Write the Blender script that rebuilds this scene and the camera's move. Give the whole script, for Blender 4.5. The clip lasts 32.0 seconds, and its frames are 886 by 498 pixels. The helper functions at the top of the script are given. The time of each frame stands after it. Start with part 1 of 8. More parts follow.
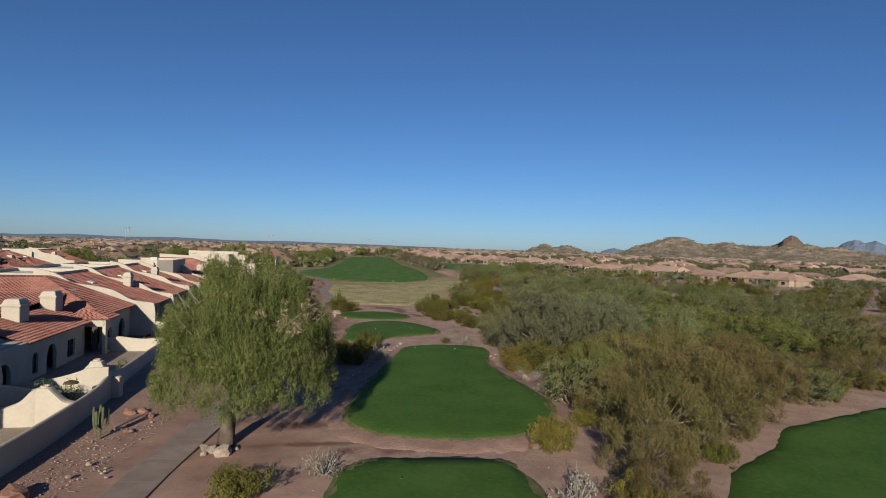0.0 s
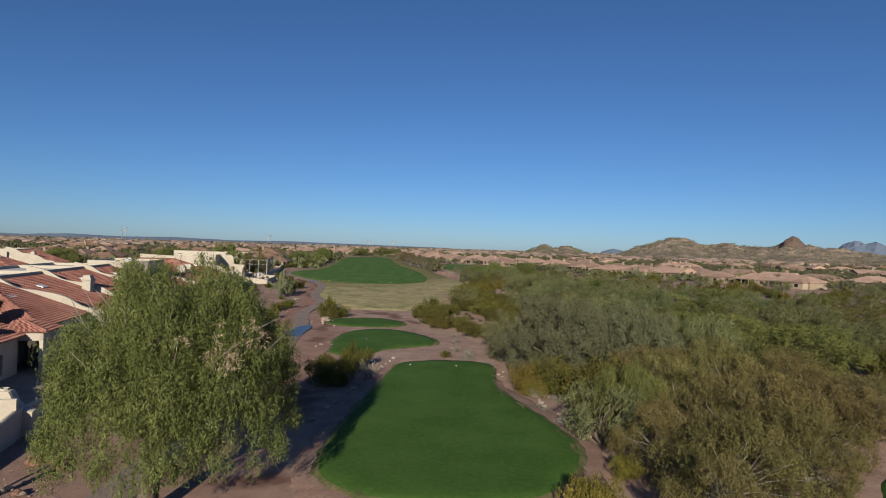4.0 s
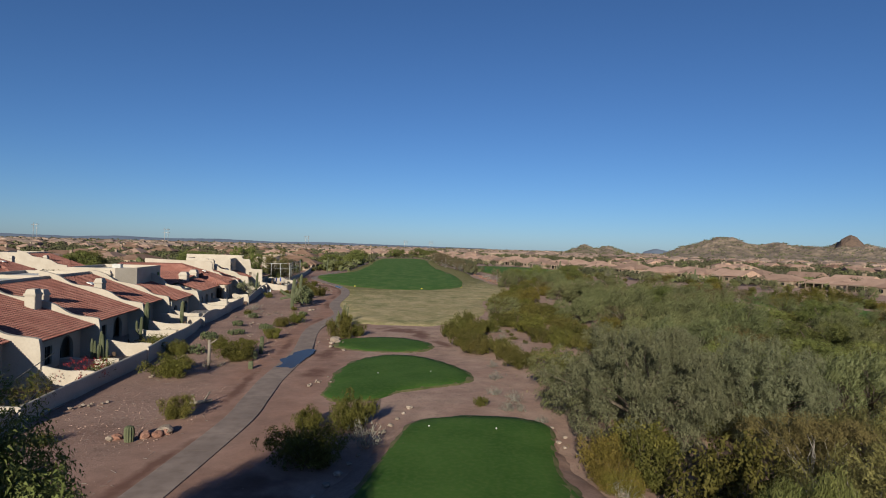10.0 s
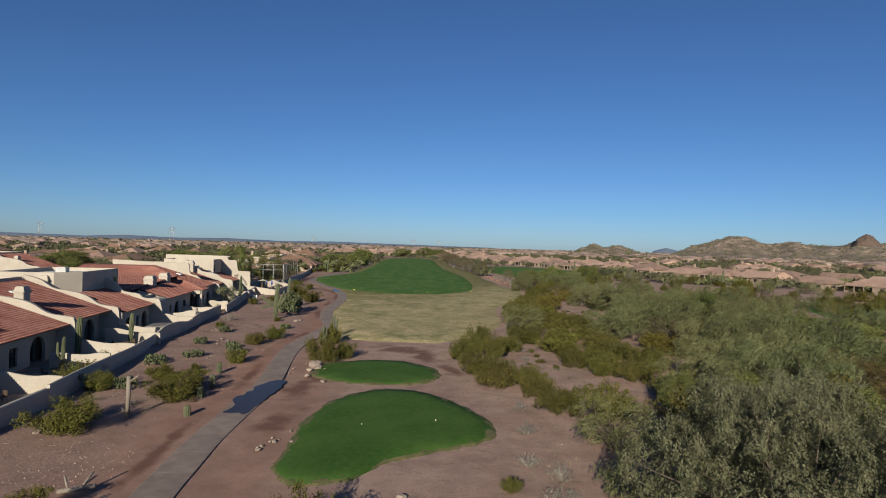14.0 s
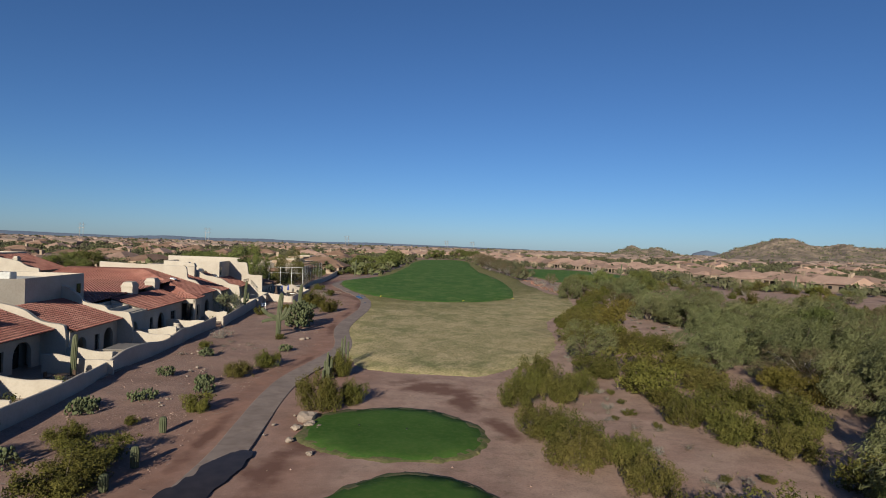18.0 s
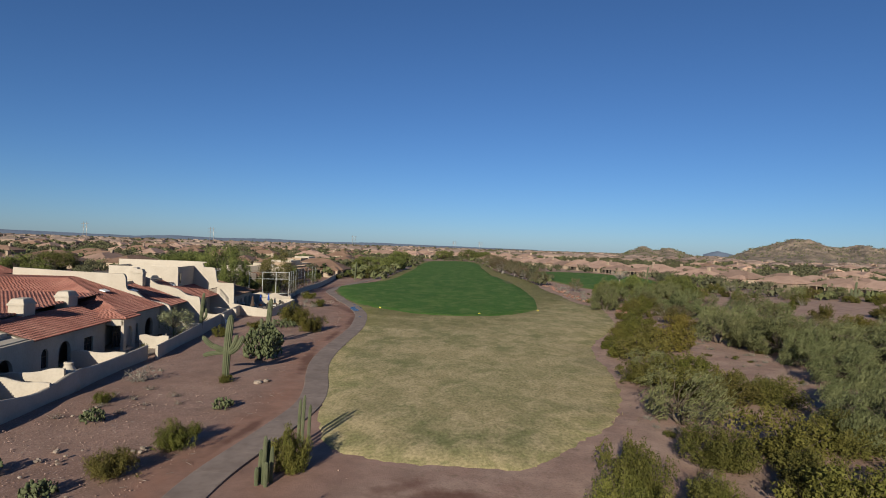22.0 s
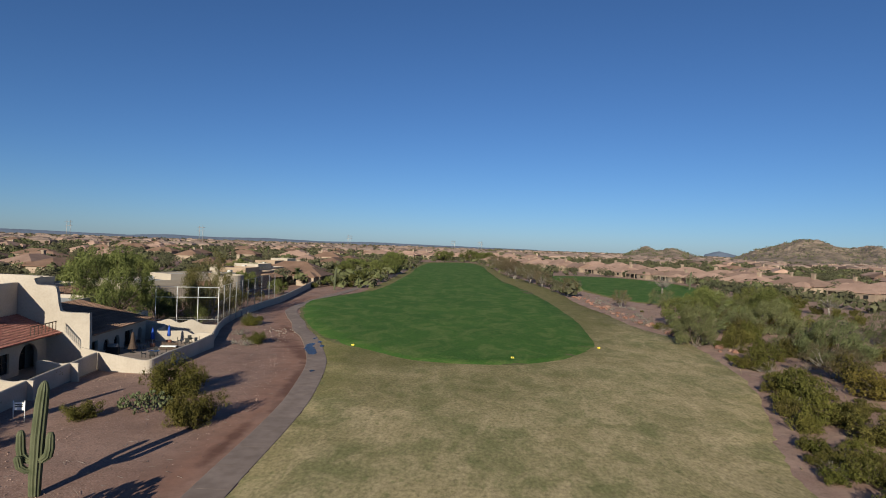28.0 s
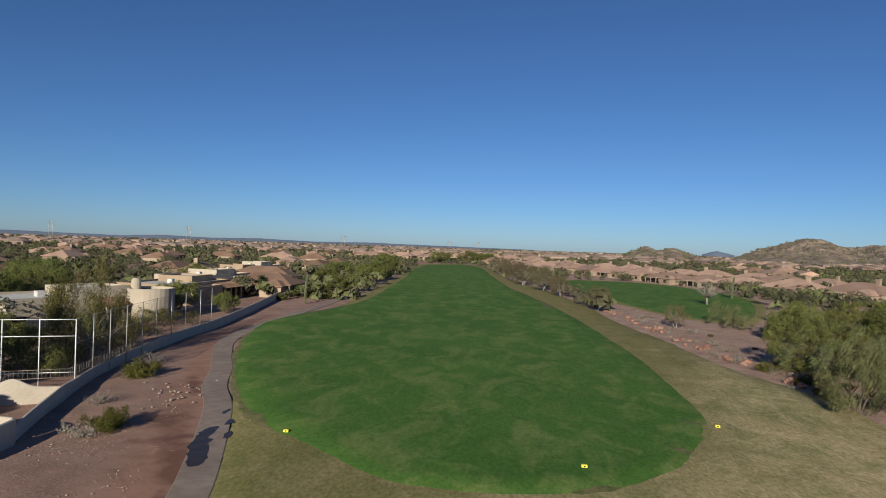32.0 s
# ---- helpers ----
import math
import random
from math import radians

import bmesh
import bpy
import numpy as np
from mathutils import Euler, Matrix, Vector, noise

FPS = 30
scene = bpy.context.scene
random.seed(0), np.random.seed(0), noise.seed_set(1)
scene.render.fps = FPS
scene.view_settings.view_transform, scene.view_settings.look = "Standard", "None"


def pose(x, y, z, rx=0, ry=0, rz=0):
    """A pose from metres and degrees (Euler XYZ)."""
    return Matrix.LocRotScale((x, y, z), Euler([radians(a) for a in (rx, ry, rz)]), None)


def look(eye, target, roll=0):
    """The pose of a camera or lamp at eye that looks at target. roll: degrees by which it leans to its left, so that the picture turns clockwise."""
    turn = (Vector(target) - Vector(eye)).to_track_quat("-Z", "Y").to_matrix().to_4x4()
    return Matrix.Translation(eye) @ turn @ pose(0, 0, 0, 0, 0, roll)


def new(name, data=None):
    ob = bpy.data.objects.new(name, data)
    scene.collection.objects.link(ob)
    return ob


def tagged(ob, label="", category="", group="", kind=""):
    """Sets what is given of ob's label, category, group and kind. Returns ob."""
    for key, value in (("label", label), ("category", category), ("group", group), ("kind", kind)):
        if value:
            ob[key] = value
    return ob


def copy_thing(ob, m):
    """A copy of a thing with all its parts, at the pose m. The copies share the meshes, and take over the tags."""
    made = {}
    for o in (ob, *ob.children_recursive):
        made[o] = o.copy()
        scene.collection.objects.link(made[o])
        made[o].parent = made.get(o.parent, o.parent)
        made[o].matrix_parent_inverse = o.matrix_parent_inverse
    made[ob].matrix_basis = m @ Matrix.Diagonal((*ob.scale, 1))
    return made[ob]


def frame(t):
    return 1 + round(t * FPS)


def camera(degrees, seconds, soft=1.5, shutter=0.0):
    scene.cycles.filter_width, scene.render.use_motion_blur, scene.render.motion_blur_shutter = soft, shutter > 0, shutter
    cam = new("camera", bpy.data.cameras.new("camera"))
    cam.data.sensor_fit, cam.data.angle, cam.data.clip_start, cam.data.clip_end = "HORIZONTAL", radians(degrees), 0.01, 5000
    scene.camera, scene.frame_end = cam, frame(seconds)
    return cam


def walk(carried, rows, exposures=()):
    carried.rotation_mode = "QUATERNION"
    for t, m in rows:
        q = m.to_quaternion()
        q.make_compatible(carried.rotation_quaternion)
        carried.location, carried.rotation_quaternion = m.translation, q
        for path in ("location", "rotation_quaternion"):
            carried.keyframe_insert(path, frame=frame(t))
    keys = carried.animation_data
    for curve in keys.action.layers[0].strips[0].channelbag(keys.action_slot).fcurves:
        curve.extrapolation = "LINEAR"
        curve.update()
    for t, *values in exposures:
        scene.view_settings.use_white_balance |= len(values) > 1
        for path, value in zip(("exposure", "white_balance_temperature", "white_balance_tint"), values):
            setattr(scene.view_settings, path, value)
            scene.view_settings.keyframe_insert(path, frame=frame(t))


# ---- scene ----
from mathutils import geometry

EXPO = 0.34
cam = camera(73.8, 32.0, soft=1.0)
PATH = [
    (0, (-1.568, 1.472, 13.61), (-1.381, 3.463, 13.602), 1.7),
    (0.5, (-1.445, 2.573, 13.618), (-1.255, 4.564, 13.607), 1.6),
    (1, (-1.349, 3.747, 13.614), (-1.161, 5.738, 13.606), 1.8),
    (1.5, (-1.254, 5.028, 13.582), (-1.066, 7.019, 13.576), 1.8),
    (2, (-1.096, 6.335, 13.55), (-0.908, 8.326, 13.543), 1.7),
    (2.5, (-0.988, 7.668, 13.523), (-0.799, 9.659, 13.516), 1.8),
    (3, (-0.894, 9.069, 13.52), (-0.705, 11.06, 13.513), 1.8),
    (6, (0.201, 17.961, 13.823), (0.391, 19.952, 13.815), 1.7),
    (7, (0.573, 21.08, 13.894), (0.762, 23.071, 13.885), 1.6),
    (8, (1.002, 24.474, 13.911), (1.15, 26.469, 13.903), 1.6),
    (8.5, (1.162, 26.227, 13.951), (1.268, 28.224, 13.942), 1.6),
    (9, (1.356, 28.022, 14.013), (1.436, 30.02, 14.005), 1.6),
    (9.5, (1.485, 29.884, 14.08), (1.555, 31.883, 14.07), 1.6),
    (10, (1.593, 31.809, 14.119), (1.654, 33.808, 14.11), 1.6),
    (10.5, (1.641, 33.86, 14.155), (1.695, 35.859, 14.145), 1.7),
    (11, (1.691, 36.005, 14.164), (1.741, 38.005, 14.154), 1.6),
    (11.5, (1.775, 38.219, 14.179), (1.822, 40.219, 14.168), 1.7),
    (12, (1.863, 40.522, 14.196), (1.906, 42.522, 14.185), 1.7),
    (12.5, (1.912, 42.869, 14.195), (1.953, 44.869, 14.184), 1.7),
    (13, (1.902, 45.274, 14.186), (1.942, 47.274, 14.175), 1.6),
    (13.5, (1.958, 47.704, 14.191), (1.996, 49.703, 14.177), 1.6),
    (14, (1.99, 50.137, 14.182), (2.025, 52.137, 14.17), 1.6),
    (14.5, (1.984, 52.627, 14.216), (2.017, 54.626, 14.201), 1.6),
    (16.5, (1.581, 63.212, 14.037), (1.559, 65.212, 14.026), 1.9),
    (17, (1.431, 65.956, 14.035), (1.385, 67.955, 14.024), 1.8),
    (18, (1.135, 71.527, 14.09), (1.057, 73.526, 14.079), 1.8),
    (19, (0.826, 77.324, 14.15), (0.733, 79.322, 14.14), 1.8),
    (20, (0.388, 83.568, 14.217), (0.287, 85.566, 14.207), 1.8),
    (21, (-0.181, 90.172, 14.301), (-0.286, 92.169, 14.291), 1.8),
    (22, (-0.798, 97.343, 14.348), (-0.902, 99.341, 14.337), 1.9),
    (23, (-1.36, 105.0, 14.49), (-1.466, 106.997, 14.478), 1.9),
    (24, (-2.024, 112.659, 14.576), (-2.131, 114.656, 14.563), 2.0),
    (25, (-2.677, 120.689, 14.587), (-2.782, 122.686, 14.575), 1.9),
    (25.5, (-3.074, 124.827, 14.617), (-3.177, 126.824, 14.604), 2.0),
    (27.5, (-4.723, 141.221, 14.603), (-4.82, 143.219, 14.591), 2.1),
    (28, (-4.991, 145.507, 14.585), (-5.088, 147.504, 14.573), 2.0),
    (28.5, (-5.317, 149.871, 14.606), (-5.413, 151.868, 14.594), 1.9),
    (29, (-5.659, 154.271, 14.637), (-5.753, 156.269, 14.624), 1.9),
    (29.5, (-6.028, 158.747, 14.677), (-6.12, 160.745, 14.663), 2.0),
    (30, (-6.362, 163.298, 14.707), (-6.452, 165.296, 14.694), 1.9),
    (30.5, (-6.708, 167.996, 14.758), (-6.798, 169.994, 14.748), 1.9),
    (31, (-6.991, 172.766, 14.801), (-7.079, 174.764, 14.792), 1.8),
    (31.5, (-7.29, 177.667, 14.835), (-7.376, 179.665, 14.827), 1.9),
    (32, (-7.605, 182.609, 14.915), (-7.688, 184.607, 14.904), 1.9),
]
walk(cam, [(t, look(e, g, r)) for t, e, g, r in PATH], exposures=[(0.0, EXPO, 6000, 10), (32.0, EXPO, 6000, 10)])

# ---- world and sun ----
SUN_TO = Vector((0.207, 0.978, 0)).normalized()      # the way the shadows fall
SUN_EL = radians(20)
world = bpy.data.worlds.new("world")
scene.world = world
world.use_nodes = True
wn = world.node_tree
wbg = wn.nodes["Background"]
sky = wn.nodes.new("ShaderNodeTexSky")
sky.sky_type = "NISHITA"
sky.sun_disc = False
sky.sun_elevation = SUN_EL
sky.sun_rotation = math.atan2(-SUN_TO.x, -SUN_TO.y)
sky.altitude = 400
sky.air_density, sky.dust_density, sky.ozone_density = 0.8, 0.35, 6.3
wn.links.new(sky.outputs[0], wbg.inputs[0])
wbg.inputs[1].default_value = 0.06
sun = new("sun", bpy.data.lights.new("sun", "SUN"))
sun.data.energy, sun.data.angle, sun.data.color = 5.0, radians(0.5), (1.0, 0.885, 0.66)
back = Vector((-SUN_TO.x * math.cos(SUN_EL), -SUN_TO.y * math.cos(SUN_EL), math.sin(SUN_EL)))
sun.matrix_world = look(back * 50, (0, 0, 0))


# ---- materials ----
def mat(name, a, b, scale=3.0, rough=0.9, bump=0.0, fine=40.0, fine_mix=0.25, c=None, vary=0.0, metal=0.0, spec=0.3, stretch=None, island=False):
    """Two colours mixed by broad noise, a third tone by fine noise, relief from the fine noise."""
    m = bpy.data.materials.new(name)
    m.use_nodes = True
    n, l = m.node_tree.nodes, m.node_tree.links
    s = n["Principled BSDF"]
    s.inputs["Roughness"].default_value = rough
    s.inputs["Metallic"].default_value = metal
    s.inputs["Specular IOR Level"].default_value = spec
    pos = n.new("ShaderNodeNewGeometry")
    vec = pos.outputs["Position"]
    if stretch:
        mp = n.new("ShaderNodeMapping")
        mp.inputs["Scale"].default_value = stretch
        l.new(vec, mp.inputs[0])
        vec = mp.outputs[0]
    big = n.new("ShaderNodeTexNoise")
    big.inputs["Scale"].default_value = scale
    big.inputs["Detail"].default_value = 5
    l.new(vec, big.inputs["Vector"])
    sml = n.new("ShaderNodeTexNoise")
    sml.inputs["Scale"].default_value = fine
    sml.inputs["Detail"].default_value = 3
    l.new(vec, sml.inputs["Vector"])
    ramp = n.new("ShaderNodeValToRGB")
    ramp.color_ramp.elements[0].position, ramp.color_ramp.elements[1].position = 0.36, 0.64
    ramp.color_ramp.elements[0].color, ramp.color_ramp.elements[1].color = (*a, 1), (*b, 1)
    l.new(big.outputs["Fac"], ramp.inputs[0])
    mx = n.new("ShaderNodeMix")
    mx.data_type = "RGBA"
    fr = n.new("ShaderNodeMapRange")
    fr.inputs[1].default_value, fr.inputs[2].default_value = 0.42, 0.68
    fr.inputs[4].default_value = fine_mix
    l.new(sml.outputs["Fac"], fr.inputs[0])
    l.new(fr.outputs[0], mx.inputs[0])
    l.new(ramp.outputs[0], mx.inputs[6])
    mx.inputs[7].default_value = (*(c or [v * 0.45 for v in a]), 1)
    col = mx.outputs[2]
    if vary:
        hs = n.new("ShaderNodeHueSaturation")
        rnd = pos.outputs["Random Per Island"] if island else n.new("ShaderNodeObjectInfo").outputs["Random"]
        vr = n.new("ShaderNodeMapRange")
        vr.inputs[3].default_value, vr.inputs[4].default_value = 1 - vary, 1 + vary
        l.new(rnd, vr.inputs[0])
        l.new(vr.outputs[0], hs.inputs["Value"])
        l.new(col, hs.inputs["Color"])
        col = hs.outputs[0]
    l.new(col, s.inputs["Base Color"])
    if bump:
        bp = n.new("ShaderNodeBump")
        bp.inputs["Strength"].default_value, bp.inputs["Distance"].default_value = min(1, bump), 0.05
        l.new(sml.outputs["Fac"], bp.inputs["Height"])
        l.new(bp.outputs[0], s.inputs["Normal"])
    return m


def grass_mat(name, low, base, high, scale, amount, span, grit, deep, greening=False):
    """Turf: broad patches, wind-blown streaks and fine blades in three tones."""
    m = mat(name, base, base, 1.0, 0.95, 0.22, 18, 0.0, spec=0.1)
    n, l = m.node_tree.nodes, m.node_tree.links
    s = n["Principled BSDF"]
    geo = n.new("ShaderNodeNewGeometry")

    def cloud(sc, detail, stretch, lo, hi, top, warp=0.0):
        mp = n.new("ShaderNodeMapping")
        mp.inputs["Scale"].default_value = stretch
        l.new(geo.outputs["Position"], mp.inputs[0])
        t = n.new("ShaderNodeTexNoise")
        t.inputs["Scale"].default_value, t.inputs["Detail"].default_value, t.inputs["Roughness"].default_value, t.inputs["Distortion"].default_value = sc, detail, 0.62, warp
        l.new(mp.outputs[0], t.inputs["Vector"])
        r = n.new("ShaderNodeMapRange")
        r.inputs[1].default_value, r.inputs[2].default_value, r.inputs[4].default_value = lo, hi, top
        l.new(t.outputs["Fac"], r.inputs[0])
        return r

    def blend(fac, a, b):
        x = n.new("ShaderNodeMix")
        x.data_type = "RGBA"
        l.new(fac.outputs[0], x.inputs[0])
        if isinstance(a, tuple):
            x.inputs[6].default_value = (*a, 1)
        else:
            l.new(a, x.inputs[6])
        x.inputs[7].default_value = (*b, 1)
        return x.outputs[2]
    c = blend(cloud(scale, 7, (1, 1, 1), 0.40, 0.66, deep, 0.6), base, low)
    c = blend(cloud(scale * 3.1, 8, (1.2, 0.7, 1), span[0], span[1], amount, 0.8), c, high)
    c = blend(cloud(0.7, 6, (1, 1, 1), 0.58, 0.74, deep * 0.6, 0.5), c, low)
    if greening:
        # the grass greens up towards the watered fairway
        sx = n.new("ShaderNodeSeparateXYZ")
        l.new(geo.outputs["Position"], sx.inputs[0])
        w = cloud(0.06, 6, (1, 1, 1), 0.3, 0.7, 60, 0.5)
        ad = n.new("ShaderNodeMath")
        side = n.new("ShaderNodeMath")
        side.operation = "MULTIPLY_ADD"
        side.inputs[1].default_value = -1.2
        l.new(sx.outputs[0], side.inputs[0])
        l.new(sx.outputs[1], side.inputs[2])
        l.new(side.outputs[0], ad.inputs[0])
        l.new(w.outputs[0], ad.inputs[1])
        gr = n.new("ShaderNodeMapRange")
        gr.inputs[1].default_value, gr.inputs[2].default_value, gr.inputs[4].default_value = 226, 276, 0.66
        l.new(ad.outputs[0], gr.inputs[0])
        c = blend(gr, c, (0.106, 0.102, 0.029))
    c = blend(cloud(1.2, 8, (1.2, 0.7, 1), 0.55, 0.68, deep * 0.8, 0.3), c, low)
    f = cloud(3.0, 8, (1.3, 0.75, 1), 0.3, 0.7, 1 + grit)
    f.inputs[3].default_value = 1 - grit
    hs = n.new("ShaderNodeHueSaturation")
    l.new(f.outputs[0], hs.inputs["Value"])
    l.new(c, hs.inputs["Color"])
    l.new(hs.outputs[0], s.inputs["Base Color"])
    return m


def leafmat(name, a, b, vary=0.16, through_light=0.06):
    """Leaves: a little light passes through; tone drifts from clump to clump, plant to plant and leaf to leaf."""
    m = mat(name, a, b, 0.9, 0.7, 0, 2.6, 0.45, [v * 0.5 for v in a], vary=vary, island=True, spec=0.1)
    n, l = m.node_tree.nodes, m.node_tree.links
    s = n["Principled BSDF"]
    one = n.new("ShaderNodeObjectInfo")
    hue, val = n.new("ShaderNodeMapRange"), n.new("ShaderNodeMapRange")
    hue.inputs[3].default_value, hue.inputs[4].default_value = 0.482, 0.516
    val.inputs[3].default_value, val.inputs[4].default_value = 0.80, 1.22
    l.new(one.outputs["Random"], hue.inputs[0])
    sh = n.new("ShaderNodeMath")
    sh.operation = "FRACT"
    tw = n.new("ShaderNodeMath")
    tw.operation = "MULTIPLY"
    tw.inputs[1].default_value = 7.31
    l.new(one.outputs["Random"], tw.inputs[0])
    l.new(tw.outputs[0], sh.inputs[0])
    l.new(sh.outputs[0], val.inputs[0])
    hs = n.new("ShaderNodeHueSaturation")
    l.new(hue.outputs[0], hs.inputs["Hue"])
    l.new(val.outputs[0], hs.inputs["Value"])
    l.new(s.inputs["Base Color"].links[0].from_socket, hs.inputs["Color"])
    l.new(hs.outputs[0], s.inputs["Base Color"])
    tr = n.new("ShaderNodeBsdfTranslucent")
    l.new(hs.outputs[0], tr.inputs[0])
    ms = n.new("ShaderNodeMixShader")
    ms.inputs[0].default_value = through_light
    l.new(s.outputs[0], ms.inputs[1])
    l.new(tr.outputs[0], ms.inputs[2])
    l.new(ms.outputs[0], n["Material Output"].inputs[0])
    return m


M_BANK = mat("bank_dirt", (0.225, 0.138, 0.106), (0.300, 0.194, 0.150), 0.5, 0.95, 0.5, 5.0, 0.5, (0.165, 0.098, 0.076))
M_TEE = mat("tee_turf", (0.036, 0.084, 0.014), (0.054, 0.108, 0.021), 0.22, 0.95, 0.12, 3, 0.45, (0.082, 0.118, 0.030), spec=0.1)
M_FAIR = grass_mat("fairway_turf", (0.040, 0.094, 0.018), (0.062, 0.128, 0.024), (0.150, 0.185, 0.058), 0.07, 0.75, (0.46, 0.68), 0.25, 0.55)
M_TAN = grass_mat("dormant_turf", (0.150, 0.160, 0.062), (0.310, 0.255, 0.130), (0.470, 0.370, 0.212), 0.11, 0.75, (0.42, 0.66), 0.34, 0.75, True)
M_FRINGE = mat("turf_edge", (0.075, 0.090, 0.026), (0.150, 0.125, 0.060), 0.8, 0.95, 0.4, 5, 0.4)
M_PATH = mat("cart_path_concrete", (0.205, 0.158, 0.134), (0.262, 0.204, 0.172), 0.3, 0.9, 0.15, 1.1, 0.5, (0.150, 0.108, 0.088), vary=0.05)
M_STUCCO = mat("stucco", (0.415, 0.360, 0.298), (0.465, 0.408, 0.342), 0.5, 0.95, 0.25, 5, 0.22, (0.28, 0.235, 0.185))
M_STUCCO_TAN = mat("stucco_tan", (0.29, 0.22, 0.165), (0.34, 0.265, 0.20), 0.4, 0.95, 0.2, 6, 0.15, vary=0.2)
M_TILE = mat("clay_tile", (0.245, 0.100, 0.078), (0.335, 0.158, 0.125), 0.45, 0.85, 0.2, 3.5, 0.5, (0.140, 0.060, 0.046), vary=0.32, island=True)
M_TILE_FAR = mat("tile_pink", (0.31, 0.20, 0.152), (0.39, 0.26, 0.20), 0.2, 0.9, 0.3, 3, 0.3, vary=0.25)
M_TILE_BROWN = mat("tile_brown", (0.187, 0.113, 0.078), (0.250, 0.156, 0.109), 0.2, 0.9, 0.3, 3, 0.3, vary=0.2)
M_ROOFWHITE = mat("roof_coating", (0.46, 0.45, 0.43), (0.55, 0.54, 0.52), 0.4, 0.8, 0.1, 4, 0.25)
M_GLASS = mat("window_glass", (0.018, 0.02, 0.022), (0.03, 0.03, 0.03), 1, 0.08, 0, 5, 0.1, spec=0.6)
M_DARKWOOD = mat("dark_wood", (0.055, 0.035, 0.023), (0.086, 0.055, 0.039), 1.5, 0.7, 0.2, 12, 0.3)
M_WOOD = mat("weathered_wood", (0.187, 0.156, 0.125), (0.257, 0.218, 0.179), 1.5, 0.85, 0.3, 12, 0.4)
M_BARK = mat("bark", (0.090, 0.066, 0.048), (0.148, 0.117, 0.090), 2.0, 0.95, 0.6, 14, 0.4)
M_BARKGREY = mat("grey_twig", (0.195, 0.172, 0.148), (0.281, 0.250, 0.218), 2.0, 0.95, 0.3, 14, 0.4)
M_ROCK = mat("rock", (0.234, 0.183, 0.148), (0.328, 0.265, 0.218), 1.2, 0.95, 0.7, 8, 0.4, vary=0.18)
M_ROCKRED = mat("red_rock", (0.218, 0.109, 0.078), (0.281, 0.156, 0.117), 1.2, 0.95, 0.7, 8, 0.4, vary=0.2)
M_GRAVEL = mat("gravel", (0.257, 0.164, 0.129), (0.367, 0.257, 0.211), 2, 0.95, 0.3, 8, 0.3, vary=0.3, island=True)
M_CACTUS = mat("saguaro_skin", (0.070, 0.080, 0.040), (0.110, 0.116, 0.064), 1.0, 0.75, 0.2, 16, 0.3)
M_PADS = mat("prickly_pear_pad", (0.066, 0.080, 0.034), (0.104, 0.114, 0.054), 1.2, 0.75, 0.1, 14, 0.25, vary=0.3, island=True)
M_WATER = mat("puddle_water", (0.030, 0.024, 0.022), (0.042, 0.033, 0.030), 1, 0.2, 0, 3, 0.0, spec=0.05)
M_WHITE = mat("white_paint", (0.72, 0.72, 0.70), (0.80, 0.80, 0.78), 2, 0.5, 0, 20, 0.1)
M_YELLOW = mat("yellow_paint", (0.75, 0.62, 0.05), (0.80, 0.68, 0.08), 2, 0.5, 0, 20, 0.1)
M_BLACK = mat("black_plastic", (0.02, 0.02, 0.02), (0.03, 0.03, 0.03), 2, 0.6, 0, 20, 0.1)
M_BLUE = mat("blue_canvas", (0.02, 0.06, 0.34), (0.03, 0.09, 0.42), 3, 0.85, 0.1, 20, 0.2)
M_STEEL = mat("galvanised_steel", (0.312, 0.312, 0.304), (0.390, 0.390, 0.382), 3, 0.5, 0, 20, 0.2, metal=0.5)
M_NET = mat("net_cord", (0.012, 0.013, 0.014), (0.016, 0.017, 0.019), 3, 0.8, 0, 20, 0.1)
M_TERRA = mat("terracotta", (0.312, 0.133, 0.078), (0.374, 0.172, 0.109), 3, 0.85, 0.1, 20, 0.2)
M_PATIO = mat("patio_paving", (0.257, 0.203, 0.164), (0.328, 0.257, 0.211), 0.6, 0.9, 0.2, 5, 0.3)
M_SPA = mat("spa_cladding", (0.211, 0.172, 0.140), (0.265, 0.218, 0.179), 1.5, 0.8, 0.1, 12, 0.3)
M_HILL = mat("rocky_hill", (0.140, 0.108, 0.086), (0.305, 0.230, 0.175), 0.028, 0.95, 0.0, 0.11, 0.8, (0.092, 0.082, 0.055))
M_HILLROCK = mat("granite_outcrop", (0.105, 0.072, 0.055), (0.185, 0.128, 0.098), 0.03, 0.95, 0.0, 0.12, 0.7, (0.060, 0.045, 0.038))
# far rock with the distance haze painted into its blue base colour
M_HAZEHILL = mat("hazed_far_range", (0.125, 0.155, 0.215), (0.150, 0.185, 0.250), 0.004, 1.0, 0.0, 0.02, 0.3, (0.11, 0.14, 0.195))
M_SCRUB = mat("far_scrub", (0.062, 0.066, 0.034), (0.108, 0.102, 0.056), 0.02, 0.95, 0, 0.3, 0.4, vary=0.22, island=True)
L_MESQ = leafmat("mesquite_leaf", (0.098, 0.112, 0.032), (0.150, 0.160, 0.050))
L_CREO = leafmat("creosote_leaf", (0.079, 0.079, 0.017), (0.122, 0.114, 0.027))
L_CREOD = leafmat("creosote_leaf_dark", (0.075, 0.073, 0.018), (0.118, 0.106, 0.029))
L_GOLD = leafmat("golden_leaf", (0.111, 0.094, 0.020), (0.160, 0.127, 0.031))
L_PALE = leafmat("brittlebush_leaf", (0.195, 0.183, 0.148), (0.265, 0.246, 0.203))
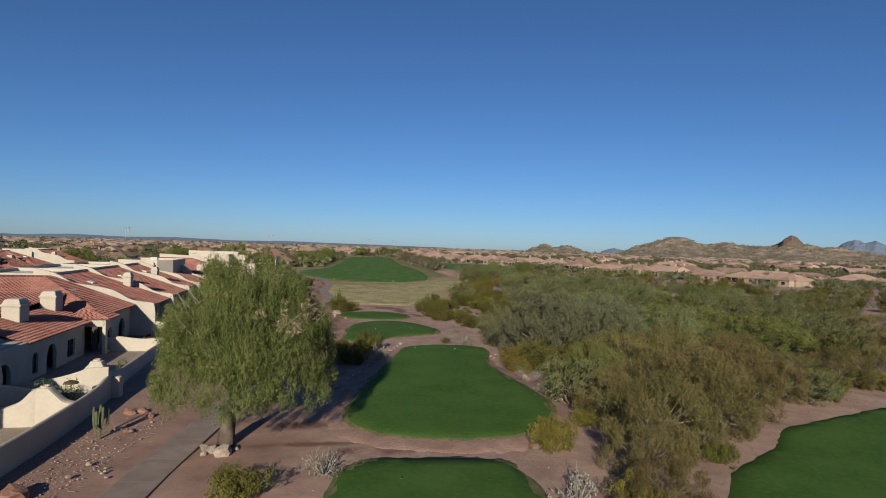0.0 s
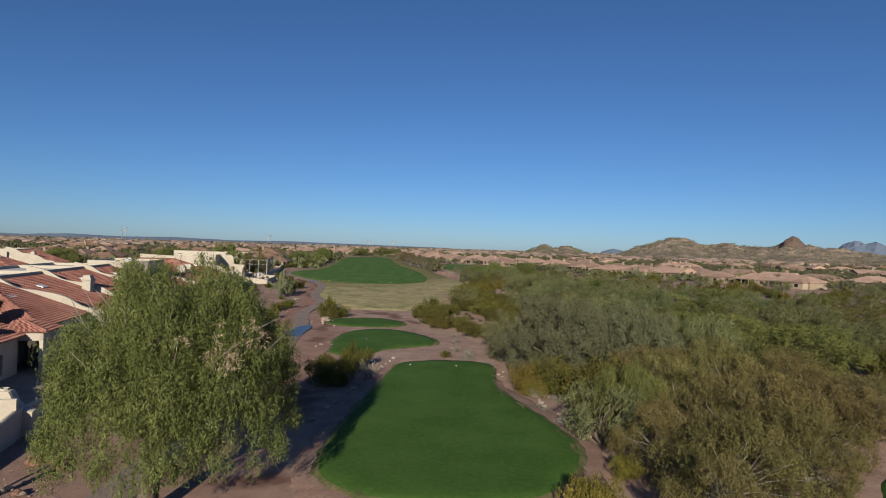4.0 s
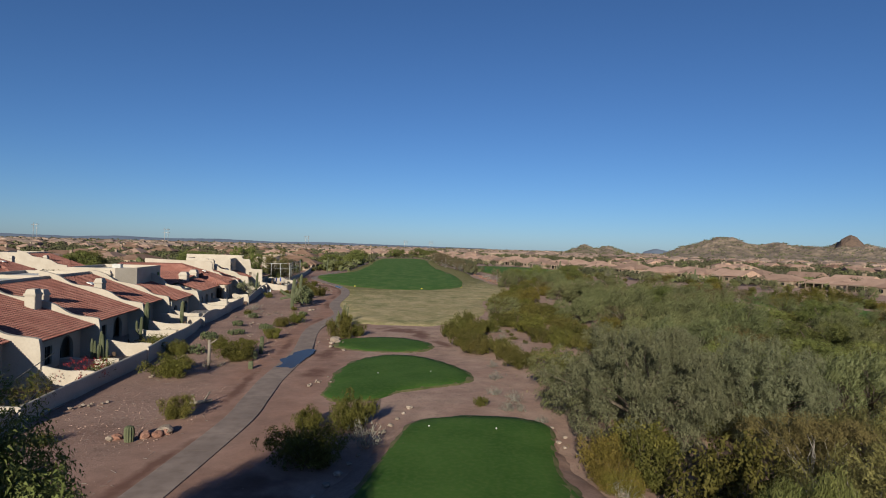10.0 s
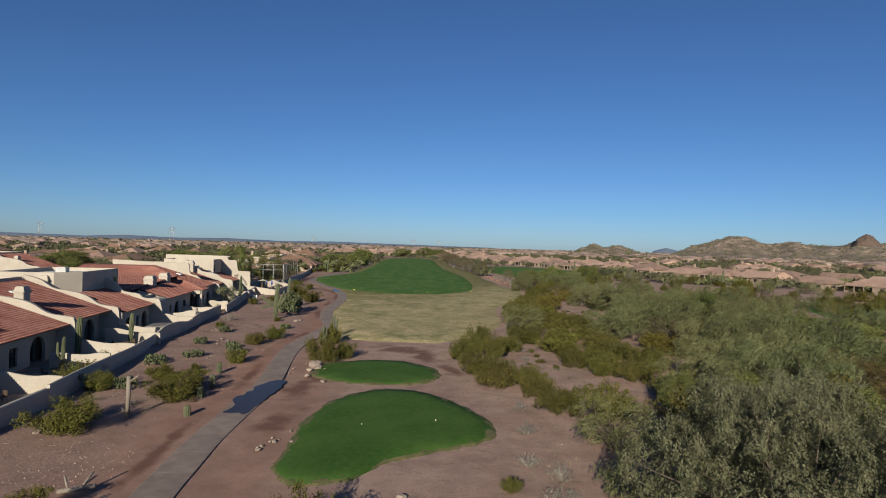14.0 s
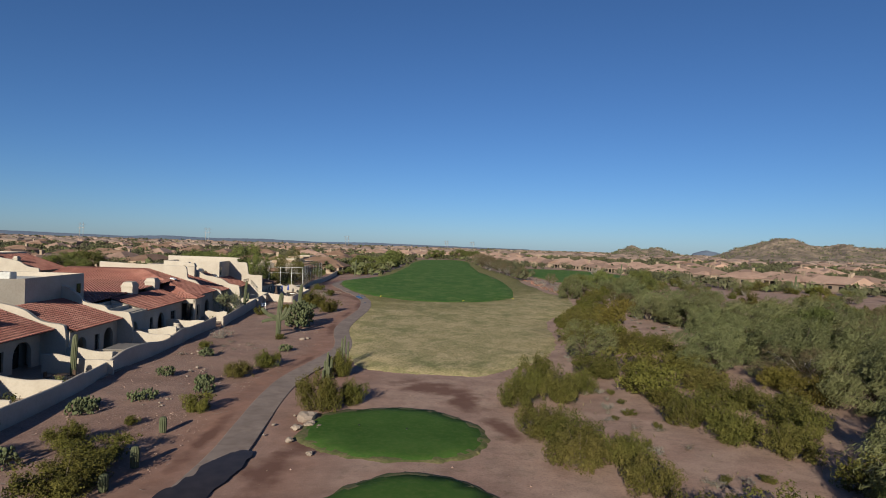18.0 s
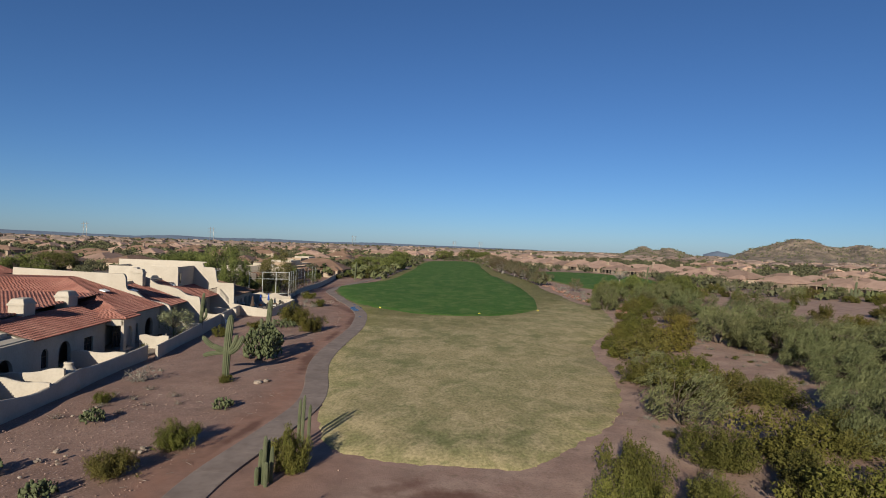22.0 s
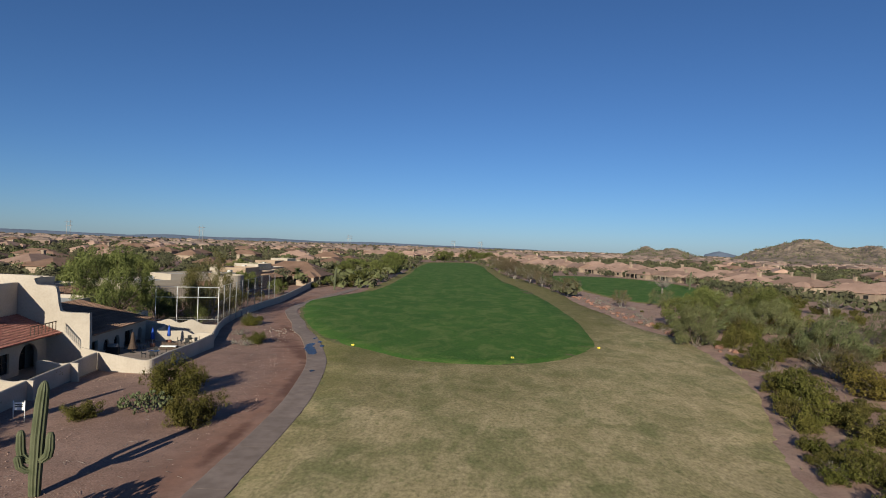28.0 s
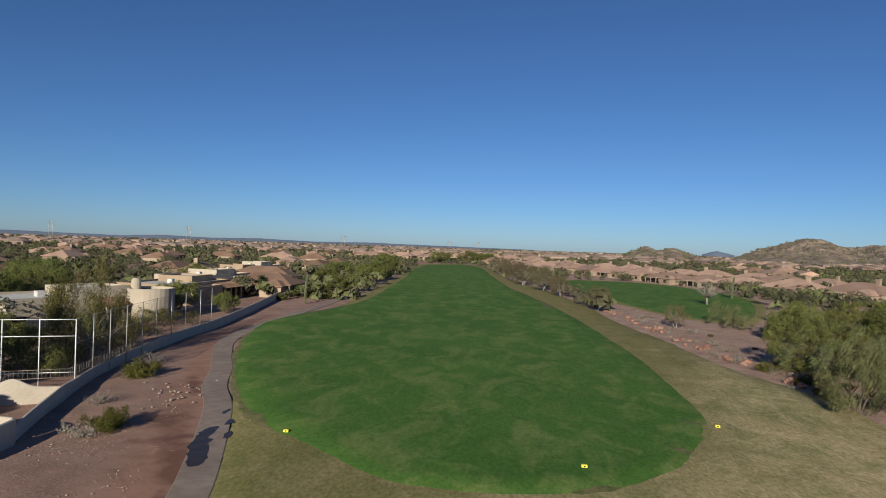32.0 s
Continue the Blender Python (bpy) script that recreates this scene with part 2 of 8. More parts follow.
L_IRON = leafmat("ironwood_leaf", (0.114, 0.122, 0.066), (0.164, 0.166, 0.094))
L_PALO = leafmat("palo_verde_leaf", (0.106, 0.116, 0.049), (0.160, 0.164, 0.076))
L_BROWN = leafmat("dry_leaf", (0.098, 0.080, 0.042), (0.138, 0.112, 0.062))
L_PINK = leafmat("dead_leaf", (0.234, 0.164, 0.121), (0.312, 0.226, 0.172))
L_BRIGHT = leafmat("palo_verde_leaf_green", (0.099, 0.116, 0.033), (0.147, 0.156, 0.051))
L_OLIVE = leafmat("olive_leaf", (0.108, 0.093, 0.033), (0.158, 0.131, 0.051))
L_PALM = leafmat("palm_leaf", (0.047, 0.070, 0.027), (0.078, 0.101, 0.039))


# ---- building helpers ----
def part(name, bm, material, parent=None, label="", smooth=False):
    """Link a bmesh as one mesh object, under a thing or a part."""
    me = bpy.data.meshes.new(name)
    bm.normal_update()
    bm.to_mesh(me)
    bm.free()
    me.materials.append(material)
    if smooth:
        me.polygons.foreach_set("use_smooth", [True] * len(me.polygons))
    ob = new(name, me)
    if parent is not None:
        ob.parent = parent
    if label:
        ob["label"] = label
    return ob


def mesh_of(name, verts, faces, material, smooth=False):
    me = bpy.data.meshes.new(name)
    me.from_pydata(verts, [], faces)
    me.materials.append(material)
    if smooth:
        me.polygons.foreach_set("use_smooth", [True] * len(me.polygons))
    return me


def put(name, me, parent=None, m=None, label=""):
    ob = new(name, me)
    if parent is not None:
        ob.parent = parent
    if m is not None:
        ob.matrix_basis = m
    if label:
        ob["label"] = label
    return ob


def empty(name, m, label, category, group="", kind=""):
    ob = new(name)
    ob.matrix_basis = m
    return tagged(ob, label, category, group, kind)


def box(bm, x0, x1, y0, y1, z0, z1, bevel=0.0):
    vs = [bm.verts.new((x, y, z)) for z in (z0, z1) for y in (y0, y1) for x in (x0, x1)]
    fs = [bm.faces.new([vs[i] for i in q]) for q in ((0, 2, 3, 1), (4, 5, 7, 6), (0, 1, 5, 4), (2, 6, 7, 3), (0, 4, 6, 2), (1, 3, 7, 5))]
    if bevel:
        es = {e for f in fs for e in f.edges}
        bmesh.ops.bevel(bm, geom=list(es), offset=bevel, segments=2, affect="EDGES")
    return vs


def prism(bm, pts, depth, axis):
    """Extrude a closed outline of 3D points along axis by depth."""
    a = [bm.verts.new(p) for p in pts]
    off = Vector(axis) * depth
    b = [bm.verts.new(Vector(p) + off) for p in pts]
    bm.faces.new(a)
    bm.faces.new(list(reversed(b)))
    n = len(a)
    for i in range(n):
        bm.faces.new((a[i], b[i], b[(i + 1) % n], a[(i + 1) % n]))
    bmesh.ops.recalc_face_normals(bm, faces=bm.faces[:])


def lathe(bm, prof, seg=16, sx=1.0, sy=1.0, cx=0.0, cy=0.0):
    rings = []
    for r, z in prof:
        rings.append([bm.verts.new((cx + sx * r * math.cos(2 * math.pi * i / seg), cy + sy * r * math.sin(2 * math.pi * i / seg), z)) for i in range(seg)])
    for a, b in zip(rings, rings[1:]):
        for i in range(seg):
            bm.faces.new((a[i], a[(i + 1) % seg], b[(i + 1) % seg], b[i]))
    bm.faces.new(list(reversed(rings[0])))
    bm.faces.new(rings[-1])


def tube(verts, faces, pts, radii, seg=6):
    """Add a tapered tube along pts to vertex and face lists."""
    base = len(verts)
    for k, (p, r) in enumerate(zip(pts, radii)):
        d = (Vector(pts[min(k + 1, len(pts) - 1)]) - Vector(pts[max(k - 1, 0)])).normalized()
        u = d.cross(Vector((0.31, 0.17, 0.93))).normalized() if abs(d.z) < 0.98 else Vector((1, 0, 0))
        v = d.cross(u)
        for i in range(seg):
            a = 2 * math.pi * i / seg
            verts.append(tuple(Vector(p) + (u * math.cos(a) + v * math.sin(a)) * r))
    for k in range(len(pts) - 1):
        for i in range(seg):
            j = (i + 1) % seg
            faces.append((base + k * seg + i, base + k * seg + j, base + (k + 1) * seg + j, base + (k + 1) * seg + i))
    faces.append(tuple(base + i for i in range(seg - 1, -1, -1)))
    faces.append(tuple(base + (len(pts) - 1) * seg + i for i in range(seg)))


def smooth_loop(pts, per=6, closed=True):
    """Catmull-Rom through 2D points."""
    n = len(pts)
    out = []
    for i in range(n if closed else n - 1):
        if closed:
            p = [np.array(pts[(i + k) % n], float) for k in (-1, 0, 1, 2)]
        else:
            p = [np.array(pts[min(max(i + k, 0), n - 1)], float) for k in (-1, 0, 1, 2)]
        for s in range(per):
            t = s / per
            out.append(0.5 * ((2 * p[1]) + (-p[0] + p[2]) * t + (2 * p[0] - 5 * p[1] + 4 * p[2] - p[3]) * t * t + (-p[0] + 3 * p[1] - 3 * p[2] + p[3]) * t ** 3))
    if not closed:
        out.append(np.array(pts[-1], float))
    return out


def inside(p, poly):
    c = False
    for i in range(len(poly)):
        a, b = poly[i], poly[i - 1]
        if (a[1] > p[1]) != (b[1] > p[1]) and p[0] < (b[0] - a[0]) * (p[1] - a[1]) / (b[1] - a[1]) + a[0]:
            c = not c
    return c


def inside_many(px, py, poly):
    """Which of many points lie in a polygon."""
    c = np.zeros(len(px), bool)
    for a, b in zip(poly, np.roll(poly, 1, axis=0)):
        hit = (a[1] > py) != (b[1] > py)
        if hit.any():
            c ^= hit & (px < (b[0] - a[0]) * (py - a[1]) / (b[1] - a[1] + 1e-12) + a[0])
    return c


def turf(name, pts, z, rim, material, label, ragged=0.15, category="turf", rise=None, on_top=False):
    """A patch of grass with a smooth, slightly ragged outline; rim: width of its sloping shoulder; rise: ground lift along y, which a bank climbs to and turf on top starts from."""
    rnd = random.Random(len(pts) * 7 + int(abs(pts[0][0]) * 10))
    loop = [p + np.array((noise.noise((p[0] * 0.9, p[1] * 0.9, 1.0)), noise.noise((p[0] * 0.9, p[1] * 0.9, 8.0)))) * ragged * 1.6 + np.array((rnd.uniform(-ragged, ragged), rnd.uniform(-ragged, ragged))) * 0.35 for p in smooth_loop(pts, 10)]
    n = len(loop)
    edge = np.array(loop)
    nxt = np.roll(edge, -1, axis=0)
    run = nxt - edge
    lo, hi = edge.min(axis=0), edge.max(axis=0)
    step = max(0.7, min(rim, 1.2), math.sqrt((hi[0] - lo[0]) * (hi[1] - lo[1]) / 1600))
    g = np.random.RandomState(n)
    mx, my = np.meshgrid(np.arange(lo[0], hi[0], step), np.arange(lo[1], hi[1], step))
    mx, my = mx.ravel() + g.uniform(-0.2, 0.2, mx.size) * step, my.ravel() + g.uniform(-0.2, 0.2, my.size) * step
    keep = inside_many(mx, my, edge)
    inner, deep = [], []
    for p in np.stack((mx[keep], my[keep]), axis=1):
        t = np.clip(np.sum((p - edge) * run, axis=1) / (np.sum(run ** 2, axis=1) + 1e-9), 0, 1)
        d = float(np.min(np.hypot(*(p - edge - run * t[:, None]).T)))
        if d > 0.35 * step:
            inner.append(p)
            deep.append(d)
    flat = [Vector(p) for p in loop + inner]
    vs, _, fs, origin, _, _ = geometry.delaunay_2d_cdt(flat, [(i, (i + 1) % n) for i in range(n)], [], 1, 1e-4)
    height = [z * 0.25] * n + [z * (0.25 + 0.75 * min(1.0, d / rim) ** 0.7) for d in deep]
    co = [[v.x, v.y, height[o[0]] if o else z * 0.25] for v, o in zip(vs, origin)]
    if rise:
        climb = [0.0] * n + [1.0 if on_top else min(1.0, d / rim) for d in deep]
        for v, o in zip(co, origin):
            v[2] += rise(v[1]) * (1.0 if on_top else climb[o[0]] if o else 0.0)
    skirt = [k for k, o in enumerate(origin) if o and o[0] < n]
    place = {origin[k][0]: k for k in skirt}
    base = len(co)
    ring = []
    area = float(np.sum(edge[:, 0] * nxt[:, 1] - nxt[:, 0] * edge[:, 1]))
    for i in range(n):
        t = loop[(i + 1) % n] - loop[i - 1]
        out = np.array((t[1], -t[0])) / (np.hypot(*t) + 1e-9) * (1 if area > 0 else -1)
        co.append((loop[i][0] + out[0] * 0.3, loop[i][1] + out[1] * 0.3, rise(loop[i][1]) - 0.15 if on_top else -0.2))
        ring.append(base + i)
    faces = [tuple(f) for f in fs]
    for i in range(n):
        j = (i + 1) % n
        if i in place and j in place:
            q = (place[i], ring[i], ring[j], place[j])
            faces.append(q if area > 0 else tuple(reversed(q)))
    return tagged(put(name, mesh_of(name, co, faces, material, True)), label, category, kind="structure")


# ---- ground ----
def spread(lo, hi, step, far, grow=1.35):
    a = list(np.arange(lo, hi + 0.1, step))
    s = step
    while a[-1] < far:
        s *= grow
        a.append(a[-1] + s)
    s = step
    b = [lo]
    while b[-1] > -far:
        s *= grow
        b.append(b[-1] - s)
    return list(reversed(b[1:])) + a


def ground_material():
    """Desert dirt: pink soil in drifting tones, speckled gravel and a worn red track where the mesh says so, damp stains."""
    m = mat("desert_ground", (0.240, 0.142, 0.108), (0.310, 0.196, 0.152), 0.11, 0.95, 0.3, 11.0, 0.3, (0.180, 0.105, 0.080))
    n, l = m.node_tree.nodes, m.node_tree.links
    s = n["Principled BSDF"]
    geo = n.new("ShaderNodeNewGeometry")

    def cloud(scale, detail, lo, hi, a, b, rough=0.6):
        t, r = n.new("ShaderNodeTexNoise"), n.new("ShaderNodeMapRange")
        t.inputs["Scale"].default_value, t.inputs["Detail"].default_value, t.inputs["Roughness"].default_value = scale, detail, rough
        r.inputs[1].default_value, r.inputs[2].default_value, r.inputs[3].default_value, r.inputs[4].default_value = lo, hi, a, b
        l.new(geo.outputs["Position"], t.inputs["Vector"])
        l.new(t.outputs["Fac"], r.inputs[0])
        return r.outputs[0]

    def zone(name):
        a = n.new("ShaderNodeAttribute")
        a.attribute_name = name
        return a.outputs["Fac"]

    def mix(fac, a, b):
        x = n.new("ShaderNodeMix")
        x.data_type = "RGBA"
        l.new(fac, x.inputs[0])
        l.new(a, x.inputs[6])
        if isinstance(b, tuple):
            x.inputs[7].default_value = (*b, 1)
        else:
            l.new(b, x.inputs[7])
        return x.outputs[2]

    def times(a, b):
        x = n.new("ShaderNodeMath")
        x.operation = "MULTIPLY"
        for k, v in enumerate((a, b)):
            if isinstance(v, float):
                x.inputs[k].default_value = v
            else:
                l.new(v, x.inputs[k])
        return x.outputs[0]

    def toned(value, colour):
        h = n.new("ShaderNodeHueSaturation")
        l.new(value, h.inputs["Value"])
        l.new(colour, h.inputs["Color"])
        return h.outputs[0]
    c = s.inputs["Base Color"].links[0].from_socket
    # native soil beyond the tees, sandier, strewn with litter under the bushes
    c = mix(times(zone("native"), cloud(0.25, 6, 0.42, 0.62, 0.25, 1.0)), c, (0.352, 0.238, 0.184))
    c = mix(times(zone("native"), cloud(1.1, 7, 0.56, 0.72, 0.0, 0.55)), c, (0.150, 0.112, 0.070))
    c = mix(times(zone("worn"), cloud(0.6, 6, 0.3, 0.6, 0.45, 1.0)), c, (0.262, 0.138, 0.096))
    c = toned(cloud(0.4, 8, 0.3, 0.7, 0.74, 1.22, 0.70), c)
    c = mix(times(zone("gravel"), cloud(6.5, 4, 0.50, 0.66, 0.0, 0.75, 0.7)), c, (0.110, 0.068, 0.055))
    c = mix(times(zone("gravel"), cloud(8.5, 4, 0.54, 0.68, 0.0, 0.8, 0.7)), c, (0.40, 0.30, 0.25))
    last = c
    warp = n.new("ShaderNodeTexNoise")
    warp.inputs["Scale"].default_value, warp.inputs["Detail"].default_value = 0.5, 8
    l.new(geo.outputs["Position"], warp.inputs["Vector"])
    for cx, cy, rx, ry, turn in DAMP:
        mp = n.new("ShaderNodeMapping")
        mp.vector_type = "TEXTURE"
        mp.inputs["Location"].default_value = (cx, cy, 0)
        mp.inputs["Rotation"].default_value = (0, 0, radians(turn))
        mp.inputs["Scale"].default_value = (rx, ry, 1000)
        l.new(geo.outputs["Position"], mp.inputs[0])
        ln = n.new("ShaderNodeVectorMath")
        ln.operation = "LENGTH"
        l.new(mp.outputs[0], ln.inputs[0])
        sm = n.new("ShaderNodeMath")
        sm.operation = "MULTIPLY_ADD"
        sm.inputs[1].default_value = 2.6
        l.new(warp.outputs["Fac"], sm.inputs[0])
        l.new(ln.outputs["Value"], sm.inputs[2])
        mr2 = n.new("ShaderNodeMapRange")
        mr2.inputs[1].default_value, mr2.inputs[2].default_value, mr2.inputs[3].default_value, mr2.inputs[4].default_value = 1.65, 2.5, 0.85, 0.0
        l.new(sm.outputs[0], mr2.inputs[0])
        last = mix(mr2.outputs[0], last, (0.120, 0.056, 0.038))
    l.new(last, s.inputs["Base Color"])
    return m


# damp stains in the dirt: centre, half sizes, turn
DAMP = [(-1.5, 129.5, 5.0, 2.4, -30), (1.6, 125.0, 1.8, 3.2, 0), (4.3, 118.2, 1.0, 3.4, 20), (-10.6, 107, 1.6, 3.2, 0), (-16.9, 113, 0.6, 7, 4), (-15.9, 90, 0.55, 7, 3), (-20.4, 168, 0.8, 8, 10), (-22.9, 206, 0.9, 11, 9), (-26.6, 221, 1.2, 6, 25), (-31.6, 229.6, 1.6, 3.4, 30), (-29.0, 225.5, 3.0, 0.9, 30), (-34.6, 241, 0.9, 4, 30), (-14.9, 69, 0.6, 8, -6), (-9.6, 111.5, 1.4, 2.0, 0), (-8.0, 63, 2.5, 6, 0), (-7.4, 46, 3.5, 1.2, 10), (2.0, 41.0, 6.5, 0.8, 4), (-9.6, 97, 1.5, 3.2, -10), (-22.0, 187, 0.6, 6, 4), (-6, 42, 5, 0.5, 6), (-17.6, 141, 0.5, 5, -6)]
PATH_LINE = [(-15.1, 14), (-15.0, 33.5), (-14.7, 42), (-13.7, 60), (-12.8, 77.5), (-13.2, 85), (-13.7, 92), (-13.8, 99.5), (-14.0, 108.6), (-14.9, 116), (-15.9, 124), (-16.3, 131.7), (-15.5, 140), (-14.9, 148), (-15.7, 154), (-17.2, 160), (-18.5, 166), (-19.2, 172), (-19.6, 179.5), (-19.9, 190), (-20.4, 198), (-21.3, 205), (-22.6, 213), (-24.4, 220), (-29.0, 233.4), (-32.6, 241), (-35.3, 249), (-39, 258), (-42.6, 270), (-43, 290), (-41, 330), (-40.5, 400), (-42, 455), (-44, 520)]
path_y, path_x = [p[1] for p in PATH_LINE], [p[0] for p in PATH_LINE]
gx, gy = spread(-60, 60, 1.25, 4700), spread(-10, 330, 1.5, 4700)
gv, zones = [], {"worn": [], "gravel": [], "native": []}
for y in gy:
    px = float(np.interp(y, path_y, path_x))
    left = float(np.interp(y, [20, 60, 100, 150, 205, 240], [-23, -26, -30, -37.5, -45, -46]))
    for x in gx:
        wob = noise.noise((x * 0.16, y * 0.05, 4.2))
        gv.append((x, y, -0.02 - 0.16 * max(0.0, noise.noise((x * 0.11, y * 0.11, 0.3)) + 0.25)))
        d = px - x - 1.2
        near = 20 < y < 300
        track = math.exp(-((d - 1.6) / (1.9 + 0.9 * wob)) ** 2) * min(1.0, max(0.0, (y - 60) / 50)) if near else 0.0
        other = 0.55 * math.exp(-((d + 5.5) / 2.6) ** 2) if 50 < y < 136 else 0.0
        zones["worn"].append(min(1.0, track + other))
        zones["gravel"].append(min(1.0, max(0.0, (d - 3.4 - 1.6 * wob) / 2.0)) if near and x > left - 1 and d > 0 else 0.45 if x > px + 12 else 0.15)
        zones["native"].append(min(1.0, max(0.0, (x - px - 4.5 - 3 * wob) / 6)) if y > 20 else 0.6)
gw = len(gx)
gf = [(j * gw + i, j * gw + i + 1, (j + 1) * gw + i + 1, (j + 1) * gw + i) for j in range(len(gy) - 1) for i in range(gw - 1)]
ground_mesh = mesh_of("ground", gv, gf, ground_material(), True)
for zone_name, values in zones.items():
    ground_mesh.attributes.new(zone_name, "FLOAT", "POINT").data.foreach_set("value", values)
tagged(put("ground", ground_mesh), "pinkish desert dirt with gravel and dry patches", "ground", kind="structure")

TEE_A = [(-4.4, 30), (-4.0, 35.8), (-3.3, 37.9), (-2.1, 38.9), (0, 39.1), (3, 39.1), (5.5, 38.8), (6.5, 37.8), (7.1, 35.5), (7.0, 31), (5.5, 27), (1, 25.5), (-3, 26.5)]
TEE_B = [(-4.2, 50.2), (-3.4, 55.4), (-2.3, 61.4), (-1.0, 67.5), (0.1, 72.6), (1.0, 76.2), (2.4, 77.6), (5.8, 78.5), (9.3, 78.0), (11.2, 76.2), (10.4, 71.2), (10.0, 67.0), (10.8, 62.5), (12.2, 56.2), (12.7, 51.9), (11.6, 47.5), (8.6, 43.6), (5.7, 42.7), (2.5, 42.6), (-0.6, 43.3), (-2.7, 44.6), (-4.1, 46.8)]
TEE_C = [(-7.3, 86.6), (-7.4, 89.7), (-7.6, 95.8), (-7.0, 100.7), (-5.8, 104.2), (-2.7, 107.4), (0.9, 106.9), (3.7, 104), (6.0, 99.8), (6.9, 96.6), (6.2, 93.5), (3.9, 91.8), (1.3, 90.2), (-0.8, 88.6), (-2.2, 86.1), (-3.6, 85.3), (-5.5, 84.8)]
TEE_D = [(-10.3, 113.9), (-10.4, 117), (-9.5, 119.5), (-6.9, 121.2), (-4.1, 121.9), (-1.4, 121.5), (0.7, 119.7), (2.3, 117.6), (2.8, 115.2), (2.5, 113.2), (1.5, 111.4), (-0.1, 110.4), (-2.3, 109.9), (-4.9, 109.9), (-7.2, 110.7), (-9, 112)]
ROUGH = [(-15.2, 156), (-13.75, 149), (-12.6, 144.1), (-10.1, 138.2), (-7.5, 136.7), (-3.9, 135.8), (2.2, 136), (4.6, 137.6), (7.9, 142.7), (11.1, 147.2), (13.8, 156), (15.6, 166), (16.2, 180), (18.3, 190), (22.5, 201), (27.5, 216), (30.5, 237), (30.5, 248.3), (27.2, 262), (26.3, 283), (24.3, 309), (24.5, 340), (22, 390), (18, 430), (12, 480), (8, 600), (-8, 668), (-42, 640), (-43, 560), (-40, 480), (-38.5, 400), (-37, 340), (-38, 300), (-41, 280), (-36.6, 255.6), (-27.9, 234), (-23.2, 220), (-21.5, 213), (-20.2, 205), (-19.3, 198), (-18.8, 190), (-18.5, 179.5), (-17.6, 167)]
FAIRWAY = [(-44, 290), (-39.1, 265.2), (-32.8, 247), (-28.0, 236.5), (-24.3, 230.5), (-18.4, 224.5), (-14.4, 220.8), (-10.9, 218.6), (-7, 217.8), (-3, 218), (1.4, 219.2), (5.7, 221.9), (8.6, 224.6), (11.0, 229), (13.6, 233.5), (15.2, 240.5), (16.4, 253), (17.4, 269), (17.4, 286), (17.0, 308), (15.2, 338), (12, 375), (8.6, 410), (5.6, 495), (4, 575), (-7, 652), (-36, 630), (-40, 580), (-39, 515), (-36, 455), (-34.8, 395), (-34, 345), (-36.5, 318)]
FAIR_TWO = [(55.7, 318.5), (45.1, 320.4), (40.7, 330.4), (37.8, 350.5), (35, 388), (35.5, 434), (40, 470), (58, 478), (79.4, 467), (91, 429), (88.3, 389), (72, 347)]
GREEN_R = [(16.9, 29), (20.3, 36.2), (26, 40.7), (30.1, 45.2), (34.8, 47.5), (38.7, 49.2), (46, 52), (60, 54), (72, 48), (74, 34), (60, 22), (36, 18), (20, 20)]


def grown(poly, k):
    c = np.mean(np.array(poly), axis=0)
    return [tuple(c + (np.array(p) - c) * (1 + k / (np.hypot(*(np.array(p) - c)) + 1e-6))) for p in poly]




def tee_rise(y):
    """The long tee climbs along the hole."""
    return 0.3 + 0.5 * min(1.0, max(0.0, (y - 44) / 34))


turf("tee_bank", grown(TEE_B, 2.3), 0.0, 2.3, M_BANK, "pink dirt bank below the raised tee", 0.25, "bank", lambda y: tee_rise(y) - 0.13)
turf("tee_fringe", grown(TEE_B, 0.25), 0.1, 0.6, M_FRINGE, "yellowish grass shoulder round a raised tee", 0.2, "turf edge", lambda y: tee_rise(y) - 0.13, True)
turf("tee", TEE_B, 0.14, 1.2, M_TEE, "mown dark green raised golf tee", 0.07, "golf tee", lambda y: tee_rise(y) - 0.10, True)
for nm, poly, h in (("tee_a", TEE_A, 0.2), ("tee_c", TEE_C, 0.2), ("tee_d", TEE_D, 0.16)):
    turf("tee_fringe", grown(poly, 0.28), h * 0.35 + 0.02, 0.7, M_FRINGE, "yellowish grass shoulder round a raised tee", 0.22, "turf edge")
    turf("tee", poly, h, 1.8, M_TEE, "mown dark green raised golf tee", 0.07, "golf tee")
turf("rough_turf", ROUGH, 0.05, 0.4, M_TAN, "dormant straw-coloured grass before the fairway", 0.3, "turf")
turf("fairway_fringe", grown(FAIRWAY, 1.0), 0.085, 0.5, M_FRINGE, "olive transition grass round the fairway", 0.3, "turf edge")
turf("fairway", FAIRWAY, 0.14, 0.6, M_FAIR, "mown green golf fairway", 0.1, "fairway")
turf("fairway_edge", grown(FAIR_TWO, 3.0), 0.04, 0.5, M_TAN, "straw-coloured grass round a fairway", 0.3, "turf")
turf("fairway", FAIR_TWO, 0.09, 1.0, M_FAIR, "mown green fairway of the neighbouring hole", 0.25, "fairway")
turf("green", GREEN_R, 0.12, 1.0, M_TEE, "dark green mown turf beyond the thicket", 0.15, "turf")
turf("fairway", [(92, 150), (96, 190), (104, 230), (112, 236), (120, 200), (116, 160)], 0.06, 1.0, M_FAIR, "narrow green fairway beside the far houses", 0.25, "fairway")

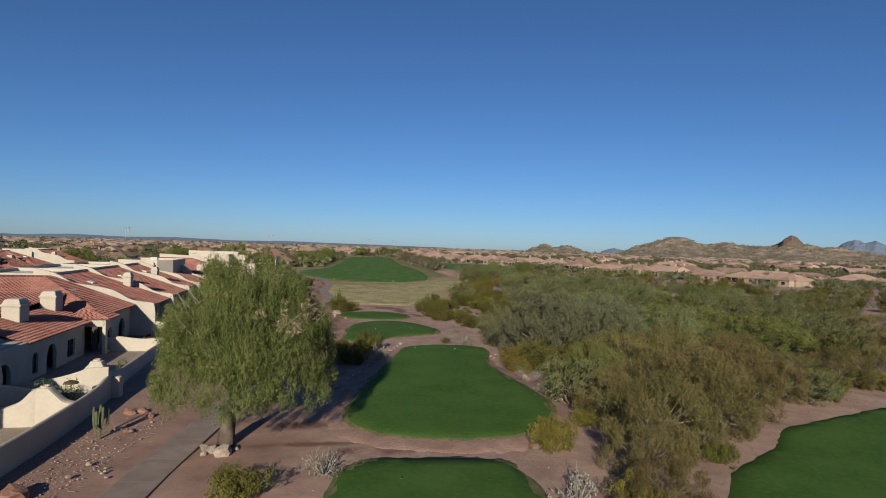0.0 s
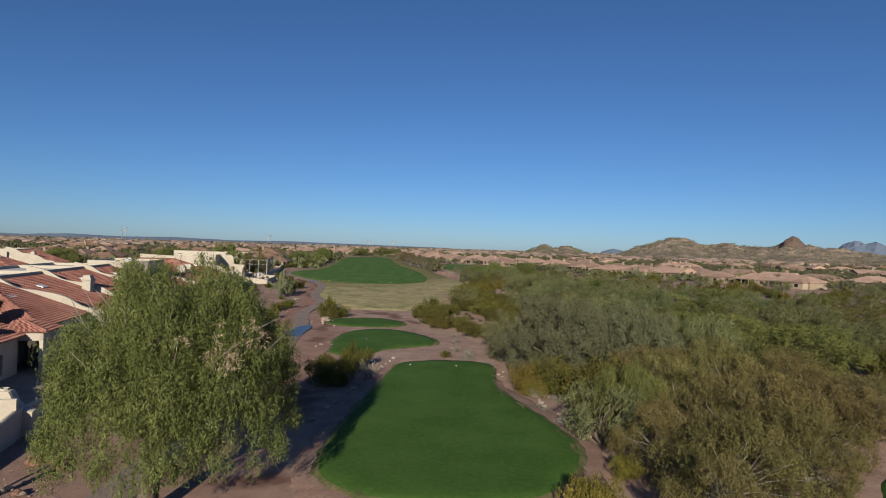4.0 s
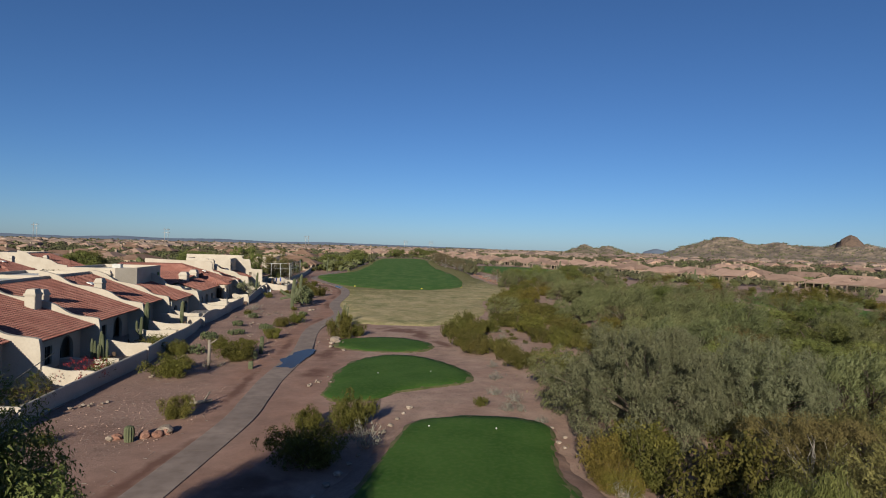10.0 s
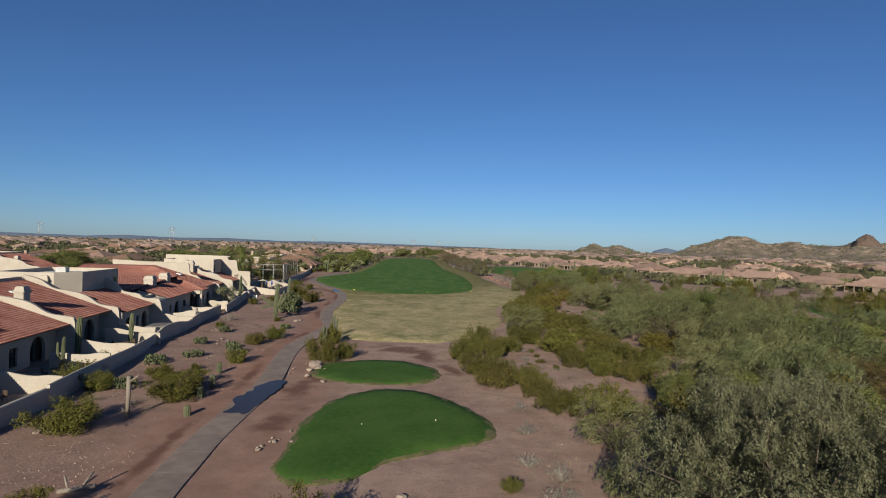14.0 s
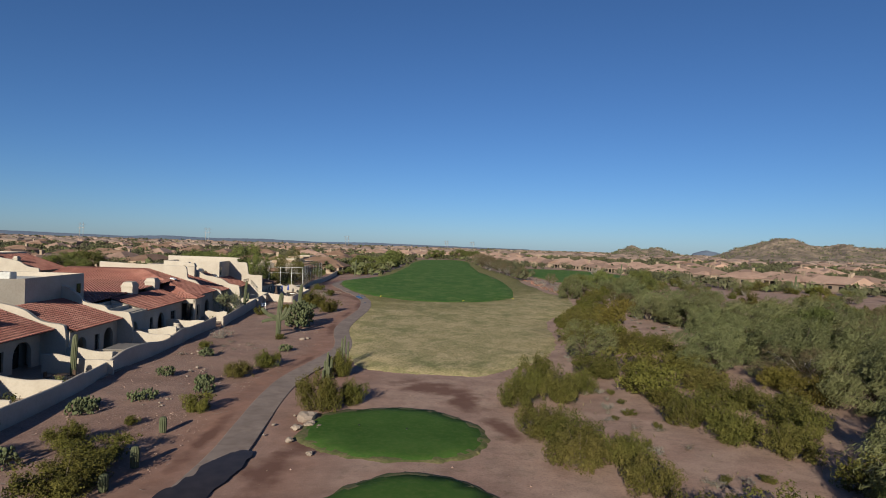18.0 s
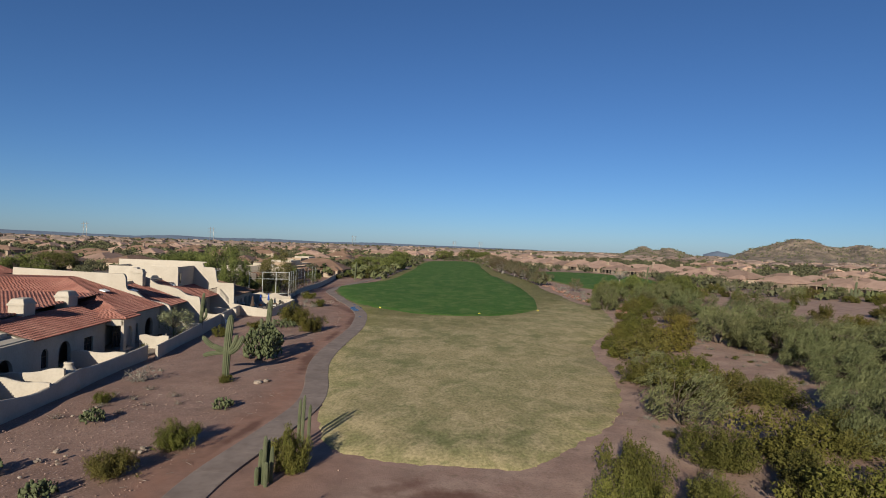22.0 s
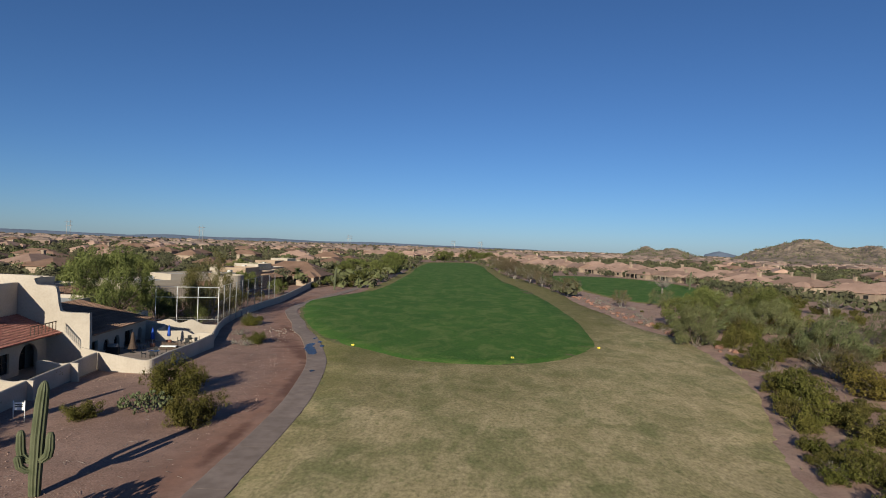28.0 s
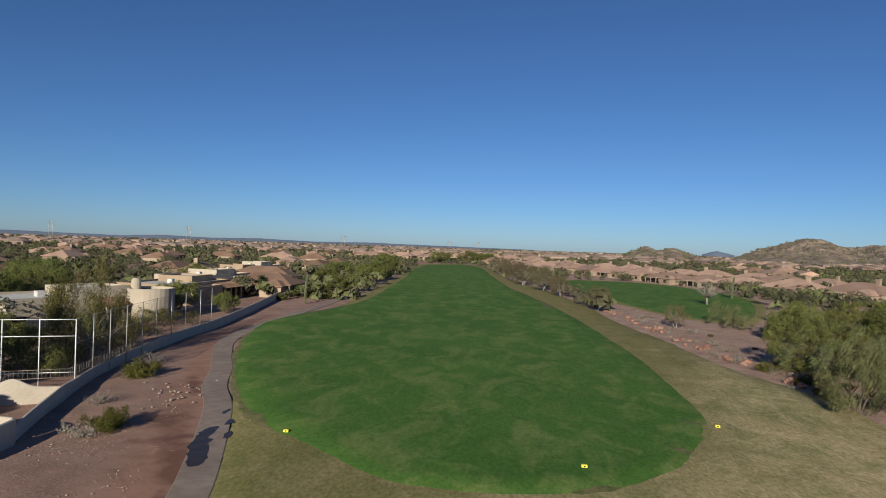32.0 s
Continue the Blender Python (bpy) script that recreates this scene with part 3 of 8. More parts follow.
# cart path of separate slabs
line = smooth_loop(PATH_LINE, 12, False)
acc = [0.0]
for a, b in zip(line, line[1:]):
    acc.append(acc[-1] + float(np.hypot(*(b - a))))
pathway = empty("cart_path", pose(0, 0, 0), "grey concrete cart path in jointed slabs", "path", kind="structure")


def on_path(s):
    x = np.interp(s, acc, [p[0] for p in line])
    y = np.interp(s, acc, [p[1] for p in line])
    x2 = np.interp(s + 0.3, acc, [p[0] for p in line])
    y2 = np.interp(s + 0.3, acc, [p[1] for p in line])
    d = Vector((x2 - x, y2 - y, 0)).normalized()
    return Vector((x, y, 0)), Vector((d.y, -d.x, 0))


SLAB = 3.6
k = 0
while (k + 1) * SLAB < acc[-1] - 1:
    s0, s1 = k * SLAB + 0.006, (k + 1) * SLAB - 0.006
    bm = bmesh.new()
    rows = []
    for q in range(4):
        p, r = on_path(s0 + (s1 - s0) * q / 3)
        rows.append([p - r * 1.2 + Vector((0, 0, -0.1)), p - r * 1.2 + Vector((0, 0, 0.035)), p - r * 1.15 + Vector((0, 0, 0.05)), p + r * 1.15 + Vector((0, 0, 0.05)), p + r * 1.2 + Vector((0, 0, 0.035)), p + r * 1.2 + Vector((0, 0, -0.1))])
    vs = [[bm.verts.new(v) for v in row] for row in rows]
    for a, b in zip(vs, vs[1:]):
        for i in range(5):
            bm.faces.new((a[i], a[i + 1], b[i + 1], b[i]))
    bm.faces.new(vs[0])
    bm.faces.new(list(reversed(vs[-1])))
    bmesh.ops.recalc_face_normals(bm, faces=bm.faces[:])
    part("slab", bm, M_PATH, pathway)
    k += 1

# puddles across and along the path
def puddle(pts, seed, label, amp=0.16):
    ring = []
    for p in smooth_loop(pts, 10):
        w = Vector((p[0] * 1.3, p[1] * 0.9, seed))
        ring.append((p[0] + amp * noise.noise(w) + 0.4 * amp * noise.noise(w * 3.3), p[1] + 2.2 * amp * noise.noise(w + Vector((9, 0, 0))), 0.058))
    bm = bmesh.new()
    bmesh.ops.triangulate(bm, faces=[bm.faces.new([bm.verts.new(v) for v in ring])])
    bm.normal_update()
    if sum(f.normal.z for f in bm.faces) < 0:
        bmesh.ops.reverse_faces(bm, faces=bm.faces[:])
    tagged(part("puddle", bm, M_WATER), label, "puddle", "puddles")


puddle([(-14.9, 98.6), (-14.5, 100.6), (-15.4, 102.8), (-14.7, 105.2), (-14.6, 107.8), (-13.6, 110.0), (-12.6, 110.2), (-12.3, 107.4), (-12.4, 104.9), (-12.6, 100.4), (-12.8, 98.2), (-13.9, 98.3)], 1.0, "shallow puddle reflecting the sky on the path", 0.22)
puddle([(-25.5, 220.5), (-26.8, 223.5), (-27.6, 227.0), (-26.9, 228.4), (-26.3, 226.0), (-25.4, 223.5), (-24.6, 221.0)], 2.0, "wet patch on the edge of the cart path", 0.3)
for k, (wx, wy, wl) in enumerate(((-25.3, 226.6, 0.8), (-26.4, 229.6, 0.7), (-27.9, 232.6, 0.6), (-22.3, 210.8, 0.5))):
    puddle([(wx - 0.1, wy - wl), (wx - 0.28, wy), (wx - 0.1, wy + wl), (wx + 0.15, wy + wl * 0.8), (wx + 0.2, wy - 0.2), (wx + 0.12, wy - wl)], 3.0 + k, "small wet patch on the cart path", 0.3)


# ---- far land ----
CREST = {}


def ridge(name, label, az, el, dist, depth, material, rough_amp, seed, category="hill", step=0.06):
    """A rocky ridge whose skyline follows a few heights (degrees) over bearings (degrees)."""
    a = np.arange(az[0], az[-1] + 1e-6, step)
    top = np.interp(a, az, el)
    rows = 61
    vs, fs = [], []
    for j in range(rows):
        f = j / (rows - 1)
        d = dist + depth * (f - 0.6)
        for i, b in enumerate(a):
            shape = math.sin(min(1.0, f / 0.6) * math.pi / 2) ** 1.3 if f < 0.6 else math.cos((f - 0.6) / 0.4 * math.pi / 2)
            h = max(0.0, 13.6 + dist * math.tan(radians(top[i]))) * shape
            x, y = d * math.sin(radians(b)), d * math.cos(radians(b))
            n1 = noise.fractal((x * 0.006, y * 0.006, seed), 0.7, 2.1, 7) + 0.9 * (noise.noise((x * 0.035, y * 0.035, seed)))
            crag = noise.fractal((x * 0.017, y * 0.017, seed + 3), 0.8, 2.2, 5)
            h = h * (1 + rough_amp * n1 * 0.75) + 9 * (crag - 0.1) * min(1.0, h / 30) * (category == "hill") - 1.0
            vs.append((x, y, h if 0 < i < len(a) - 1 else -2))
    w = len(a)
    fs = [(j * w + i, j * w + i + 1, (j + 1) * w + i + 1, (j + 1) * w + i) for j in range(rows - 1) for i in range(w - 1)]
    CREST[name + str(seed)] = vs
    return tagged(put(name, mesh_of(name, vs, fs, material, False)), label, category, kind="structure")


ridge("hill", "rocky brown desert hills with sparse scrub", [21.4, 23, 24.6, 26.4, 27.4, 28.6, 30, 31, 32.2, 34, 35.2, 37, 38.4, 40.5, 43, 46, 52], [-0.3, 0.35, 0.9, 1.4, 1.3, 1.0, 0.85, 1.15, 0.75, 0.8, 1.1, 1.1, 0.8, 0.5, 0.35, 0.25, 0.1], 2150, 900, M_HILL, 0.16, 2.0)
ridge("outcrop", "bare reddish granite dome on the hills", [34.6, 35.0, 35.25, 35.5, 35.9, 36.3, 36.6, 37.1], [0.5, 1.1, 1.55, 1.72, 1.78, 1.6, 1.25, 0.6], 2050, 200, M_HILLROCK, 0.10, 7.0, step=0.07)
ridge("hill", "low rocky hills in the distance", [13.2, 14.2, 15.0, 15.8, 16.6, 17.3, 18.2, 19.4], [-0.3, 0.25, 0.45, 0.2, 0.35, 0.52, 0.15, -0.3], 2300, 500, M_HILL, 0.16, 4.0)
# ranges whose aerial haze comes from the material's blue, not from the air
ridge("mountain_range", "jagged haze-blue mountains on the horizon", [38.5, 39.4, 40.2, 40.9, 41.6, 42.4, 43.2, 44, 46, 52, 58], [0.3, 1.15, 1.5, 1.3, 1.45, 1.1, 1.3, 1.5, 1.2, 1.6, 0.8], 4300, 500, M_HAZEHILL, 0.10, 5.0, "mountain")
ridge("mountain_range", "small haze-blue peak on the horizon", [20.3, 21.0, 21.5, 22.1, 22.9], [0.0, 0.24, 0.36, 0.22, 0.0], 4300, 300, M_HAZEHILL, 0.08, 6.0, "mountain")
ridge("mountain_range", "faint long haze-blue range on the horizon", [-60, -45, -36, -30, -27, -23, -19, -14, -9, -4, 2, 6], [0.2, 0.25, 0.12, 0.02, 0.16, 0.06, 0.14, 0.02, 0.1, 0.02, -0.04, -0.08], 4400, 300, M_HAZEHILL, 0.10, 8.0, "mountain")
ridge("mountain_range", "low distant range behind the start", [90, 130, 180, 230, 290], [0.6, 0.9, 0.5, 1.1, 0.6], 4300, 300, M_HAZEHILL, 0.10, 9.0, "mountain", 1.0)


def clumps(name, spots, cards, size, material, label, rnd, category="scrub"):
    """Far shrubs and trees as lumpy heaps of small leaf cards, one object; cards: how many for a plant of 2.5 m radius."""
    g = np.random.RandomState(rnd.randint(0, 9999))
    sp = np.array(spots)
    num = np.maximum(8, (cards * (sp[:, 2] / 2.5) ** 1.6).astype(int))
    plant_of = np.repeat(np.arange(len(sp)), num)
    n = len(plant_of)
    lumps = np.stack((g.normal(0, 0.40, (len(sp), 5)), g.normal(0, 0.40, (len(sp), 5)), g.uniform(-0.45, 0.5, (len(sp), 5))), axis=2)
    d = g.normal(size=(n, 3))
    d /= np.linalg.norm(d, axis=1)[:, None]
    u = lumps[plant_of, g.randint(0, 5, n)] + d * 0.52 * g.uniform(0.75, 1.0, (n, 1))
    x, y, r, h = sp[plant_of].T
    c = np.stack((x + u[:, 0] * r, y + u[:, 1] * r, np.maximum(0.1, h * (0.5 + 0.5 * u[:, 2]))), axis=1)
    f = d + g.uniform(-0.5, 0.5, (n, 3)) + np.array((0, 0, 0.15))
    f /= np.linalg.norm(f, axis=1)[:, None]
    a = np.cross(f, g.normal(size=(n, 3)))
    a *= (size * g.uniform(0.7, 1.3, n) / (np.linalg.norm(a, axis=1) + 1e-9))[:, None]
    b = np.cross(f, a) * 0.9
    v = np.stack((c + a * 1.2, c - a * 0.6 + b, c - a * 0.6 - b), axis=1).reshape(-1, 3)
    me = bpy.data.meshes.new(name)
    me.vertices.add(n * 3)
    me.loops.add(n * 3)
    me.polygons.add(n)
    me.vertices.foreach_set("co", v.ravel())
    me.loops.foreach_set("vertex_index", np.arange(n * 3))
    me.polygons.foreach_set("loop_start", np.arange(0, n * 3, 3))
    me.update(calc_edges=True)
    me.materials.append(material)
    return tagged(put(name, me), label, category, kind="stuff")


def hill_scrub(vs, n, rnd):
    fv, ff = [], []
    for _ in range(n):
        x, y, z = rnd.choice(vs)
        if z < 3:
            continue
        for _ in range(7):
            c = Vector((x + rnd.uniform(-9, 9), y + rnd.uniform(-9, 9), z + rnd.uniform(-1, 2.2)))
            a = Vector((rnd.uniform(-1, 1), rnd.uniform(-0.3, 0.3), rnd.uniform(-0.6, 0.6))) * 3.0
            b = Vector((rnd.uniform(-0.5, 0.5), 0.2, rnd.uniform(0.5, 1))) * 1.9
            k = len(fv)
            fv += [tuple(c - a), tuple(c - b), tuple(c + a), tuple(c + b)]
            ff.append((k, k + 1, k + 2, k + 3))
    tagged(put("hill_scrub", mesh_of("hill_scrub", fv, ff, M_SCRUB)), "sparse dark scrub dotting the hills", "scrub", kind="stuff")


rnd = random.Random(31)
hill_scrub(CREST["hill2.0"], 1300, rnd)
hill_scrub(CREST["hill4.0"], 350, rnd)
HOLES = [ROUGH, grown(FAIR_TWO, 5), grown(GREEN_R, 3)]
rnd = random.Random(11)


def right_line(y):
    """Where the row of houses beyond the course stands."""
    return 166 - 0.42 * (y - 288)


far_a, far_b = [], []
for _ in range(5200):
    az = radians(rnd.uniform(-46, 50))
    d = math.exp(rnd.uniform(math.log(330), math.log(3600)))
    x, y = d * math.sin(az), d * math.cos(az)
    if any(inside((x, y), q) for q in HOLES) or (-75 < x < -30 and y < 330):
        continue
    r = rnd.uniform(1.2, 3.6) * (1 + d / 2500)
    (far_a if rnd.random() < 0.6 else far_b).append((x, y, r, r * rnd.uniform(0.9, 1.5)))
clumps("desert_scrub", far_a, 18, 0.95, M_SCRUB, "countless dark green desert trees and shrubs", rnd)
mid = []
for _ in range(6400):
    az = radians(rnd.uniform(-46, 48))
    d = rnd.uniform(230, 1500)
    x, y = d * math.sin(az), d * math.cos(az)
    if any(inside((x, y), q) for q in HOLES) or (-75 < x < -30 and y < 330) or (x > 0 and y < 340 and x < right_line(y) - 6):
        continue
    r = rnd.uniform(1.4, 4.6)
    mid.append((x, y, r, r * rnd.uniform(1.0, 1.5)))
clumps("desert_scrub", [p for p in mid if math.hypot(p[0], p[1]) < 620], 200, 0.24, M_SCRUB, "dark green trees among the nearer houses", rnd)
clumps("desert_scrub", [p for p in mid if math.hypot(p[0], p[1]) >= 620], 40, 0.62, M_SCRUB, "dark green trees among the far houses", rnd)
clumps("desert_scrub", far_b, 18, 0.95, L_PALO, "countless grey-green desert trees and shrubs", rnd)


# ---- plants ----
def foliage(name, blobs, per, length, width, material, seed, up=0.0, hang=0.0, shell=0.55, wind=0.0, tuft=0.26, cards=14, streak=(0, 0, 0)):
    """Sprays of small three-cornered leaves in tufts over blobs (x, y, z, rx, rz); streak stretches every tuft."""
    g = np.random.RandomState(seed)
    b = np.array(blobs, float)
    num = np.maximum(2, (per * b[:, 3] ** 2 / cards).astype(int))
    b = np.repeat(b, num, axis=0)
    t = len(b)
    d = g.normal(size=(t, 3))
    d /= np.linalg.norm(d, axis=1)[:, None]
    rr = g.uniform(shell ** 3, 1, t) ** (1 / 3.0)
    c0 = b[:, :3] + d * rr[:, None] * b[:, [3, 3, 4]]
    size = tuft * g.uniform(0.6, 1.4, t)
    c0, d0, size = np.repeat(c0, cards, axis=0), np.repeat(d, cards, axis=0), np.repeat(size, cards)
    n = len(c0)
    off = g.normal(size=(n, 3)) * 0.55
    c = c0 + off * size[:, None] + np.array(streak) * g.uniform(-0.5, 0.5, (n, 1))
    face = 0.7 * off + 0.8 * d0 + 0.42 * g.normal(size=(n, 3)) + np.array((0, 0, 0.15))
    face /= np.linalg.norm(face, axis=1)[:, None]
    a = g.normal(size=(n, 3)) * 0.7 + d0 * 0.4 + np.array((wind, wind * 0.15, up - hang)) + np.array(streak)
    a -= face * np.sum(a * face, axis=1)[:, None]
    a /= np.linalg.norm(a, axis=1)[:, None] + 1e-9
    s = np.cross(face, a)
    ln = length * g.uniform(0.6, 1.4, n)[:, None]
    wd = width * g.uniform(0.6, 1.4, n)[:, None]
    v = np.empty((n, 3, 3))
    v[:, 0], v[:, 1], v[:, 2] = c + a * ln * 0.6, c - a * ln * 0.4 + s * wd * 0.5, c - a * ln * 0.4 - s * wd * 0.5
    v[:, :, 2] = np.maximum(v[:, :, 2], 0.03)
    me = bpy.data.meshes.new(name)
    me.vertices.add(n * 3)
    me.loops.add(n * 3)
    me.polygons.add(n)
    me.vertices.foreach_set("co", v.ravel())
    me.loops.foreach_set("vertex_index", np.arange(n * 3))
    me.polygons.foreach_set("loop_start", np.arange(0, n * 3, 3))
    me.update(calc_edges=True)
    me.materials.append(material)
    return me


def limbs(name, tips, trunk_h, r0, lean, material, rnd, trunks=1):
    """A trunk (or several) that forks into bent limbs towards the tips."""
    vs, fs = [], []
    forks = []
    for t in range(trunks):
        a = rnd.uniform(0, 6.28)
        sp = 0.0 if trunks == 1 else 0.35
        base = Vector((math.cos(a) * sp, math.sin(a) * sp, -0.1))
        top = Vector((lean[0] + math.cos(a) * sp * 3, lean[1] + math.sin(a) * sp * 3, trunk_h * rnd.uniform(0.85, 1.1)))
        mid = (base + top) / 2 + Vector((rnd.uniform(-1, 1), rnd.uniform(-1, 1), 0)) * 0.12 * trunk_h
        tube(vs, fs, [base, mid, top], [r0 * 1.25, r0, r0 * 0.8], 8)
        forks.append(top)
    for x, y, z in tips:
        f = min(forks, key=lambda q: (q - Vector((x, y, z))).length)
        e = Vector((x, y, z))
        m1 = f.lerp(e, 0.4) + Vector((rnd.uniform(-1, 1), rnd.uniform(-1, 1), rnd.uniform(0, 1))) * 0.1 * (e - f).length
        m2 = f.lerp(e, 0.75) + Vector((rnd.uniform(-1, 1), rnd.uniform(-1, 1), rnd.uniform(0, 1))) * 0.07 * (e - f).length
        tube(vs, fs, [f, m1, m2, e], [r0 * 0.5, r0 * 0.32, r0 * 0.18, r0 * 0.06], 5)
    return mesh_of(name, vs, fs, material, True)


def crown(R, H, low, n, rnd, blob, off=(0, 0), flat=1.0, outer=0.35, lobes=11):
    """Blobs over a heap of lobes that fill an uneven ellipsoid between low and H."""
    out, heap = [], []
    cz, rz = (low + H) / 2, (H - low) / 2
    for i in range(lobes):
        a, u = 2.4 * i + rnd.uniform(-0.5, 0.5), 1 - 1.75 * (i + 0.5) / lobes + rnd.uniform(-0.12, 0.12)
        w = math.sqrt(max(0.05, 1 - u * u))
        k = rnd.uniform(0.50, 0.72)
        heap.append((R * k * w * math.cos(a), R * k * w * math.sin(a), rz * k * u, rnd.uniform(0.30, 0.46)))
    for i in range(n):
        x, y, z, lr = heap[i % lobes]
        d = Vector((rnd.gauss(0, 1), rnd.gauss(0, 1), rnd.gauss(0, 1))).normalized()
        d = (d + Vector((x / R, y / R, z / max(rz, 0.1))) * 0.9).normalized()
        k = rnd.uniform(outer, 1.0) ** 0.5
        br = blob * rnd.uniform(0.65, 1.3)
        out.append((off[0] + x + d.x * lr * R * k, off[1] + y + d.y * lr * R * k, cz + z + d.z * lr * rz * 1.1 * k, br, br * flat))
    return out


def tree(kind, R, H, low, seed, leaf, bark, label, nblob=60, blob=1.1, per=90, size=(0.26, 0.13), trunk_h=None, r0=0.16, up=0.0, hang=0.0, off=(0, 0), trunks=1, shell=0.55, category="tree", flat=1.0, wind=0.0, outer=0.35, tuft=0.26, cards=14, streak=(0, 0, 0), lobes=11):
    rnd = random.Random(seed)
    bl = [b for b in crown(R, H, low, nblob, rnd, blob, off, flat, outer, lobes) if b[2] > 0.25]
    t = empty(kind, pose(0, 0, 0), label, category)
    put("trunk", limbs("trunk", [b[:3] for b in bl[:min(34, len(bl))]], trunk_h or low + 0.25 * (H - low), r0, (off[0] * 0.6, off[1] * 0.6), bark, rnd, trunks), t)
    put("crown", foliage("crown", bl, per, size[0], size[1], leaf, seed, up, hang, shell, wind, tuft, cards, streak), t)
    return t


def plant(protos, spots, seed, group, zmax=99, spin=180):
    """Stand copies of the proto plants (built at radius 1, height 1) at spots (x, y, r, h)."""
    rnd = random.Random(seed)
    for i, (x, y, r, h) in enumerate(spots):
        src, R, H = protos[i % len(protos)]
        h = min(h, zmax)
        m = pose(x, y, -0.04, 0, 0, rnd.uniform(-spin, spin)) @ Matrix.Diagonal((r / R, r / R * rnd.uniform(0.9, 1.1), h / H, 1))
        o = copy_thing(src, m)
        o["group"] = group


def retire(protos):
    """Drop the patterns once their copies stand."""
    for src, _, _ in protos:
        for o in (*src.children_recursive, src):
            bpy.data.objects.remove(o)


def shrub(kind, label, leaf, bark, seed, R=2.0, H=2.4, nblob=26, blob=0.62, per=150, size=(0.2, 0.10), up=0.35, shell=0.3, category="shrub", tuft=0.13, lobes=8):
    """A desert bush: stems that fan out of one foot, leafy tufts along their upper halves, a ragged top."""
    rnd = random.Random(seed)
    heads = []
    for i in range(lobes):
        a, k = 2.4 * i + rnd.uniform(-0.6, 0.6), math.sqrt((i + 0.5) / lobes) * 0.78
        heads.append((R * k * math.cos(a), R * k * math.sin(a), H * (1.02 - 0.42 * k) * rnd.uniform(0.78, 1.06), R * rnd.uniform(0.26, 0.42)))
    bl = []
    for i in range(nblob):
        x, y, top, lr = heads[i % lobes]
        f = rnd.uniform(0.25, 1.0)
        br = blob * rnd.uniform(0.6, 1.25)
        w = lr * (1.05 - 0.45 * f)
        bl.append((x * (0.45 + 0.55 * f) + rnd.gauss(0, 0.5) * w, y * (0.45 + 0.55 * f) + rnd.gauss(0, 0.5) * w, max(br * 0.5, top * f - br * 0.5), br, br * 1.1))
    t = empty(kind, pose(0, 0, 0), label, category)
    vs, fs = [], []
    for x, y, z, br, _ in bl[:26]:
        tube(vs, fs, [(x * 0.06, y * 0.06, -0.05), (x * 0.5, y * 0.5, z * 0.6), (x * 1.06, y * 1.06, z + br * 0.8)], [0.035, 0.022, 0.008], 3)
    put("branchwork", mesh_of("branchwork", vs, fs, bark), t)["kind"] = "stuff"
    put("foliage", foliage("foliage", bl, per, size[0], size[1], leaf, seed, up, 0, shell, 0, tuft, 5, (0, 0, 0.18)), t)
    return (t, R, H)


CREOSOTE = [(-9.1, 33.4, 1.9, 2.2), (-24.2, 93.6, 3.4, 2.7), (-20.3, 102.6, 3.1, 2.5), (-28.7, 105.5, 2.0, 2.0), (-17.6, 78.9, 1.6, 2.2), (-3.7, 77.5, 2.2, 3.0), (-7.0, 77.0, 1.5, 2.0), (-5.5, 69.6, 3.0, 3.2), (-10.8, 120.7, 2.2, 3.7), (-11.9, 133.5, 1.8, 3.2), (-20.3, 118.6, 1.5, 1.9), (-20.7, 136.7, 1.9, 2.0)]
CREOSOTE += [(-32, 146.1, 1.0, 1.2), (-21.6, 107.2, 2.7, 1.9), (-25, 109.8, 1.6, 1.9), (-26.2, 190.5, 2.8, 3.2), (-23.5, 114.7, 0.7, 0.8), (-37.6, 182.1, 1.4, 1.8), (-32.0, 198.4, 3.3, 4.2), (-35.1, 190.4, 1.8, 1.6), (-25.2, 155.2, 0.9, 0.9), (-8.4, 122.8, 1.5, 2.6), (-34.6, 226.8, 2.0, 1.9), (-41.8, 243.8, 2.3, 2.0)]
CREO_DARK = [(-22.1, 131.3, 1.7, 2.0), (6.9, 84.2, 0.8, 1.1), (6.1, 124.6, 2.3, 2.8), (10.5, 126.8, 2.6, 3.2), (9.3, 132.9, 2.4, 3.8), (9, 113.2, 2.6, 3.2), (12.3, 110.9, 2.2, 2.6), (16.2, 138.5, 3.2, 3.2), (20.6, 134.5, 2.8, 3.2), (19.6, 162.4, 3.6, 3.4), (23, 154.8, 4.0, 3.4), (27, 142.9, 3.7, 3.4), (28.5, 156, 4.0, 3.4)]
CREO_DARK += [(22, 123.5, 3.0, 2.8), (22, 117, 2.7, 2.8), (24.6, 113.8, 2.6, 3.0), (28.9, 121.9, 3.1, 3.0), (26.6, 126.9, 3.0, 3.0), (25.9, 133.6, 3.2, 3.0), (7.2, 116.2, 2.4, 3.0), (9, 110.3, 2.6, 3.0), (13.7, 101, 2.5, 2.7), (12.1, 106.6, 2.4, 2.6), (7.6, 129.2, 2.2, 3.0), (13.0, 130.4, 2.0, 2.8), (38, 56.6, 2.2, 2.4), (43.4, 57.8, 2.4, 2.6), (49.5, 59, 2.4, 2.6), (56, 60.2, 2.6, 2.6), (63, 60, 2.6, 2.6), (20.5, 38.6, 1.6, 1.8)]
GOLDEN = [(10.2, 40.6, 1.8, 3.0), (11.6, 30.6, 2.0, 2.4), (13.7, 69.6, 2.3, 2.8), (13.3, 66.7, 2.0, 2.0), (35.6, 135.2, 3.3, 3.2), (13.4, 66.0, 1.6, 1.8), (14.2, 46.5, 1.4, 1.6)]
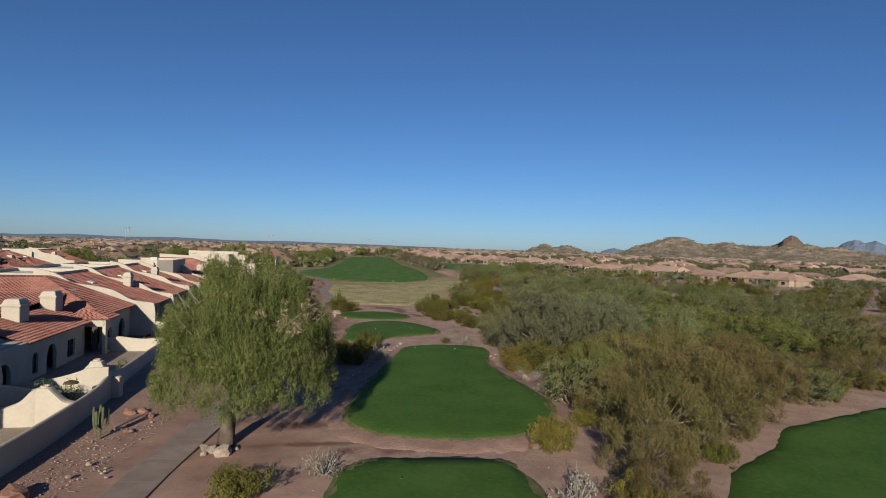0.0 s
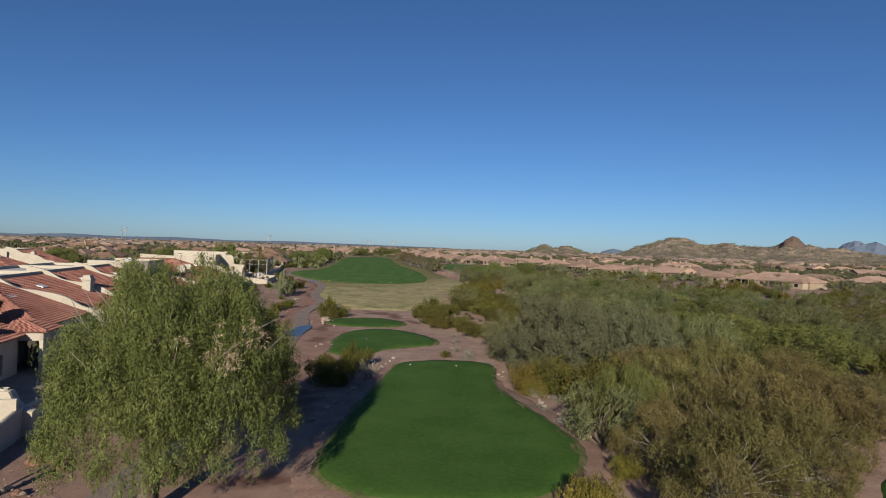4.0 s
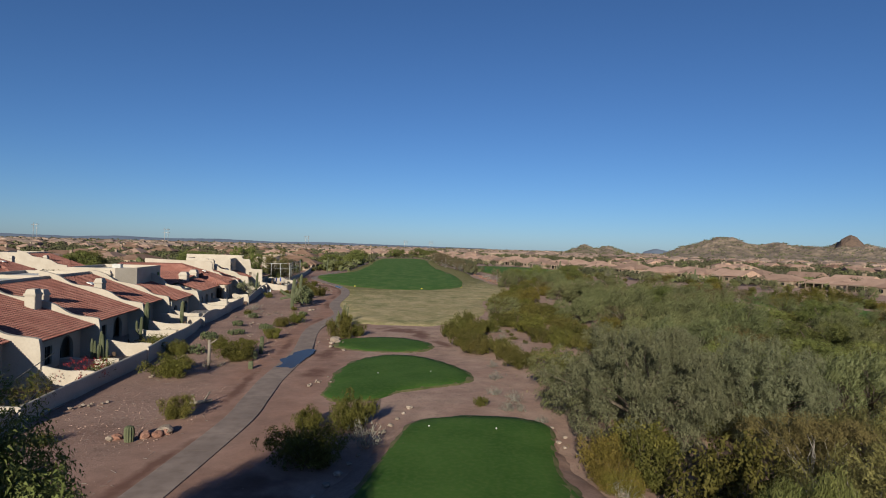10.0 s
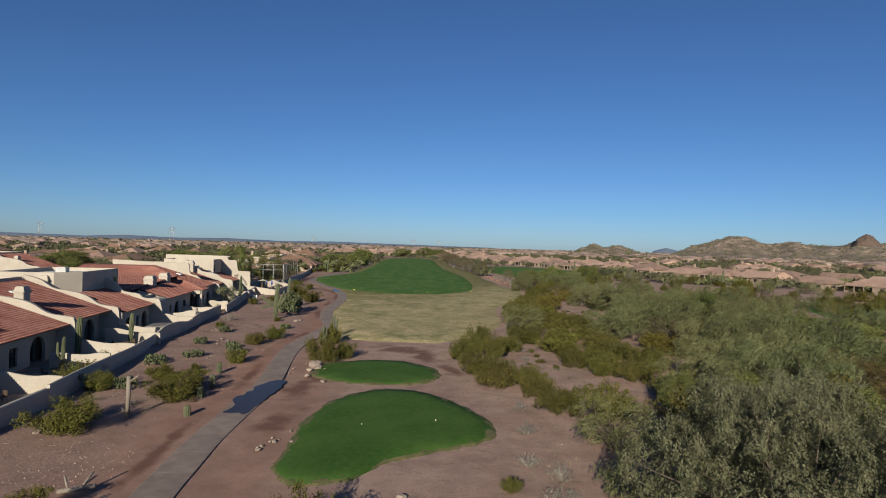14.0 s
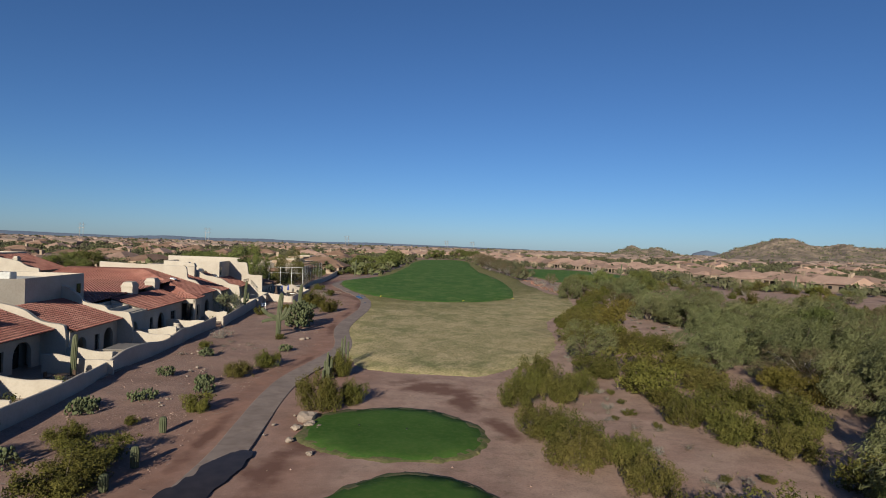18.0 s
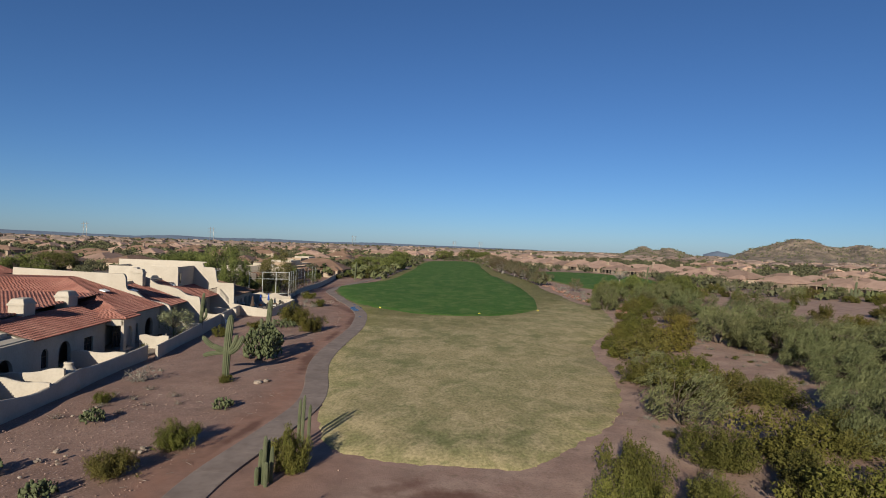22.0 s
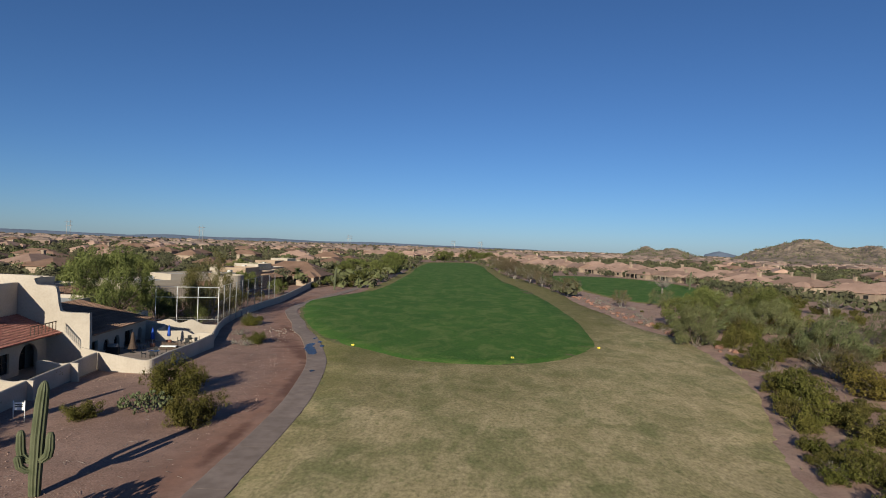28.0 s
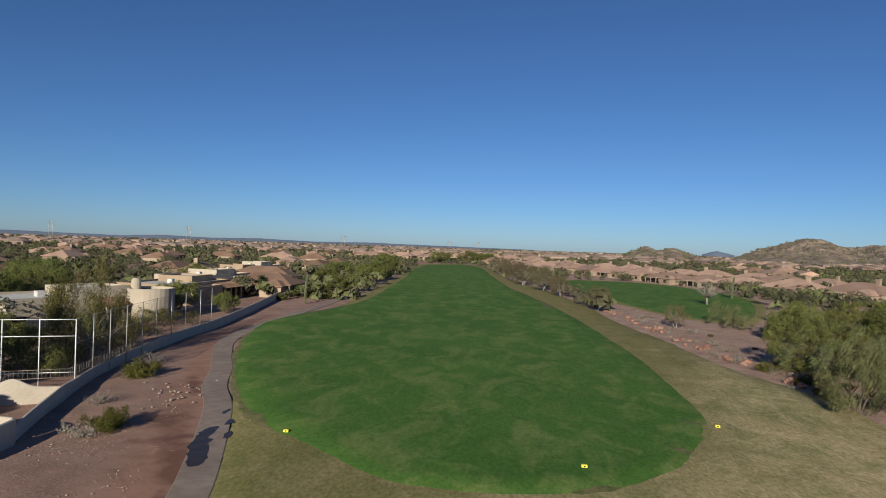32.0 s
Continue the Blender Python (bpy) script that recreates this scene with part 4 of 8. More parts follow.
PALE = [(-4.9, 36.6, 1.4, 1.8), (9.0, 32.4, 1.8, 2.3), (-2.2, 73.3, 1.6, 2.0), (9.6, 95.1, 1.3, 1.2), (9.2, 82.9, 1.1, 1.1), (10.3, 82.9, 0.8, 1.0), (13.6, 65.3, 1.1, 1.1), (15.2, 63.7, 1.3, 1.0), (-33.3, 153.9, 1.7, 1.7), (-44.6, 251, 1.9, 1.8), (-35.4, 224.9, 1.2, 1.1), (-43.2, 246.4, 1.6, 1.5), (-39.6, 233.4, 1.6, 1.2), (-37.5, 225.8, 0.8, 0.9), (8.6, 88.4, 1.0, 1.0)]
PALE += [(10, 101.7, 1.1, 1.0), (10.3, 86.2, 1.1, 1.0), (12.8, 60.5, 1.0, 0.8), (13.4, 57, 0.9, 0.8), (11.5, 79.5, 0.9, 0.8), (-16.2, 30.5, 0.7, 0.6), (33.5, 282, 1.5, 1.2), (36, 296, 1.4, 1.2), (31.5, 268, 1.6, 1.2), (30.2, 310, 1.5, 1.2), (30.5, 295, 1.2, 1.0), (33, 256, 1.6, 1.3)]

FINE = dict(R=2.6, H=2.7, nblob=96, blob=0.46, per=640, size=(0.13, 0.07), shell=0.5)
creo = [shrub("creosote_bush", "yellow-green creosote bush on bare dirt", L_CREO, M_BARK, s, **FINE) for s in (21, 22, 23)]
dark = [shrub("creosote_bush", "dense dark olive desert bush on bare dirt", L_CREOD, M_BARK, s, **FINE) for s in (31, 32, 33)]
gold = [shrub("golden_bush", "golden-leaved desert bush beside the turf", L_GOLD, M_BARK, s, **FINE) for s in (41, 42)]
LIGHT = dict(R=2.6, H=2.7, nblob=72, blob=0.48, per=380, size=(0.165, 0.09), shell=0.5)
creo_l = [shrub("native_bush", "yellow-green creosote bush in the native strip", L_CREO, M_BARK, s, **LIGHT) for s in (24, 25)]
dark_l = [shrub("native_bush", "dense dark olive bush in the native strip", L_CREOD, M_BARK, s, **LIGHT) for s in (34, 35)]
gold_l = [shrub("golden_bush", "golden-leaved bush in the native strip", L_GOLD, M_BARK, s, **LIGHT) for s in (43,)]
pale = [shrub("brittlebush", "pale grey brittlebush, dry and twiggy", L_PALE, M_BARKGREY, s, R=1.4, H=1.4, nblob=18, blob=0.45, per=130, size=(0.14, 0.07)) for s in (51, 52)]
brown = [shrub("dry_bush", "leafless brownish desert bush", L_BROWN, M_BARKGREY, s, per=70, size=(0.26, 0.03), up=0.8) for s in (61, 62)]
plant(creo, CREOSOTE, 1, "creosote bushes by the cart path")
plant(brown, [(-31.5, 145.0, 1.0, 0.5), (-30.2, 147.6, 0.9, 0.5), (-29.0, 143.6, 0.8, 0.4), (-32.8, 141.4, 0.9, 0.5), (-27.4, 149.2, 1.0, 0.5), (-30.6, 151.0, 0.9, 0.6), (-28.2, 146.0, 0.7, 0.4), (-32.4, 148.6, 0.8, 0.5), (-25.8, 146.8, 0.6, 0.4), (-33.6, 158.5, 0.8, 0.5), (-23.0, 100.4, 0.9, 0.8), (-21.0, 98.6, 0.8, 0.8), (-22.6, 98.2, 0.6, 0.6), (-26.8, 101.6, 0.9, 0.7)], 41, "dry brush on the gravel")
plant(dark, CREO_DARK, 2, "dark bushes beside the fairway")
plant(gold, GOLDEN, 3, "golden bushes")
plant(pale, PALE, 4, "pale brittlebushes")

# the great mesquite beside the path
def weeping(R, H, n, rnd, off):
    """Boughs that arch out of the crown and hang down in strands."""
    out = []
    for i in range(n):
        a, k = rnd.uniform(0, 6.283), math.sqrt(rnd.uniform(0.04, 1))
        top = H * (1 - 0.34 * k ** 3) * rnd.uniform(0.80, 1.0)
        x, y = R * k * math.cos(a), R * k * math.sin(a)
        drop = rnd.uniform(2.6, 5.6) * (0.55 + k)
        m = rnd.randint(4, 6)
        for j in range(m):
            f = j / (m - 1)
            br = (0.72 - 0.28 * f) * rnd.uniform(0.8, 1.2)
            g = 0.88 + 0.12 * f
            z = max(2.8 + 1.3 * rnd.random() + 0.5 * k, top - br * 0.8 - drop * f ** 1.2)
            out.append((off[0] + x * g + rnd.uniform(-0.2, 0.2), off[1] + y * g + rnd.uniform(-0.2, 0.2), z, br, br * 1.35))
    return out


big = empty("mesquite_tree", pose(-11.9, 41.6, 0), "large weeping mesquite tree beside the cart path", "tree")
rnd = random.Random(5)
bl = weeping(6.05, 12.9, 150, rnd, (1.2, 0.9))
bl += [(1.2 + b[0], 1.1 + b[1], b[2], b[3], b[4]) for b in crown(5.0, 11.4, 2.6, 90, rnd, 0.9)]
put("trunk", limbs("trunk", [b[:3] for b in bl if b[2] > 5.5][::9], 3.8, 0.46, (0.5, 0.2), M_BARK, rnd), big)
put("crown", foliage("crown", bl, 1000, 0.125, 0.046, L_MESQ, 5, 0, 1.1, 0.35, 0, 0.13, 9, (0, 0, -0.36)), big)
rnd = random.Random(77)
put("dead_branch", foliage("dead_branch", [(3.9 + rnd.gauss(0, 0.9), -3.6 + rnd.gauss(0, 0.7), 8.6 + rnd.gauss(0, 0.7), 0.45, 0.5) for _ in range(11)], 360, 0.16, 0.03, L_PINK, 3, 0, 0.7, tuft=0.15, cards=8), big, label="patch of dead pinkish leaves")["kind"] = "stuff"
put("branchwork", limbs("branchwork", [(1.2 + b[0] * 1.05, 1.1 + b[1] * 1.05, b[2] + 0.3) for b in crown(5.9, 12.6, 5.0, 60, rnd, 0.3)], 4.6, 0.16, (0.7, 0.4), M_BARKGREY, rnd), big, label="pale bare twigs showing through the leaves")
# ironwoods
for i, (x, y, R, H, sd) in enumerate(((18.6, 76.2, 7.0, 8.3, 15), (27.6, 76.5, 5.8, 7.4, 16), (24.5, 86.5, 4.8, 6.4, 17))):
    o = tree("ironwood_tree", R, H, -1.6, sd, L_IRON, M_BARK, "dense grey-green ironwood tree with low branches", 420, 0.54, 1200, (0.115, 0.064), 1.8, 0.16, hang=0.9, trunks=3, shell=0.6, flat=1.35, outer=0.6, tuft=0.12, cards=8, streak=(0, 0, -0.2), lobes=44)
    o.matrix_basis = pose(x, y, 0)
    o["group"] = "ironwood trees"

PALO = dict(up=1.0, trunks=3, shell=0.4, wind=0.8, outer=0.5, tuft=0.13, cards=7, streak=(0.45, 0.05, 0.62), lobes=10)
palo_l = [(tree("palo_verde_tree", 5.0, 6.5, -0.6, s, L_PALO, M_BARK, "small feathery palo verde in the native strip", 60, 0.85, 150, (0.42, 0.075), 1.4, 0.15, **PALO), 5.0, 6.5) for s in (74, 75)]
mesq_l = [(tree("mesquite_tree", 5.0, 6.5, 0.5, s, L_MESQ, M_BARK, "olive-green garden tree with a rounded crown", 90, 0.85, 380, (0.17, 0.10), 1.6, 0.17, trunks=2, shell=0.5, outer=0.5, tuft=0.2, cards=8), 5.0, 6.5) for s in (83, 84)]
palo = [(tree("palo_verde_tree", 5.0, 6.5, -1.2, s, L_PALO, M_BARK, "feathery grey-green palo verde tree swept by the wind", 110, 0.8, 330, (0.36, 0.06), 1.4, 0.15, **PALO), 5.0, 6.5) for s in (71, 72, 73)]
mesq = [(tree("mesquite_tree", 5.0, 6.5, -0.4, s, L_MESQ, M_BARK, "olive-green spreading mesquite tree", 120, 0.75, 520, (0.17, 0.085), 1.6, 0.17, trunks=2, shell=0.6, outer=0.6, tuft=0.18, cards=7, lobes=13), 5.0, 6.5) for s in (81, 82)]
twig = [(tree("mesquite_tree", 5.0, 6.5, 0.9, s, L_BROWN, M_BARKGREY, "thin-leaved brownish mesquite tree", 100, 0.8, 150, (0.30, 0.05), 1.4, 0.16, up=0.5, trunks=3, shell=0.2, tuft=0.3, streak=(0.1, 0, 0.4)), 5.0, 6.5) for s in (91, 92)]
olive = [(tree("mesquite_tree", 5.0, 6.0, -1.4, s, L_OLIVE, M_BARKGREY, "brownish olive mesquite tree with fine leaves and grey twigs", 120, 0.75, 430, (0.21, 0.055), 1.0, 0.13, up=0.5, trunks=3, shell=0.45, outer=0.5, tuft=0.18, cards=6, streak=(0.12, 0, 0.3), lobes=13), 5.0, 6.0) for s in (95, 96)]
TREES_OLIVE = [(14.6, 36.2, 3.2, 4.4), (18.2, 41, 4.2, 5.4), (21.4, 47, 4.6, 5.8), (26, 51, 4.8, 6.0), (31, 54.5, 4.4, 5.6), (16.6, 47.5, 3.0, 4.4), (22.5, 57, 4.6, 5.4), (28.4, 60, 4.8, 5.6), (34.6, 60, 4.4, 5.0), (25, 65.5, 4.4, 5.0), (31.4, 67, 4.8, 5.4), (38.2, 65.5, 4.6, 5.0), (13.4, 31.0, 2.4, 3.0), (40.5, 59, 3.4, 3.8), (46.5, 60.5, 3.8, 4.0), (53, 62, 4.0, 4.2), (60, 63, 4.2, 4.2), (24.6, 45.4, 3.4, 4.8), (30, 49.8, 3.4, 4.8), (35, 54, 3.2, 4.2), (45, 110, 5, 4.2), (64, 72, 5, 4.4), (86, 112, 6, 4.6), (80, 95, 6, 4.2), (78, 84, 5.5, 4)]
TREES_PALO = [(38.5, 80, 5.5, 6.2), (35, 103, 6.0, 5.8), (33, 111, 5.0, 5.4), (39, 113, 5.6, 5.8), (43, 124, 6.4, 6.2), (50.8, 122.6, 7.0, 6.4), (61, 114.4, 5.6, 6.0), (58, 98, 6.2, 6.0), (62, 84, 6.0, 5.6), (69, 101, 6.4, 5.8), (30.5, 144, 4.6, 4.6), (43, 148, 6.6, 6.0), (36, 152, 4.6, 4.6), (59.3, 166.1, 7.0, 6.2), (45.2, 205, 6.4, 5.6), (46, 187, 6.6, 5.6), (53, 178, 6.6, 5.6), (62.2, 183.4, 7.0, 6.6), (46.5, 231, 4.8, 6.2), (42.5, 191, 3.8, 4.8), (44, 178, 3.9, 5.0), (52, 259, 5.0, 6.4), (41.5, 166, 4.4, 4.6), (55, 150, 6.0, 6.0), (31.6, 242.5, 3.6, 6.4), (39, 128, 5.0, 5.0), (66, 160, 6, 6.2), (50, 138, 5.5, 5.4), (48, 160, 5.0, 5.0)]
TREES_MESQ = [(45.5, 73.4, 6.0, 6.0), (33.5, 90, 5.4, 5.2), (54.3, 128, 6.5, 6.0), (53, 108, 5.6, 5.4), (37.5, 263, 4.4, 6.2), (63, 283.7, 6.0, 7.0), (50.5, 288, 5.4, 7.0), (66.5, 296, 6, 7), (56.7, 166, 5.6, 6.2), (42, 90, 5.6, 5.4), (28, 97, 4.0, 4.4), (70, 130, 6, 6.4), (52, 80, 5.6, 5.4), (50, 92, 5.5, 5)]
TREES_TWIG = [(36.5, 57, 3.6, 4.2), (56.4, 154, 6.5, 5.6), (55.4, 199, 6.0, 4.6), (38, 137, 4.6, 4.2), (78.7, 179, 6.5, 5.6), (74, 112, 5, 4.4), (40, 220, 4, 4)]
FAIR_TREES = [(15.2, 423, 5.5, 8.5), (19.6, 394, 5.0, 8.2), (22.1, 371, 3.6, 6.5), (25.7, 331.6, 3.6, 6.2), (15.7, 490, 6.4, 9), (34.7, 303, 2.8, 4.6), (14, 450, 5, 8), (13, 520, 6, 9), (12, 560, 6, 9)]
LEFT_TREES = [(-47.4, 405, 7.0, 7.0), (-62.9, 436, 7.0, 7.0), (-46.5, 350, 4.4, 3.6), (-50, 372, 5.0, 4.0), (-44, 425, 6.0, 7.5), (-52, 500, 9, 10), (-60, 400, 5, 5), (-29.5, 690, 11, 10), (-5.9, 700, 12, 11), (10, 690, 11, 10), (-48, 470, 6, 7), (-56, 360, 4.5, 3.4), (-52, 340, 4.2, 3.0)]
TALL_TREES = [(-57.5, 229.0, 5.2, 12.6), (-58.6, 244.7, 3.0, 5.4)]
YARD_TREES = [(-50.4, 242, 2.2, 3.4), (-60, 264, 3.0, 4.2), (-56, 300, 2.6, 4.2), (-95.4, 284, 8.0, 9.4), (-66, 296.5, 4.0, 5.2), (-96, 300, 6.5, 8.5), (-74, 262, 3.6, 4.4), (-66, 300, 4.5, 6), (-60, 250, 3.0, 4.2), (-110, 320, 8, 9), (-130, 260, 8, 8), (-150, 300, 8, 8), (-90, 360, 6, 7)]
bright = [(tree("palo_verde_tree", 3.0, 5.0, -0.4, 76, L_BRIGHT, M_BARK, "bright green feathery palo verde at the edge of the thicket", 150, 0.42, 900, (0.26, 0.03), 1.0, 0.08, up=1.4, trunks=4, shell=0.2, wind=0.2, outer=0.3, tuft=0.16, cards=7, streak=(0.06, 0, 0.5), lobes=16), 3.0, 5.0)]
plant(bright, [(18.2, 55.0, 3.0, 5.4), (24.5, 101.5, 2.6, 3.6)], 28, "bright palo verdes", spin=20)
plant(olive, TREES_OLIVE, 26, "olive mesquite trees in the native strip")
plant(palo, TREES_PALO, 5, "palo verde trees in the native strip", spin=22)
plant(mesq, TREES_MESQ, 6, "mesquite trees in the native strip")
plant(twig, TREES_TWIG, 7, "bare mesquite trees in the native strip")
plant(twig, FAIR_TREES, 8, "trees along the fairway")
plant(mesq_l, LEFT_TREES, 9, "trees left of the fairway")
plant(mesq, TALL_TREES, 27, "tall garden trees behind the net")
plant(olive, [(-52.6, 251, 5.4, 11.0)], 34, "feathery garden trees")
plant(mesq_l, YARD_TREES, 10, "garden trees")

# the native thicket between the holes
WASH = [((13.5, 134), (15.2, 126), 1.7), ((15.2, 126), (15.6, 117), 2.2), ((15.6, 117), (17.2, 110), 2.0), ((17.2, 110), (19.8, 103), 2.5), ((19.8, 103), (20.5, 97), 1.8), ((35, 206), (36.5, 190), 2.6), ((36.5, 190), (34.5, 174), 4.2), ((34.5, 174), (34.2, 160), 3.6), ((34.2, 160), (38.5, 156), 3.0), ((36, 178), (41, 186), 2.4), ((15.3, 156), (15.1, 134), 0.9), ((30, 230), (36, 215), 3.0), ((31, 204), (37, 200), 2.0), ((64, 140), (76, 150), 4.0), ((72, 170), (96, 190), 6.0), ((35, 270), (33, 330), 5.0)]


def near_seg(p, a, b):
    a, b, p = np.array(a, float), np.array(b, float), np.array(p, float)
    t = max(0.0, min(1.0, np.dot(p - a, b - a) / np.dot(b - a, b - a)))
    return float(np.hypot(*(p - a - t * (b - a))))


rnd = random.Random(5)
placed = [(x, y, r) for lst in (CREO_DARK, GOLDEN, PALE, TREES_PALO, TREES_MESQ, TREES_TWIG, TREES_OLIVE) for x, y, r, h in lst] + [(19.4, 76.6, 7), (28.5, 73, 6), (24.5, 85.5, 5)]
spots = {"dark": [], "creo": [], "palo": [], "brown": [], "gold": []}
tries = 0
while tries < 16000 and sum(len(v) for v in spots.values()) < 520:
    tries += 1
    y = rnd.uniform(34, 330) if rnd.random() < 0.35 else rnd.uniform(34, 210)
    left = 15 if y < 108 else 17 if y < 165 else np.interp(y, [165, 190, 216, 240, 262, 330], [20, 23, 32, 36, 34, 36])
    x = left + (right_line(y) - 22 - left) * rnd.random() ** 1.35
    if y < 56 and x > 15 and inside((x, y), grown(GREEN_R, 4)):
        continue
    if inside((x, y), grown(FAIR_TWO, 6)) or any(near_seg((x, y), a, b) < w + 0.8 for a, b, w in WASH):
        continue
    r = rnd.uniform(1.6, 4.2)
    if any((x - q[0]) ** 2 + (y - q[1]) ** 2 < (0.42 * (r + q[2])) ** 2 for q in placed):
        continue
    placed.append((x, y, r))
    kind = rnd.choice(["dark", "dark", "creo", "palo", "palo", "brown", "gold"]) if x > 30 else rnd.choice(["dark", "dark", "dark", "creo", "creo", "gold", "palo"])
    spots[kind].append((x, y, r, r * rnd.uniform(0.75, 1.1) + 0.5))
plant(dark_l, spots["dark"], 12, "bushes of the native thicket")
plant(creo_l, spots["creo"], 13, "bushes of the native thicket")
plant(palo_l, [(x, y, r * 1.25, h * 1.15) for x, y, r, h in spots["palo"]], 14, "palo verdes of the native thicket", spin=25)
plant(brown, spots["brown"], 15, "dry bushes of the native thicket")
plant(gold_l, spots["gold"], 16, "bushes of the native thicket")
low = [(x, y, r, h) for x, y, r, h in [(-48 + rnd.uniform(-9, 7), rnd.uniform(325, 470), rnd.uniform(1.5, 3), rnd.uniform(1.4, 2.6)) for _ in range(46)]]
plant(dark_l, low[:24], 17, "bushes left of the fairway")
plant(creo_l, low[24:], 18, "bushes left of the fairway")
bank = []
for _ in range(90):
    y = rnd.uniform(178, 262)
    x = float(np.interp(y, [178, 190, 201, 216, 237, 262], [18, 20, 24.5, 29.5, 32.5, 29.5])) + abs(rnd.gauss(0, 4.5))
    r = rnd.uniform(0.7, 1.9)
    bank.append((x, y, r, r * rnd.uniform(0.7, 1.1)))
plant(dark_l, bank[:30], 23, "bushes on the bank of the ditch")
plant(brown, bank[30:60], 24, "bushes on the bank of the ditch")
plant(creo_l, bank[60:], 25, "bushes on the bank of the ditch")
ditch = [(rnd.uniform(29, 36), rnd.uniform(232, 400), rnd.uniform(0.5, 1.2), rnd.uniform(0.4, 0.9)) for _ in range(60)]
plant(pale, ditch[:26], 19, "low scrub along the ditch")
plant(brown, ditch[26:], 20, "low scrub along the ditch")
strip = []
for k in range(130):
    a, b, w = WASH[k % len(WASH)]
    f = rnd.random()
    strip.append((a[0] + (b[0] - a[0]) * f + rnd.uniform(-1, 1) * w, a[1] + (b[1] - a[1]) * f + rnd.uniform(-1, 1) * w, rnd.uniform(0.35, 0.95), rnd.uniform(0.3, 0.7)))
plant(pale, strip[:45], 31, "low scrub on the bare strips")
plant(brown, strip[45:90], 32, "low scrub on the bare strips")
plant(dark_l, strip[90:], 33, "low scrub on the bare strips")
for protos in (creo, dark, gold, pale, brown, palo, mesq, twig, olive, bright, creo_l, dark_l, gold_l, palo_l, mesq_l):
    retire(protos)


# ---- cacti ----
def ribbed(vs, fs, pts, radii, ribs=12):
    base = len(vs)
    seg = ribs * 2
    for k, (p, r) in enumerate(zip(pts, radii)):
        d = (Vector(pts[min(k + 1, len(pts) - 1)]) - Vector(pts[max(k - 1, 0)])).normalized()
        u = d.cross(Vector((0.0, 1.0, 0.02))).normalized() if abs(d.y) < 0.9 else Vector((1, 0, 0))
        v = d.cross(u)
        for i in range(seg):
            a = 2 * math.pi * i / seg
            q = r * (1.0 if i % 2 else 0.84)
            vs.append(tuple(Vector(p) + (u * math.cos(a) + v * math.sin(a)) * q))
    for k in range(len(pts) - 1):
        for i in range(seg):
            j = (i + 1) % seg
            fs.append((base + k * seg + i, base + k * seg + j, base + (k + 1) * seg + j, base + (k + 1) * seg + i))
    fs.append(tuple(base + (len(pts) - 1) * seg + i for i in range(seg)))


def saguaro(x, y, h, r, arms, label, turn=0):
    t = empty("saguaro", pose(x, y, -0.05, 0, 0, turn), label, "cactus", "saguaro cacti")
    vs, fs = [], []
    zs = [0, 0.15 * h, 0.5 * h, 0.8 * h, 0.93 * h, 0.98 * h, h]
    ribbed(vs, fs, [(0.01 * z * z, 0, z) for z in zs], [r * k for k in (0.85, 0.92, 1.0, 0.95, 0.8, 0.5, 0.12)])
    put("stem", mesh_of("stem", vs, fs, M_CACTUS), t)
    for a, z0, out, up, ar, *slant in arms:
        c, s = math.cos(radians(a)), math.sin(radians(a))
        vs, fs = [], []
        if slant:
            pts = [(c * k * out + 0.05, s * k * out, z0 + up * z) for k, z in ((0.05, 0), (0.35, 0.12), (0.62, 0.34), (0.82, 0.6), (0.95, 0.85), (0.99, 0.95), (1.0, 1.0))]
            ribbed(vs, fs, pts, [ar * k for k in (0.7, 0.9, 1, 1, 0.85, 0.55, 0.1)], 10)
            put("arm", mesh_of("arm", vs, fs, M_CACTUS), t)
            continue
        pts = [(c * 0.1, s * 0.1, z0), (c * out * 0.55, s * out * 0.55, z0 + 0.05), (c * out * 0.9, s * out * 0.9, z0 + 0.3), (c * out, s * out, z0 + 0.7), (c * out * 1.02, s * out * 1.02, z0 + 0.4 + up * 0.8), (c * out * 1.02, s * out * 1.02, z0 + 0.4 + up * 0.96), (c * out * 1.02, s * out * 1.02, z0 + 0.4 + up)]
        ribbed(vs, fs, pts, [ar * k for k in (0.7, 0.85, 1, 1, 0.9, 0.55, 0.1)], 10)
        put("arm", mesh_of("arm", vs, fs, M_CACTUS), t)
    return t


saguaro(-26.2, 157.6, 6.5, 0.40, [(186, 2.7, 2.5, 1.5, 0.27, 1), (172, 2.5, 2.7, -0.5, 0.25, 1), (200, 2.9, 1.3, 0.5, 0.2, 1), (-6, 2.4, 1.75, 2.0, 0.31, 1), (-14, 2.6, 1.2, 1.9, 0.25, 1)], "tall ribbed saguaro with spreading arms on bare dirt")
saguaro(-28.7, 177.0, 6.4, 0.36, [(182, 1.9, 0.85, 1.3, 0.25), (-4, 2.0, 0.85, 1.2, 0.25), (-150, 1.4, 0.8, 0.5, 0.22)], "saguaro with short upturned arms by the path")
saguaro(-37.6, 128.8, 4.2, 0.30, [], "single-stemmed saguaro in a walled patio")
saguaro(-39.0, 119.5, 4.8, 0.36, [], "thick single-stemmed saguaro in a walled patio")
saguaro(-36.4, 112.5, 3.6, 0.2, [(170, 1.2, 0.6, 1.4, 0.15)], "slender saguaro beside a patio wall")
saguaro(-41.2, 183.6, 6.2, 0.28, [(20, 2.2, 0.7, 1.3, 0.2)], "saguaro standing before a townhouse")
